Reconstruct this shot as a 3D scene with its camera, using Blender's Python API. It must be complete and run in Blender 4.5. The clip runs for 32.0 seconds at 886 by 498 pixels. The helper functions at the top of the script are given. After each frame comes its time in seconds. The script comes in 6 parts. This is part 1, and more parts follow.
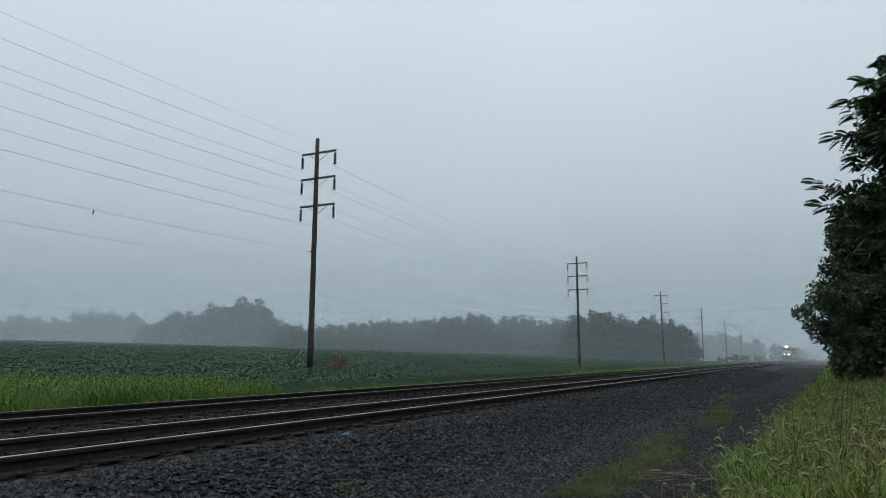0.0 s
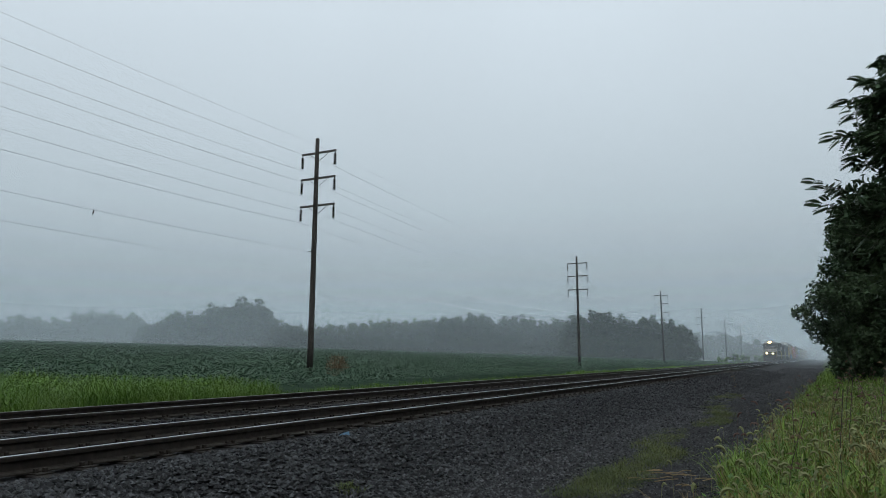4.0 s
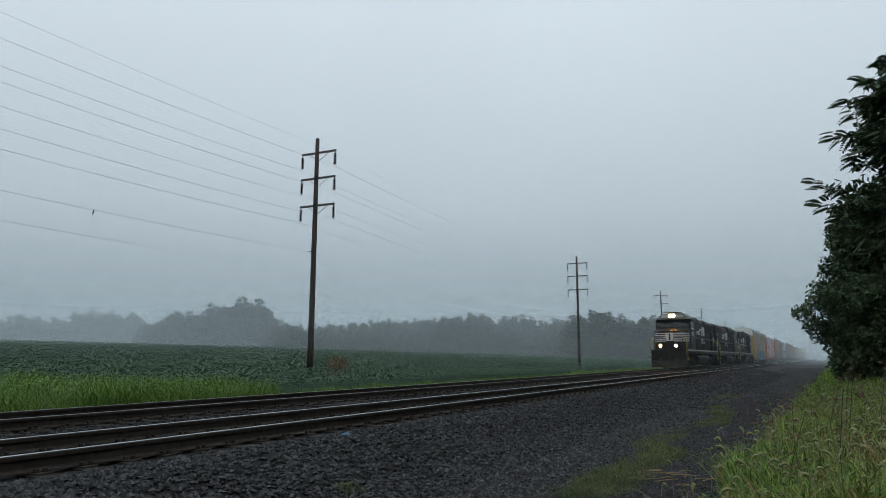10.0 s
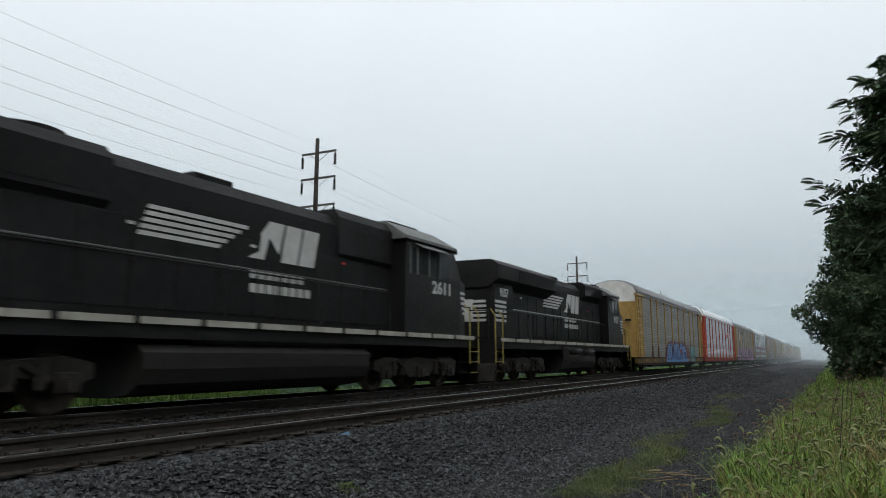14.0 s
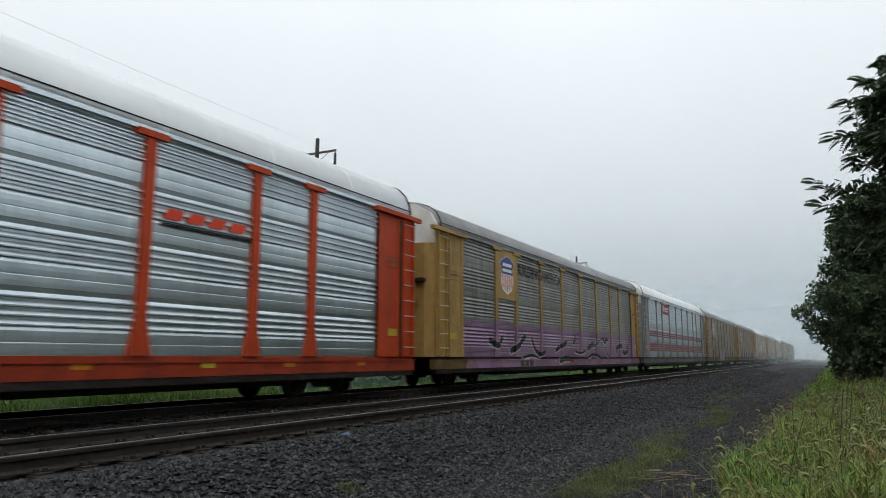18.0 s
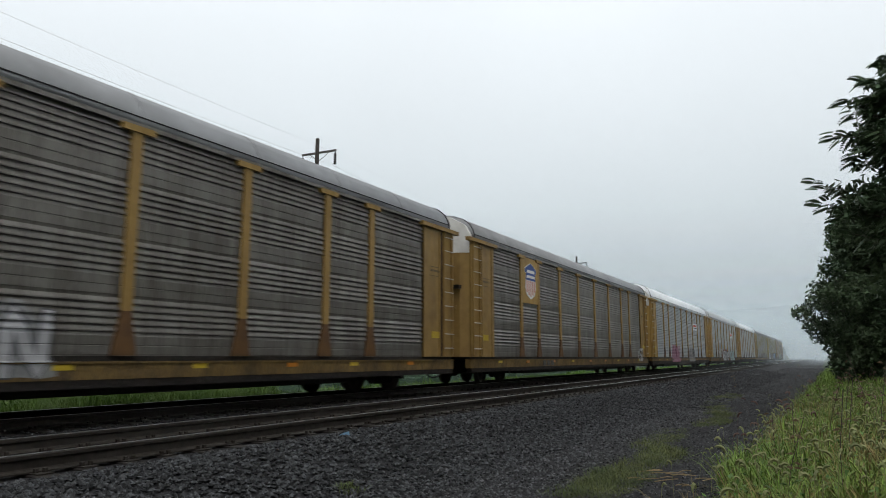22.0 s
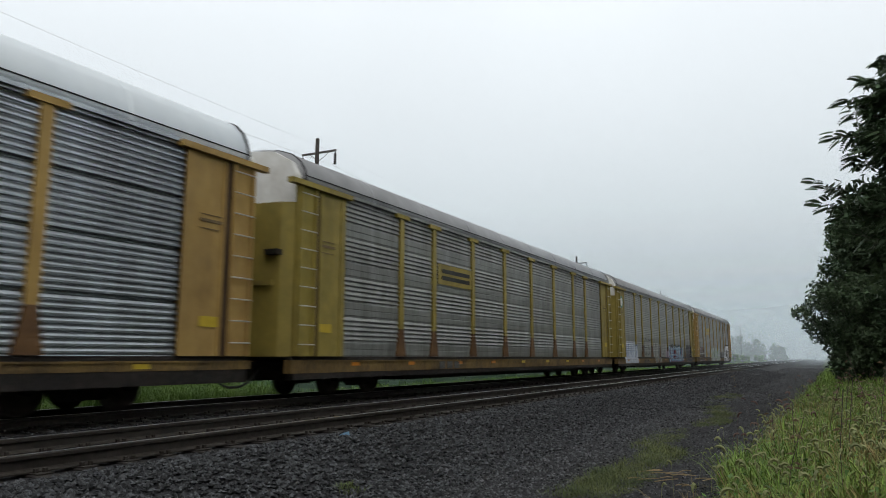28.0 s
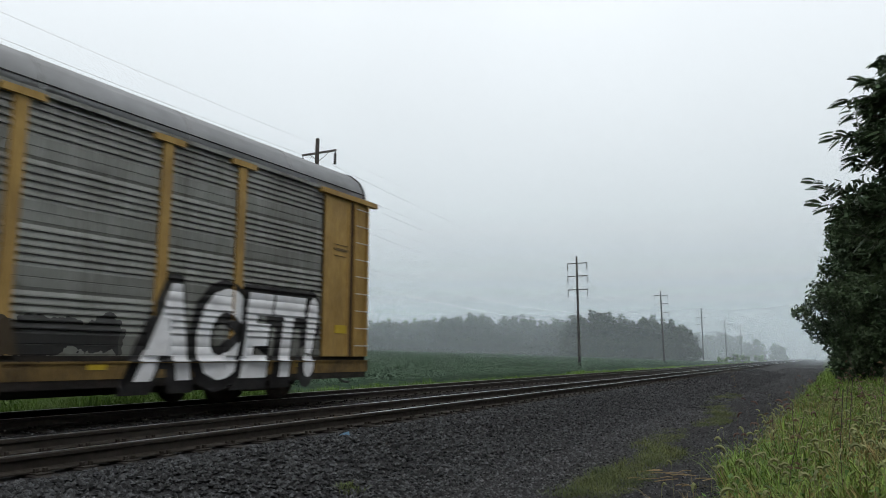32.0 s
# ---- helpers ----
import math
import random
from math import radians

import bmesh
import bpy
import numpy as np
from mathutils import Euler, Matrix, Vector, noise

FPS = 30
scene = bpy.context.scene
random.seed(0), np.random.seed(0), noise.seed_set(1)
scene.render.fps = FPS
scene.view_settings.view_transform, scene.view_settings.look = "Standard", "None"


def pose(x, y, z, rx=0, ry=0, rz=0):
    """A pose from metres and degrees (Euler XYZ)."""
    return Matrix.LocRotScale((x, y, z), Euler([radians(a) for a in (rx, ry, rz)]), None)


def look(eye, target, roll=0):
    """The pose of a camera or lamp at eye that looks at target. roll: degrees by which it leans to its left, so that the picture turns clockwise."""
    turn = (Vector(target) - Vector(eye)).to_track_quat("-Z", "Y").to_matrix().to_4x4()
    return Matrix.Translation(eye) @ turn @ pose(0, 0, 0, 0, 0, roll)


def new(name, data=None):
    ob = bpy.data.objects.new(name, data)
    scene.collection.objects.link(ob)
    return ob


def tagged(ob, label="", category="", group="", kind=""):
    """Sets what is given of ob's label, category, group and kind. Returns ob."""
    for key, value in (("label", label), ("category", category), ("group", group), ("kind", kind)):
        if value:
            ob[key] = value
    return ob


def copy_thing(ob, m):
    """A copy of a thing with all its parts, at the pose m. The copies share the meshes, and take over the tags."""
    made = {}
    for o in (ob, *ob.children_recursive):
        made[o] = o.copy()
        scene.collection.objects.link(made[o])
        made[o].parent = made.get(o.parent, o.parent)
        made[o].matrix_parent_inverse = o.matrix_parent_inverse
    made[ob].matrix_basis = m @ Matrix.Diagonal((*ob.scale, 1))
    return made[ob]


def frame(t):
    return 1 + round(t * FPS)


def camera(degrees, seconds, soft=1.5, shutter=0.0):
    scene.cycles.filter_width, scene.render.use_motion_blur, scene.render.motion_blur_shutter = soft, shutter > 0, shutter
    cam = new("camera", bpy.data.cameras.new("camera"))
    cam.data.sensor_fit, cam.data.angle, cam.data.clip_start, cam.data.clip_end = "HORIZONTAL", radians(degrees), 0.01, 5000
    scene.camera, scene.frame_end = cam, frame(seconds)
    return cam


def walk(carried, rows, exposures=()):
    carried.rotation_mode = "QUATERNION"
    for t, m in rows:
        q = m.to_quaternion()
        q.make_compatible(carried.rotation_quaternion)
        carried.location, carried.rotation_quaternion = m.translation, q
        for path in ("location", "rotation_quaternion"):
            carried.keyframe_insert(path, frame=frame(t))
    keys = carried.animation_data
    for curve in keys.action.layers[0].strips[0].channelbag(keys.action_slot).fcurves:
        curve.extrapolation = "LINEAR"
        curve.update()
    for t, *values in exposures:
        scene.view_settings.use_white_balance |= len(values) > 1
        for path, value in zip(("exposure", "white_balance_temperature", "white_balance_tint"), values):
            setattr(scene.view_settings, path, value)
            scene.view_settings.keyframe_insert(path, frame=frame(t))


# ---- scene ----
# World: y runs along the tracks away from the camera, x to the right, z = 0 at the rail heads.
cam = camera(63.77, 32.0, soft=0.85, shutter=0.2)
EYE = pose(0, 0, 0.956, 98.67, 0, 28.0)
walk(cam, [(0, EYE), (32, EYE)], exposures=[
    (0, 0.0, 6500, 10), (11.6, 0.0, 6500, 10), (12.6, 0.02, 6500, 10), (13.0, 0.24, 6600, 12), (14.0, 0.33, 6850, 13),
    (16.5, 0.42, 7000, 14), (32, 0.42, 7000, 14)])

FAR_TRACK, NEAR_TRACK = -12.135, -7.874
CAR_PITCH = 28.69


def train_at(t):
    """Where the train's tail coupling is along y at t seconds."""
    u = 32 - t
    return 16.33 + 20.343 * u + 0.02303 * u * u


# ---- light: an overcast, foggy morning ----
world = bpy.data.worlds.new("sky")
scene.world = world
world.use_nodes = True
nt = world.node_tree
nt.nodes.clear()
sky = nt.nodes.new("ShaderNodeTexSky")
sky.sky_type, sky.sun_disc = "NISHITA", False
sky.sun_elevation, sky.sun_rotation = radians(35), radians(200)
sky.dust_density, sky.air_density = 6.0, 1.5
grey = nt.nodes.new("ShaderNodeHueSaturation")
grey.inputs["Saturation"].default_value = 0.25
tc = nt.nodes.new("ShaderNodeTexCoord")
sep = nt.nodes.new("ShaderNodeSeparateXYZ")
ramp = nt.nodes.new("ShaderNodeValToRGB")
els = ramp.color_ramp.elements
els[0].position, els[0].color = 0.0, (0.305, 0.37, 0.415, 1)
els[1].position, els[1].color = 1.0, (0.68, 0.77, 0.83, 1)
for pos, col in ((0.06, (0.335, 0.405, 0.455, 1)), (0.20, (0.485, 0.575, 0.64, 1)), (0.45, (0.655, 0.755, 0.83, 1))):
    e = els.new(pos)
    e.color = col
cloud = nt.nodes.new("ShaderNodeTexNoise")
cloud.inputs["Scale"].default_value, cloud.inputs["Detail"].default_value = 2.2, 3
cmap = nt.nodes.new("ShaderNodeMapRange")
cmap.inputs["To Min"].default_value, cmap.inputs["To Max"].default_value = 0.93, 1.07
mul = nt.nodes.new("ShaderNodeVectorMath")
mul.operation = "SCALE"
bg_sky, bg_cloud, add = nt.nodes.new("ShaderNodeBackground"), nt.nodes.new("ShaderNodeBackground"), nt.nodes.new("ShaderNodeAddShader")
bg_sky.inputs["Strength"].default_value = 0.012
bg_cloud.inputs["Strength"].default_value = 0.93
out = nt.nodes.new("ShaderNodeOutputWorld")
for a, b in ((sky.outputs[0], grey.inputs["Color"]), (grey.outputs[0], bg_sky.inputs[0]), (tc.outputs["Generated"], sep.inputs[0]),
             (sep.outputs["Z"], ramp.inputs[0]), (tc.outputs["Generated"], cloud.inputs["Vector"]), (cloud.outputs[0], cmap.inputs[0]),
             (ramp.outputs[0], mul.inputs[0]), (cmap.outputs[0], mul.inputs["Scale"]), (mul.outputs[0], bg_cloud.inputs[0]),
             (bg_sky.outputs[0], add.inputs[0]), (bg_cloud.outputs[0], add.inputs[1]), (add.outputs[0], out.inputs[0])):
    nt.links.new(a, b)
sun = new("sun", bpy.data.lights.new("sun", "SUN"))
sun.data.energy, sun.data.angle, sun.data.color = 0.5, radians(40), (1.0, 0.97, 0.92)
sun.matrix_world = look((30, -20, 60), (0, 10, 0))
# ---- materials ----
MATS = {}


def node(t, kind, **values):
    n = t.nodes.new(kind)
    for k, v in values.items():
        n.inputs[k].default_value = v
    return n


def rgb(t, a, b, fac, mode="MIX"):
    """Mix of two colours (sockets or tuples) by a factor (socket or number)."""
    n = t.nodes.new("ShaderNodeMix")
    n.data_type, n.blend_type = "RGBA", mode
    for sock, v in ((n.inputs["Factor"], fac), (n.inputs["A"], a), (n.inputs["B"], b)):
        if isinstance(v, (int, float)):
            sock.default_value = v
        elif isinstance(v, tuple):
            sock.default_value = (*v, 1)
        else:
            t.links.new(v, sock)
    return n.outputs["Result"]


def remap(t, sock, a, b, lo=0.0, hi=1.0):
    n = node(t, "ShaderNodeMapRange", **{"From Min": a, "From Max": b, "To Min": lo, "To Max": hi})
    t.links.new(sock, n.inputs["Value"])
    return n.outputs[0]


def maths(t, op, a, b=0.0):
    n = t.nodes.new("ShaderNodeMath")
    n.operation = op
    for sock, v in zip(n.inputs, (a, b)):
        if isinstance(v, (int, float)):
            sock.default_value = v
        else:
            t.links.new(v, sock)
    return n.outputs[0]


def noisy(t, vec, scale, detail=4.0, rough=0.6):
    n = node(t, "ShaderNodeTexNoise", Scale=scale, Detail=detail, Roughness=rough)
    t.links.new(vec, n.inputs["Vector"])
    return n.outputs[0]


def material(name, a, b, scale=6.0, rough=0.6, metal=0.0, bump=0.3, grain=40.0, dirt=None, dirt_scale=0.7, dirt_amount=0.5,
             streak=1.0, vary=0.0, island=0.0, space=None, zones=(), spec=0.25):
    """A weathered surface: base colour between a and b by a fine noise, dirt by a broad one, bump by grain.
    space: an object whose space the pattern lies in; zones: sprayed patches (y0, y1, z0, z1, colours, size)."""
    if name in MATS:
        return MATS[name]
    m = bpy.data.materials.new(name)
    MATS[name] = m
    m.use_nodes = True
    t = m.node_tree
    bsdf = t.nodes["Principled BSDF"]
    coord = t.nodes.new("ShaderNodeTexCoord")
    if space:
        coord.object = space
    vec = coord.outputs["Object"]
    col = rgb(t, a, b, remap(t, noisy(t, vec, scale), 0.3, 0.7))
    if dirt:
        mp = node(t, "ShaderNodeMapping", Scale=(1, 1, streak))
        t.links.new(vec, mp.inputs[0])
        col = rgb(t, col, dirt, remap(t, noisy(t, mp.outputs[0], dirt_scale, 5, 0.65), 0.42, 0.72, 0, dirt_amount))
    if vary:
        info = t.nodes.new("ShaderNodeObjectInfo")
        col = rgb(t, col, (0, 0, 0), maths(t, "MULTIPLY", info.outputs["Random"], vary))
    if island:
        geo = t.nodes.new("ShaderNodeNewGeometry")
        col = rgb(t, col, (0, 0, 0), maths(t, "MULTIPLY", geo.outputs["Random Per Island"], island))
    if zones:
        xyz = t.nodes.new("ShaderNodeSeparateXYZ")
        t.links.new(vec, xyz.inputs[0])
        edge = noisy(t, vec, 2.2, 3)
        for y0, y1, z0, z1, cols, size in zones:
            def inside(s, lo, hi, w):
                wob = maths(t, "ADD", s, remap(t, edge, 0.3, 0.7, -w, w))
                return maths(t, "MULTIPLY", maths(t, "GREATER_THAN", wob, lo), maths(t, "LESS_THAN", wob, hi))
            mask = maths(t, "MULTIPLY", inside(xyz.outputs["Y"], y0, y1, 0.22), inside(xyz.outputs["Z"], z0, z1, 0.16))
            warp = node(t, "ShaderNodeTexNoise", Scale=size * 0.5, Detail=1.0)
            mp = node(t, "ShaderNodeMapping", Scale=(0.0, 1.0, 0.75), Rotation=(0.35, 0, 0))
            t.links.new(vec, mp.inputs[0])
            t.links.new(mp.outputs[0], warp.inputs["Vector"])
            vv = t.nodes.new("ShaderNodeVectorMath")
            vv.operation = "MULTIPLY_ADD"
            vv.inputs[1].default_value = (1.2, 1.2, 1.2)
            t.links.new(warp.outputs["Color"], vv.inputs[0])
            t.links.new(mp.outputs[0], vv.inputs[2])
            cell = node(t, "ShaderNodeTexVoronoi", Scale=size)
            t.links.new(vv.outputs[0], cell.inputs["Vector"])
            sx = t.nodes.new("ShaderNodeSeparateColor")
            t.links.new(cell.outputs["Color"], sx.inputs[0])
            rp = t.nodes.new("ShaderNodeValToRGB")
            rp.color_ramp.interpolation = "CONSTANT"
            ee = rp.color_ramp.elements
            while len(ee) < len(cols):
                ee.new(0.5)
            for i, c in enumerate(cols):
                ee[i].position = i / len(cols)
                ee[i].color = (*c, 1)
            t.links.new(sx.outputs[0], rp.inputs[0])
            col = rgb(t, col, rp.outputs[0], maths(t, "MULTIPLY", mask, 0.88))
    t.links.new(col, bsdf.inputs["Base Color"])
    t.links.new(remap(t, noisy(t, vec, grain * 0.3), 0.3, 0.7, max(rough - (0.12 if metal < 0.5 else 0.02), 0.03), min(rough + (0.12 if metal < 0.5 else 0.02), 1)), bsdf.inputs["Roughness"])
    bsdf.inputs["Metallic"].default_value = metal
    bsdf.inputs["Specular IOR Level"].default_value = spec
    if bump:
        bp = node(t, "ShaderNodeBump", Strength=bump, Distance=0.02)
        t.links.new(noisy(t, vec, grain, 5), bp.inputs["Height"])
        t.links.new(bp.outputs[0], bsdf.inputs["Normal"])
    return m


def glowing(name, colour, strength):
    m = bpy.data.materials.new(name)
    m.use_nodes = True
    b = m.node_tree.nodes["Principled BSDF"]
    b.inputs["Base Color"].default_value = (*colour, 1)
    b.inputs["Emission Color"].default_value = (*colour, 1)
    b.inputs["Emission Strength"].default_value = strength
    return m


# ---- mesh helpers ----
def mesh_of(name, verts, faces, mat, smooth=False):
    me = bpy.data.meshes.new(name)
    me.from_pydata(verts, [], faces)
    if isinstance(mat, (list, tuple)):
        for x in mat:
            me.materials.append(x)
    else:
        me.materials.append(mat)
    if smooth:
        me.polygons.foreach_set("use_smooth", [True] * len(me.polygons))
    me.update()
    return me


def part(name, bm, mat, parent=None, label="", at=None, smooth=False):
    """Links a bmesh (or a mesh) as one object under a thing or part."""
    if isinstance(bm, bpy.types.Mesh):
        me = bm
    else:
        bmesh.ops.recalc_face_normals(bm, faces=bm.faces)
        me = bpy.data.meshes.new(name)
        bm.to_mesh(me)
        bm.free()
        me.materials.append(mat)
        if smooth:
            me.polygons.foreach_set("use_smooth", [True] * len(me.polygons))
    ob = new(name, me)
    ob.parent = parent
    if at is not None:
        ob.matrix_basis = at
    if label:
        ob["label"] = label
    return ob


def box(bm, x0, x1, y0, y1, z0, z1, bevel=0.0):
    m = Matrix.Translation(((x0 + x1) / 2, (y0 + y1) / 2, (z0 + z1) / 2)) @ Matrix.Diagonal((x1 - x0, y1 - y0, z1 - z0, 1))
    vs = bmesh.ops.create_cube(bm, size=1, matrix=m)["verts"]
    if bevel:
        es = list({e for v in vs for e in v.link_edges})
        bmesh.ops.bevel(bm, geom=es, offset=bevel, segments=1, affect="EDGES")
    return bm


def boxes(*rows, bevel=0.0):
    bm = bmesh.new()
    for r in rows:
        box(bm, *r, bevel=bevel)
    return bm


def rod(bm, a, b, r, n=6, r2=None):
    a, b = Vector(a), Vector(b)
    q = (b - a).to_track_quat("Z", "Y").to_matrix().to_4x4()
    m = Matrix.Translation((a + b) / 2) @ q
    bmesh.ops.create_cone(bm, cap_ends=True, segments=n, radius1=r, radius2=r if r2 is None else r2, depth=(b - a).length, matrix=m)
    return bm


def rods(rows, r, n=6):
    bm = bmesh.new()
    for a, b in rows:
        rod(bm, a, b, r, n)
    return bm


def extrude_y(profile, y0, y1, caps=True, closed=True):
    """A profile of (x, z) points drawn out along y."""
    bm = bmesh.new()
    a = [bm.verts.new((x, y0, z)) for x, z in profile]
    b = [bm.verts.new((x, y1, z)) for x, z in profile]
    n = len(profile)
    for i in range(n if closed else n - 1):
        j = (i + 1) % n
        bm.faces.new((a[i], a[j], b[j], b[i]))
    if caps and closed:
        bm.faces.new(a[::-1])
        bm.faces.new(b)
    return bm


def extrude_x(profile, x0, x1):
    """A profile of (y, z) points drawn out along x."""
    bm = bmesh.new()
    a = [bm.verts.new((x0, y, z)) for y, z in profile]
    b = [bm.verts.new((x1, y, z)) for y, z in profile]
    n = len(profile)
    for i in range(n):
        j = (i + 1) % n
        bm.faces.new((a[i], a[j], b[j], b[i]))
    bm.faces.new(a[::-1])
    bm.faces.new(b)
    return bm


def loft(rings, caps=True):
    bm = bmesh.new()
    vs = [[bm.verts.new(p) for p in r] for r in rings]
    n = len(rings[0])
    for a, b in zip(vs, vs[1:]):
        for i in range(n):
            j = (i + 1) % n
            bm.faces.new((a[i], a[j], b[j], b[i]))
    if caps:
        bm.faces.new(vs[0][::-1])
        bm.faces.new(vs[-1])
    return bm


def thing(name, label, category, group="", kind="", at=None):
    ob = new(name)
    if at is not None:
        ob.matrix_basis = at
    return tagged(ob, label, category, group, kind)


def lettering(text, size, bold=0.0, shear=0.0, spacing=1.0):
    """A flat mesh of the text, in x (along) and y (up), centred."""
    cu = bpy.data.curves.new("text", "FONT")
    cu.body, cu.size, cu.offset, cu.shear, cu.space_character = text, size, bold, shear, spacing
    cu.align_x, cu.align_y, cu.resolution_u = "CENTER", "CENTER", 3
    ob = bpy.data.objects.new("text", cu)
    scene.collection.objects.link(ob)
    bpy.context.view_layer.update()
    me = bpy.data.meshes.new_from_object(ob)
    bpy.data.objects.remove(ob)
    return me
# ---- ground, tracks ----
gravel_mat = material("track_gravel", (0.010, 0.010, 0.0115), (0.044, 0.044, 0.047), 38, 0.85, spec=0.08, bump=1.0, grain=34, dirt=(0.010, 0.0097, 0.010), dirt_scale=0.6)
stone_mat = material("ballast_stone", (0.020, 0.022, 0.026), (0.104, 0.109, 0.116), 14, 0.75, spec=0.2, bump=0.4, grain=60, island=0.9)
soil_mat = material("grassy_soil", (0.015, 0.03, 0.008), (0.035, 0.06, 0.015), 3, 0.95, bump=0.8, grain=12, dirt=(0.03, 0.026, 0.015), dirt_scale=0.4)
crop_mat = material("soybean_leaf", (0.036, 0.082, 0.046), (0.082, 0.15, 0.088), 1.2, 0.6, bump=0, spec=0.2, island=0.45)
rail_mat = material("rusty_rail", (0.017, 0.0145, 0.0125), (0.034, 0.028, 0.023), 9, 0.7, 0.1, bump=0.2)
head_mat = material("polished_rail_head", (0.6, 0.61, 0.63), (0.66, 0.67, 0.69), 20, 0.3, 1.0, bump=0)
field_mat = material("green_field_ground", (0.010, 0.026, 0.015), (0.024, 0.052, 0.028), 1.3, 0.9, bump=0.6, grain=5, spec=0.05, dirt=(0.014, 0.03, 0.017), dirt_scale=0.25)
tie_mat = material("creosoted_tie", (0.014, 0.012, 0.011), (0.036, 0.031, 0.027), 6, 0.85, bump=0.6, grain=25, vary=0.4)


def smooth(a, b, v):
    k = min(max((v - a) / (b - a), 0), 1)
    return k * k * (3 - 2 * k)


def lerp_table(table, v):
    for (a, za), (b, zb) in zip(table, table[1:]):
        if v <= b:
            return za + (zb - za) * max(0, min(1, (v - a) / (b - a)))
    return table[-1][1]


SECTION = [(-60, 0.0), (-17.6, -0.42), (-15.4, -0.55), (-14.0, -0.26), (-13.4, -0.22), (-10.6, -0.22), (-9.9, -0.27), (-9.2, -0.22), (-6.45, -0.215), (-6.0, -0.26),
           (-4.3, -0.60), (-3.4, -0.65), (-1.3, -0.65), (0.0, -0.5), (2.0, -0.2), (4.0, 0.05), (60, 0.4)]


def ground_z(x, y):
    z = lerp_table(SECTION, x)
    if x < -17.6:
        run = -17.6 - x
        r = math.hypot(x, y)
        rise = 0.036 * min(run, 500)
        crest = 1 - 0.9 * smooth(150, 330, r)
        z = -0.42 + rise * crest
    if -16 > x > -60 or x > -1.3:
        z += 0.10 * noise.noise((x * 0.21, y * 0.21, 0)) * smooth(-16, -20, x if x < 0 else -20)
    if -6.2 < x < -1:
        z += 0.03 * noise.noise((x * 0.8, y * 0.35, 5))
    return z


def strips():
    xs = [-3000, -1200, -600, -400, -300, -240, -200, -170, -150, -130, -110, -95, -80, -70, -60, -52, -46, -40, -36, -32, -29, -26, -23.5, -21.5, -20, -18.8, -17.6]
    xs += [-17, -16.2, -15.4, -14.7, -14.0, -13.4, -12.1, -10.6, -10.2, -9.9, -9.5, -9.2, -7.9, -6.45, -6.2, -6.0, -5.6, -5.2, -4.75, -4.3, -3.85, -3.4, -2.9, -2.4, -1.85, -1.3]
    xs += [-0.65, 0, 0.7, 1.4, 2, 3, 4, 7, 12, 20, 40, 80, 200, 600, 1500, 3000]
    ys = [-3000, -800, -200, -80, -40, -20, -10, -4] + [i * 0.75 for i in range(0, 48)] + [36 + i * 3 for i in range(1, 30)] + [130 + i * 14 for i in range(0, 22)] + [460, 560, 800, 1500, 3000]
    verts = [(x, y, ground_z(x, y)) for y in ys for x in xs]
    n = len(xs)
    faces, mats = [], []
    for j in range(len(ys) - 1):
        for i in range(n - 1):
            faces.append((j * n + i, j * n + i + 1, (j + 1) * n + i + 1, (j + 1) * n + i))
            xm = (xs[i] + xs[i + 1]) / 2
            mats.append(1 if -14.2 < xm < -0.7 else (2 if xm < -18 else 0))
    me = mesh_of("ground", verts, faces, [soil_mat, gravel_mat, field_mat], smooth=True)
    me.polygons.foreach_set("material_index", mats)
    return tagged(new("ground", me), "gravel trackside and green field soil rising gently", "ground", kind="structure")


ground = strips()

# Rails: head, web and foot, with the running surface polished.
RAIL = [(-0.076, -0.180), (0.076, -0.180), (0.076, -0.168), (0.022, -0.152), (0.010, -0.140), (0.010, -0.055), (0.034, -0.045), (0.037, -0.012), (0.028, 0.0),
        (-0.028, 0.0), (-0.037, -0.012), (-0.034, -0.045), (-0.010, -0.055), (-0.010, -0.140), (-0.022, -0.152), (-0.076, -0.168)]


chip_mat = material("lane_stone_chip", (0.06, 0.063, 0.07), (0.15, 0.153, 0.16), 14, 0.75, spec=0.2, bump=0.2, grain=60, island=0.92)


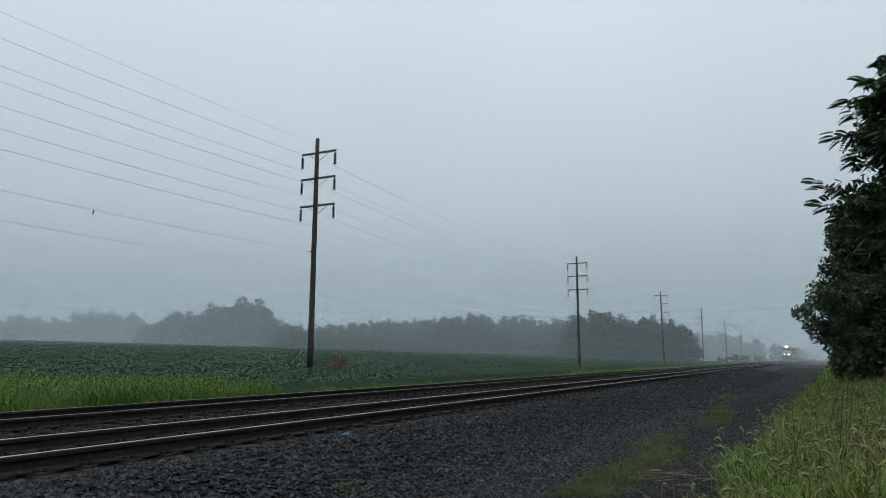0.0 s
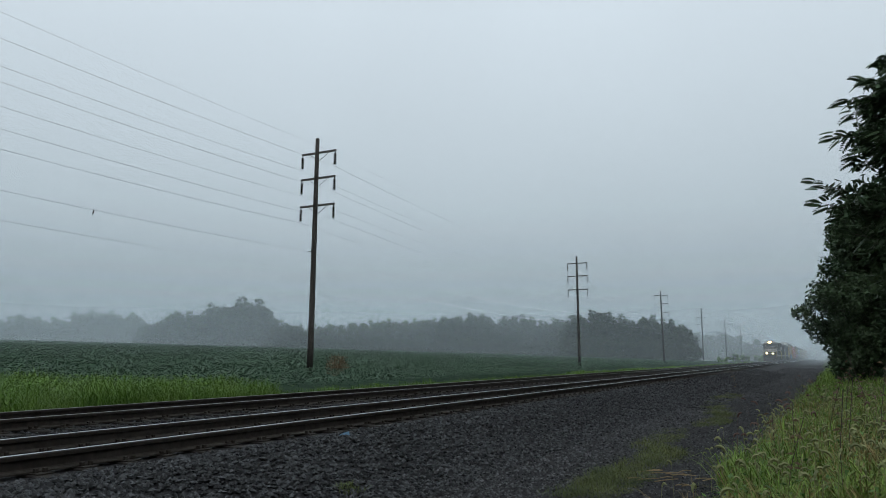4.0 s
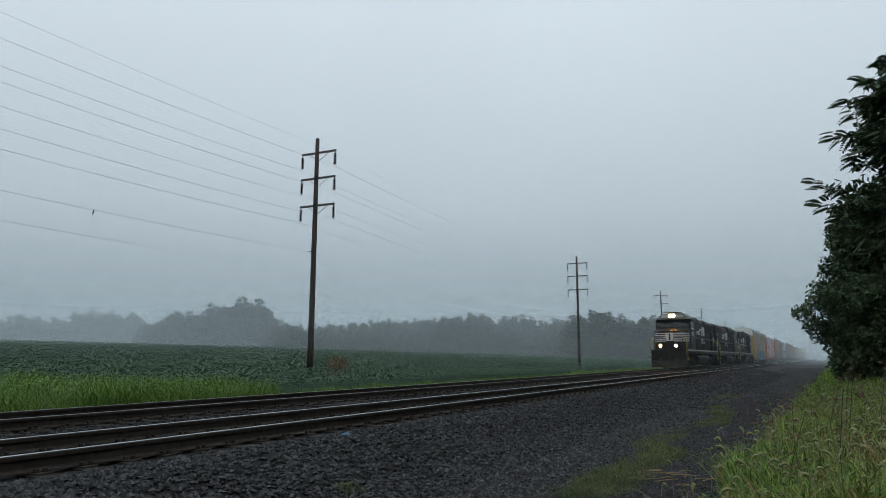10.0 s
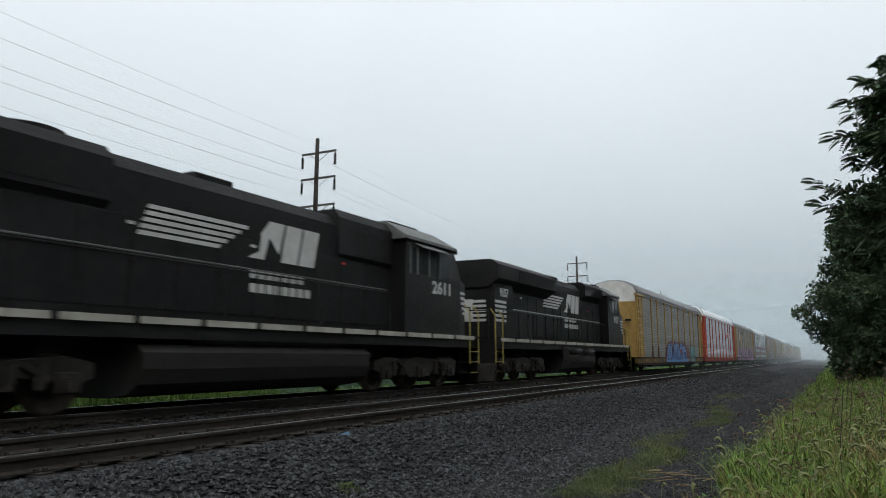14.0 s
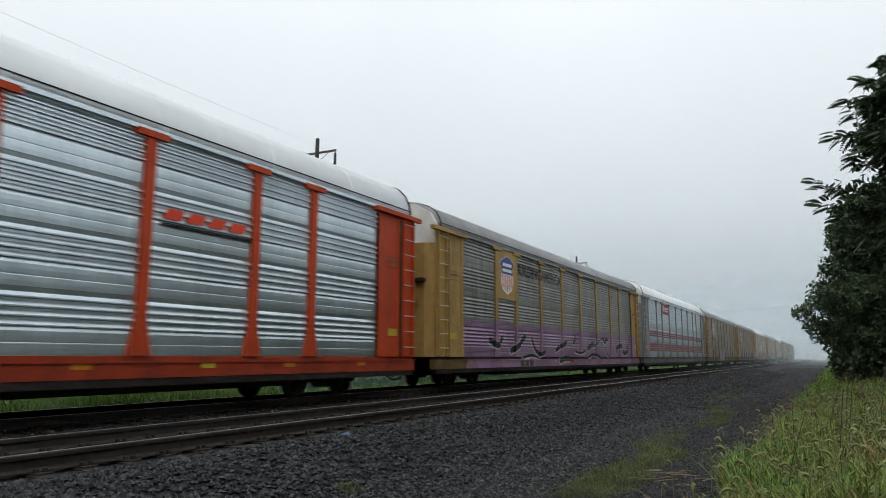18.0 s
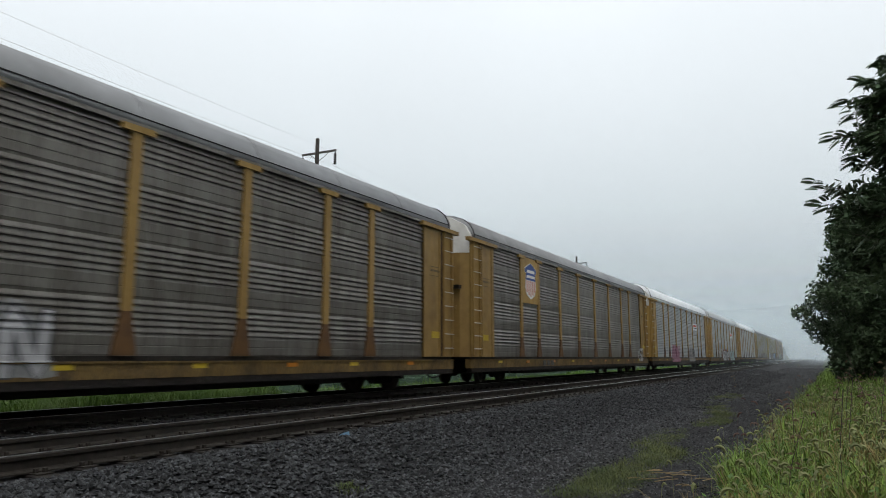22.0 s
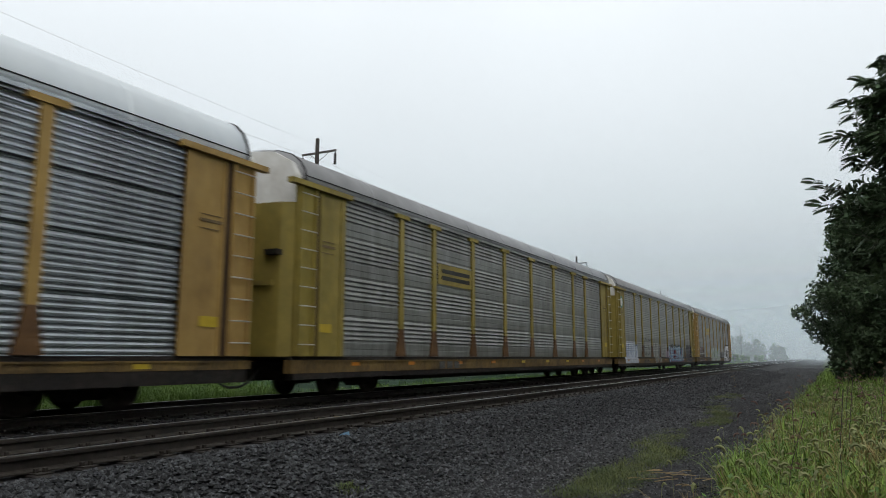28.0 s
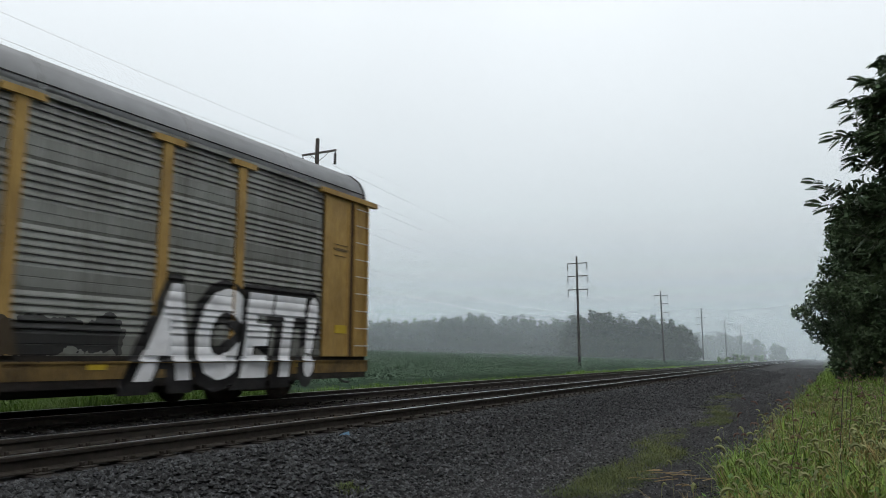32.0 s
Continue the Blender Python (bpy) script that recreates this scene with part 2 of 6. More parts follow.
def stones(name, count, x0, x1, y0, y1, size, parent, zlift=0.0, power=1.7, mat=None):
    """Loose angular stones, thinning with distance, joined."""
    rnd = np.random.RandomState(len(name) * 7 + count % 97)
    base = np.array([(1, 0, 0.1), (-0.8, 0.3, 0), (0.1, 1, 0), (-0.1, -0.9, 0.1), (0.2, 0.1, 0.8), (0.1, -0.1, -0.7)])
    tri = np.array([(0, 2, 4), (2, 1, 4), (1, 3, 4), (3, 0, 4), (2, 0, 5), (1, 2, 5), (3, 1, 5), (0, 3, 5)])
    u = rnd.rand(count)
    ys = y0 + (y1 - y0) * u ** power
    xs = x0 + (x1 - x0) * rnd.rand(count)
    verts = np.zeros((count, 6, 3))
    for i in range(count):
        s = size * (0.55 + 0.9 * rnd.rand())
        a = rnd.rand() * 6.28
        k = (base + rnd.uniform(-0.28, 0.28, (6, 3))) * s * np.array([1, 0.75, 0.7])
        c, d = math.cos(a), math.sin(a)
        verts[i, :, 0] = k[:, 0] * c - k[:, 1] * d + xs[i]
        verts[i, :, 1] = k[:, 0] * d + k[:, 1] * c + ys[i]
        verts[i, :, 2] = k[:, 2] + ground_z(xs[i], ys[i]) + zlift + rnd.rand() * size * 0.5
    faces = (tri[None] + np.arange(count)[:, None, None] * 6).reshape(-1, 3)
    ob = new(name, mesh_of(name, verts.reshape(-1, 3).tolist(), faces.tolist(), mat or stone_mat))
    ob.parent = parent
    return ob


worn_head = material("dull_worn_rail_head", (0.30, 0.29, 0.28), (0.38, 0.37, 0.36), 20, 0.4, 1.0, bump=0)


def track(name, cx, label, crown=head_mat):
    tr = thing(name, label, "railway track", kind="structure")
    for side in (-1, 1):
        rl = part("rail", extrude_y([(x + cx + side * 0.7525, z) for x, z in RAIL], -60, 900), rail_mat, tr, "rust-brown steel rail")
        part("running_surface", boxes((cx + side * 0.7525 - 0.027, cx + side * 0.7525 + 0.027, -60, 900, -0.004, 0.0035)), crown, rl, "bright polished rail top")
    tie = boxes((-1.27, 1.27, -0.115, 0.115, -0.37, -0.192), bevel=0.012)
    tie_me = bpy.data.meshes.new("tie")
    tie.to_mesh(tie_me)
    tie.free()
    tie_me.materials.append(tie_mat)
    plate = boxes(*[(s * 0.7525 - 0.19, s * 0.7525 + 0.19, -0.09, 0.09, -0.187, -0.176) for s in (-1, 1)],
                  *[(s * 0.7525 + o - 0.02, s * 0.7525 + o + 0.02, q - 0.018, q + 0.018, -0.18, -0.135) for s in (-1, 1) for o in (-0.095, 0.095) for q in (-0.05, 0.05)])
    plate_me = bpy.data.meshes.new("tie_plate")
    plate.to_mesh(plate_me)
    plate.free()
    plate_me.materials.append(rail_mat)
    for i in range(150):
        y = -6 + i * 0.53
        t = part("tie", tie_me, None, tr, at=pose(cx + random.uniform(-0.04, 0.04), y, random.uniform(-0.01, 0.006), 0, 0, random.uniform(-0.8, 0.8)))
        if y < 45:
            part("tie_plate", plate_me, None, t)
    return tr


near_track = track("near_track", NEAR_TRACK, "empty railway track with polished rails on dark ballast")
far_track = track("far_track", FAR_TRACK, "railway track on grey ballast carrying the train", worn_head)
ballast = thing("ballast", "angular dark grey crushed-stone ballast beside the rails", "ballast", kind="stuff")
stones("shoulder_stones", 22000, -6.75, -4.1, 3.5, 30, 0.036, ballast, 0.012)
stones("toe_stones", 9000, -4.9, -3.0, 4.5, 34, 0.026, ballast, 0.006, 1.6, chip_mat)
stones("distant_shoulder_stones", 7000, -6.7, -3.4, 24, 80, 0.045, ballast, 0.01)
stones("four_foot_stones", 5000, -8.55, -7.2, 3, 30, 0.033, ballast, -0.005)
stones("six_foot_stones", 6000, -11.3, -8.75, 3, 34, 0.036, ballast)
stones("lane_stones", 22000, -4.3, -0.8, 5.5, 34, 0.017, ballast, 0.006, 1.7, chip_mat)
stones("distant_lane_stones", 16000, -5.0, -0.3, 28, 120, 0.03, ballast, 0.006, 1.7, chip_mat)
stones("far_track_stones", 3500, -14.2, -11.4, 4, 40, 0.036, ballast)
# ---- fog: haze built as translucent rings round the eye, denser near the ground ----
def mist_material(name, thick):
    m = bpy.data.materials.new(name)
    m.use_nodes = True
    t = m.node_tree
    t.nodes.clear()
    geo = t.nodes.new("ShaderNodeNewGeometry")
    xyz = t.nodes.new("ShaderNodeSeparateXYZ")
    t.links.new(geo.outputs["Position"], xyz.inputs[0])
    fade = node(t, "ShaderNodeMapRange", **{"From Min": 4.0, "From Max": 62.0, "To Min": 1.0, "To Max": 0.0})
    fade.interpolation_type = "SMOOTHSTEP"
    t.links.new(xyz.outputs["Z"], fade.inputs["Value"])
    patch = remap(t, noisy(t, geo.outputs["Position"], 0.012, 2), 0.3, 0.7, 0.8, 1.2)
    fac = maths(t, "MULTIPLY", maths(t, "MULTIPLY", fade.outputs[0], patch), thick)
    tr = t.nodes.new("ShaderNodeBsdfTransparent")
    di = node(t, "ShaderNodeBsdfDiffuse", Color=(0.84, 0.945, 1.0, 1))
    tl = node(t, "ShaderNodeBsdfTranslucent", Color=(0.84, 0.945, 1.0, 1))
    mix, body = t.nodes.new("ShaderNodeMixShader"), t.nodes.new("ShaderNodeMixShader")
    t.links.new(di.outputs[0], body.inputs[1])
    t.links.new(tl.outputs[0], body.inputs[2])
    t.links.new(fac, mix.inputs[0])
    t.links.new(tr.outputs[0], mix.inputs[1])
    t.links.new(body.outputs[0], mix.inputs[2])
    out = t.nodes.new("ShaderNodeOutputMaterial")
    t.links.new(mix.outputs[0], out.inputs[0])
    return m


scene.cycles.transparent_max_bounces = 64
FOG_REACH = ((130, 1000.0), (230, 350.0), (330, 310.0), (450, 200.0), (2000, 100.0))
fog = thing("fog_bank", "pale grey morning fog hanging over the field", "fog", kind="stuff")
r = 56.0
# Ring behind ring, thickness set by distance from the eye.
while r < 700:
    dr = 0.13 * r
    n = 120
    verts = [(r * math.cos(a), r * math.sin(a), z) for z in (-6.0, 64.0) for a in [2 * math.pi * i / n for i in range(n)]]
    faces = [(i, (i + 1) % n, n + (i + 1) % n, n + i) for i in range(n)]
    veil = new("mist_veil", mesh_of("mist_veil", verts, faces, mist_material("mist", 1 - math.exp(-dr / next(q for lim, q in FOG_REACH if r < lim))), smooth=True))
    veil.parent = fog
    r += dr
# ---- power line along the field ----
pole_mat = material("weathered_pole_wood", (0.028, 0.026, 0.024), (0.07, 0.064, 0.058), 14, 0.85, bump=0.7, grain=30, dirt=(0.03, 0.028, 0.026), streak=0.15)
arm_mat = material("grey_crossarm_wood", (0.06, 0.058, 0.055), (0.12, 0.115, 0.11), 12, 0.85, bump=0.5)
insul_mat = material("brown_porcelain", (0.012, 0.010, 0.010), (0.03, 0.022, 0.02), 8, 0.2, bump=0)
wire_mat = material("dark_wire", (0.07, 0.07, 0.074), (0.1, 0.1, 0.104), 8, 0.5, 0.6, bump=0)
LINE_X = -27.0
POLES = [(-20.0, 16.0), (34.0, 14.38), (86.8, 13.62), (139.7, 13.6), (189.2, 13.43), (237.0, 12.6), (283.0, 13.5), (332.7, 12.0), (372.0, 14.2)]
ARM_DROPS = (0.86, 2.48, 4.2)


def insulator():
    bm = bmesh.new()
    rod(bm, (0, 0, 0), (0, 0, -0.85), 0.025, 6)
    for i in range(6):
        z = -0.16 - i * 0.115
        bmesh.ops.create_cone(bm, cap_ends=True, segments=10, radius1=0.115, radius2=0.04, depth=0.075, matrix=Matrix.Translation((0, 0, z)))
    me = bpy.data.meshes.new("insulator")
    bm.to_mesh(me)
    bm.free()
    me.materials.append(insul_mat)
    return me


INSULATOR = insulator()


def utility_pole(y, top, lean):
    z0 = ground_z(LINE_X, y) - 0.3
    p = thing("utility_pole", "tall weathered wooden power pole with three crossarms", "utility pole", "poles along the field", at=pose(LINE_X, y, z0, 0, lean, 0))
    h = top - z0
    rings = [[((0.19 - 0.07 * k / 6) * math.cos(a), (0.19 - 0.07 * k / 6) * math.sin(a), h * k / 6) for a in [math.pi * i / 5 for i in range(10)]] for k in range(7)]
    part("shaft", loft(rings), pole_mat, p, smooth=True)
    for d in ARM_DROPS:
        z = h - d
        arm = part("crossarm", boxes((-1.32, 1.32, 0.12, 0.22, z - 0.06, z + 0.06), bevel=0.01), arm_mat, p)
        for s in (-1, 1):
            part("brace", rods([((s * 0.72, 0.22, z - 0.05), (0, 0.17, z - 0.55))], 0.022, 5), arm_mat, arm)
            part("insulator", INSULATOR, None, arm, "string of dark porcelain discs", at=pose(s * 1.25, 0.17, z - 0.06))
    br = part("bracket", boxes((0.1, 0.45, -0.03, 0.03, h - 7.09, h - 7.03), (0.36, 0.46, -0.05, 0.05, h - 7.07, h - 6.91)), insul_mat, p, at=pose(-0.55, 0, 0))
    return p, z0


poles = [utility_pole(y, top, 0.45 if 0 < y < 40 else random.uniform(-0.5, 0.5))[0] for y, top in POLES]


def wire(a, b, sag, r, name="power_wire", label="thin dark overhead power wire"):
    n = 28
    rings = []
    for i in range(n + 1):
        k = i / n
        q = Vector(a).lerp(Vector(b), k)
        q.z -= 4 * sag * k * (1 - k)
        rings.append([(q.x + r * math.cos(w), q.y, q.z + r * math.sin(w)) for w in (0, 2.09, 4.19)])
    ob = part(name, loft(rings), wire_mat)
    return tagged(ob, label, "wire", "wires of the power line")


for i, ((ya, ta), (yb, tb)) in enumerate(zip(POLES[:6], POLES[1:7])):
    for d in ARM_DROPS:
        for s in (-1.25, 1.25):
            wire((LINE_X + s, ya + 0.17, ta - d - 0.95), (LINE_X + s, yb + 0.17, tb - d - 0.95), 0.75, 0.0068)
    wire((LINE_X, ya, ta - 0.35), (LINE_X, yb, tb - 0.35), 0.6, 0.005)
    wire((LINE_X - 0.3, ya, ta - 7.05), (LINE_X - 0.3, yb, tb - 7.05), 0.7, 0.006)
    if i < 2:
        wire((LINE_X + 0.2, ya, ta - 8.3), (LINE_X + 0.2, yb, tb - 8.3), 0.7, 0.005)
# ---- trees and plants ----
bark_mat = material("grey_brown_bark", (0.035, 0.03, 0.025), (0.09, 0.078, 0.065), 9, 0.9, bump=0.9, grain=22)
leaf_mat = material("dark_green_leaf", (0.042, 0.074, 0.039), (0.084, 0.13, 0.066), 0.8, 0.5, bump=0, island=0.5, spec=0.12)
far_leaf_mat = material("summer_foliage", (0.018, 0.032, 0.013), (0.042, 0.058, 0.022), 0.5, 0.7, bump=0, island=0.5, spec=0.05)
grass_mat = material("green_grass", (0.105, 0.215, 0.032), (0.25, 0.345, 0.078), 1.0, 0.6, bump=0, island=0.65, spec=0.15)
verge_mat = material("bright_verge_grass", (0.075, 0.17, 0.02), (0.15, 0.26, 0.042), 0.8, 0.6, bump=0, island=0.4)
weed_mat = material("dull_lane_weed", (0.06, 0.09, 0.027), (0.13, 0.15, 0.05), 1.5, 0.7, bump=0, island=0.5)
straw_mat = material("pale_seed_head", (0.15, 0.175, 0.075), (0.27, 0.28, 0.13), 3, 0.8, bump=0, island=0.4)
dead_mat = material("dry_brown_stalk", (0.10, 0.07, 0.045), (0.2, 0.15, 0.09), 4, 0.85, bump=0)


def leaf_cloud(rnd, blobs, count, size, flat=0.6):
    """Small leaf clumps spread through the shells of many blobs (x, y, z, r)."""
    blobs = np.array(blobs)
    w = blobs[:, 3] ** 2
    pick = rnd.choice(len(blobs), count, p=w / w.sum())
    d = rnd.normal(size=(count, 3))
    d /= np.linalg.norm(d, axis=1)[:, None]
    rad = blobs[pick, 3] * (0.5 + 0.55 * rnd.rand(count) ** 0.5 + 0.35 * (rnd.rand(count) < 0.12) * rnd.rand(count))
    c = blobs[pick, :3] + d * rad[:, None] * np.array([1, 1, 0.85])
    a = rnd.normal(size=(count, 3)) * np.array([1, 1, flat])
    a /= np.linalg.norm(a, axis=1)[:, None]
    b = np.cross(a, rnd.normal(size=(count, 3)))
    b /= np.linalg.norm(b, axis=1)[:, None]
    s = size * (0.5 + rnd.rand(count))[:, None]
    v = np.stack([c - a * s, c + b * s * 0.45 - a * s * 0.1, c + a * s, c - b * s * 0.45 + a * s * 0.1], 1)
    return v.reshape(-1, 3).tolist(), [(4 * i, 4 * i + 1, 4 * i + 2, 4 * i + 3) for i in range(count)]


def limbs(rnd, height, spread, n, r0):
    bm = bmesh.new()
    rings = [[((r0 * (1.25 if k == 0 else 1 - 0.13 * k)) * math.cos(a) + 0.12 * math.sin(k), r0 * (1 - 0.13 * k) * math.sin(a), height * 0.75 * k / 6) for a in [math.pi * i / 4 for i in range(8)]] for k in range(7)]
    bm = loft(rings)
    tips = []
    for i in range(n):
        z = height * (0.25 + 0.45 * i / n)
        a = i * 2.4 + rnd.rand()
        tip = (spread * 0.75 * math.cos(a), spread * 0.75 * math.sin(a), z + height * 0.2)
        rod(bm, (0, 0, z), tip, r0 * 0.35, 5, r0 * 0.08)
        tips.append(tip)
    return bm, tips


def tree(seed, height, spread, leaves, leaf_size, mat, blobs=16, base=0.2, name="tree", label="full-crowned broadleaf tree grey in the fog", at=None, group=""):
    """A trunk with limbs under a domed crown of several boughs, each a cluster of leaf clumps."""
    rnd = np.random.RandomState(seed)
    t = thing(name, label, "tree", group, at=at)
    bm, tips = limbs(rnd, height, spread, 7, max(0.09, height * 0.016))
    part("trunk", bm, bark_mat, t)
    domes = [(0.0, 0.0, 0.0, 1.0)] + [(0.5 * math.cos(q), 0.5 * math.sin(q), rnd.uniform(0.08, 0.28), rnd.uniform(0.5, 0.7)) for q in [rnd.rand() + i * 1.26 for i in range(5)]]
    bl = []
    for i in range(blobs):
        dx, dy, drop, size = domes[i % len(domes)]
        k = 0.94 * rnd.rand() ** 0.8
        w = spread * size * math.sqrt(1 - k * k) * (0.8 + 0.2 * min(1, k / 0.3))
        a, q = rnd.rand() * 6.28, w * (0.3 + 0.65 * rnd.rand() ** 0.7)
        r = spread * (0.12 + 0.12 * rnd.rand()) * (1.25 - 0.4 * k)
        z = height * (base + (1 - base - drop) * k)
        bl.append((dx * spread + q * math.cos(a), dy * spread + q * math.sin(a), z - r * 0.5, r))
    v, f = leaf_cloud(rnd, bl, leaves, leaf_size)
    heart, g = leaf_cloud(rnd, [(x * 0.85, y * 0.85, z * 0.9, r * 0.5) for x, y, z, r in bl], leaves // 6, leaf_size * 2.6)
    f = f + [tuple(q + len(v) for q in face) for face in g]
    v = np.array(v + heart)
    v[:, 2] *= height / v[:, 2].max()
    v[:, 2] = np.maximum(v[:, 2], 0.05)
    part("crown", mesh_of("crown", v.tolist(), f, mat), None, t)
    return t


def compound_leaf(rnd, verts, faces, at, way, length, pairs=7):
    """A drooping feathery leaf: narrow leaflets in pairs along a stalk."""
    way = way / np.linalg.norm(way)
    side = np.cross(way, (0, 0, 1.0))
    side /= np.linalg.norm(side) + 1e-6
    roll = rnd.uniform(-1.3, 1.3)
    side = side * math.cos(roll) + np.cross(side, way) * math.sin(roll)
    for i in range(pairs):
        k = (i + 1) / pairs
        c = at + way * length * k + np.array((0, 0, -0.30 * length * k * k))
        w = length * 0.30 * (1.15 - 0.7 * abs(k - 0.4))
        for s in (-1, 1):
            tip = c + side * s * w + way * w * 0.55 + np.array((0, 0, -0.3 * w))
            mid = (c + tip) / 2
            wid = way * w * 0.36
            b = len(verts)
            verts += [tuple(c), tuple(mid + wid), tuple(tip), tuple(mid - wid)]
            faces.append((b, b + 1, b + 2, b + 3))


def feather_tree(seed, reach, top, low, tips, count, at):
    """A tree of long boughs set with big feathery leaves. reach: crown radius by height; tips: boughs that stand out (x, y, z)."""
    rnd = np.random.RandomState(seed)
    t = thing("tree", "dark green tree with long feathery leaves overhanging the lane", "tree", "hedgerow trees", at=at)
    bm = loft([[(0.2 * (1 - 0.12 * k) * math.cos(a) + 0.1 * math.sin(k), 0.2 * (1 - 0.12 * k) * math.sin(a), top * 0.9 * k / 6) for a in [math.pi * i / 4 for i in range(8)]] for k in range(7)])
    ends = [np.array(p) for p in tips]
    while len(ends) < count:
        z = rnd.uniform(low, top)
        a, r = rnd.rand() * 6.283, lerp_table(reach, z) * (0.6 + 0.36 * rnd.rand())
        ends.append(np.array((r * math.cos(a), r * math.sin(a), z)))
    verts, faces = [], []
    for tip in ends:
        root = np.array((0, 0, max(0.5, tip[2] - 0.35 * np.hypot(tip[0], tip[1]) - 0.3)))
        mid = (root + tip) / 2 + np.array((0, 0, 0.25))
        rod(bm, tuple(root), tuple(mid), 0.045, 5, 0.03)
        rod(bm, tuple(mid), tuple(tip), 0.03, 5, 0.008)
        out = (tip - root) / np.linalg.norm(tip - root)
        for i in range(40):
            k = 1 - 0.8 * (i / 40) ** 1.2
            p = root + (tip - root) * k + np.array((0, 0, 0.25 * 4 * k * (1 - k))) + rnd.normal(size=3) * 0.07
            across = np.cross(out, (0, 0, 1.0)) * (1 if i % 2 else -1)
            way = out * (0.5 + 0.9 * (i < 4)) + across * (0.9 if i > 2 else 0.3) + np.array((0, 0, -0.25)) + rnd.normal(size=3) * 0.4
            compound_leaf(rnd, verts, faces, p, way, 0.27 + 0.2 * rnd.rand())
    part("trunk", bm, bark_mat, t)
    heart = []
    for tip in ends:
        root = np.array((0, 0, max(0.5, tip[2] - 0.35 * np.hypot(tip[0], tip[1]) - 0.3)))
        for k in (0.45, 0.6, 0.72, 0.82, 0.9):
            p = root + (tip - root) * k + np.array((0, 0, k * (1 - k) - 0.1)) + rnd.normal(size=3) * 0.1
            heart.append((p[0], p[1], p[2], 0.26 - 0.1 * k))
    for i in range(340):
        z, a = rnd.uniform(low - 0.6, top - 0.5), rnd.rand() * 6.283
        r = lerp_table(reach, z) * (0.2 + 0.72 * rnd.rand() ** 0.8)
        heart.append((r * math.cos(a), r * math.sin(a), z, 0.32 + 0.2 * rnd.rand()))
    v, f = leaf_cloud(rnd, heart, 60000, 0.095, 0.9)
    n0 = len(verts)
    part("crown", mesh_of("crown", verts + v, faces + [tuple(i + n0 for i in q) for q in f], leaf_mat), None, t)
    return t


def bushy_tree(seed, reach, top, low, leaves, size, at, label):
    """A dense tree, leafy to the ground; reach: crown radius by height."""
    rnd = np.random.RandomState(seed)
    t = thing("tree", label, "tree", "hedgerow trees", at=at)
    bm, tips = limbs(rnd, top * 0.95, lerp_table(reach, top * 0.5), 12, 0.17)
    part("trunk", bm, bark_mat, t)
    bl = []
    for i in range(760):
        z, a = low + (top - low) * rnd.rand(), rnd.rand() * 6.283
        outer = i % 3
        lump = 0.9 + 0.22 * noise.noise((1.5 * math.cos(a) + seed, 1.5 * math.sin(a), z * 0.55)) + 0.12 * noise.noise((4 * math.cos(a) + seed, 4 * math.sin(a), z * 1.3))
        r = (lerp_table(reach, z) * lump - 0.35) * (1 if outer else 0.35 + 0.5 * rnd.rand())
        bl.append((r * math.cos(a), r * math.sin(a), z, (0.26 + 0.3 * rnd.rand()) if outer else 0.8))
    v, f = leaf_cloud(rnd, bl, leaves, size, 0.8)
    v = np.array(v)
    v[:, 2] = np.maximum(v[:, 2], 0.1)
    part("crown", mesh_of("crown", v.tolist(), f, leaf_mat), None, t)
    return t


# the wood behind the field: (azimuth from the track's line, distance, height, spread)
def azimuth(px):
    return math.atan((px - 784) * 0.9886 / 1260.3) - radians(28.0)


protos = [tree(11 + i, 10.0, 5.4, 13000, 0.30, far_leaf_mat, 110, 0.0, at=pose(-260 - 12 * i, 330, 9), group="trees behind the field") for i in range(6)]
# skyline of the wood: azimuth step, height of the crowns over the eye's level
WOOD = [(-30, 74), (5, 73), (42, 76), (85, 72), (130, 82), (165, 85), (200, 83), (232, 80), (262, 58), (290, 72), (316, 84), (348, 84), (380, 97), (408, 90), (438, 109), (452, 92), (478, 58),
        (502, 61), (530, 60), (560, 59), (592, 60), (622, 61), (652, 66), (682, 69), (712, 66), (740, 69), (765, 72), (792, 74), (826, 80), (858, 78), (890, 74), (920, 77), (950, 72), (985, 71),
        (1015, 74), (1042, 84), (1070, 82), (1092, 78), (1112, 66), (1140, 72), (1166, 75), (1190, 68), (1206, 54), (1240, 47), (1270, 45), (1305, 40), (1340, 33), (1375, 26)]
wr = random.Random(4)
spare = list(protos)


def wood_tree(px, d, up, wide=1.0):
    """A tree of the wood, so high that it stands that far over the eye's level."""
    az = azimuth(px)
    x, y = d * math.sin(az), d * math.cos(az)
    z = ground_z(x, y) - 0.3
    k = max(up / 1260.3 * d * math.cos(az + radians(28.0)) + 0.956 - z, 2.5) / 10.0
    spot = pose(x, y, z, 0, 0, wr.uniform(0, 360))
    if spare:
        c = spare.pop()
        c.matrix_basis = spot
    else:
        c = copy_thing(protos[wr.randrange(6)], spot)
    q = max(k, 0.9) * wide
    c.scale = (q * wr.uniform(0.85, 1.1), q * wr.uniform(0.85, 1.1), k)
    return c


for px, up in WOOD:
    far = 395 if px < 250 else (300 if px < 480 else (252 if px < 1020 else (215 if px < 1220 else 390)))
    wood_tree(px, far + wr.uniform(-7, 7), up)
# lower trees and bushes along the foot of the wood
for px in range(-40, 1212, 21):
    far = 370 if px < 250 else (285 if px < 480 else (238 if px < 1020 else 203))
    wood_tree(px + wr.uniform(-8, 8), far + wr.uniform(-6, 6), wr.uniform(22, 44) if px > 250 else wr.uniform(34, 52), 0.85)

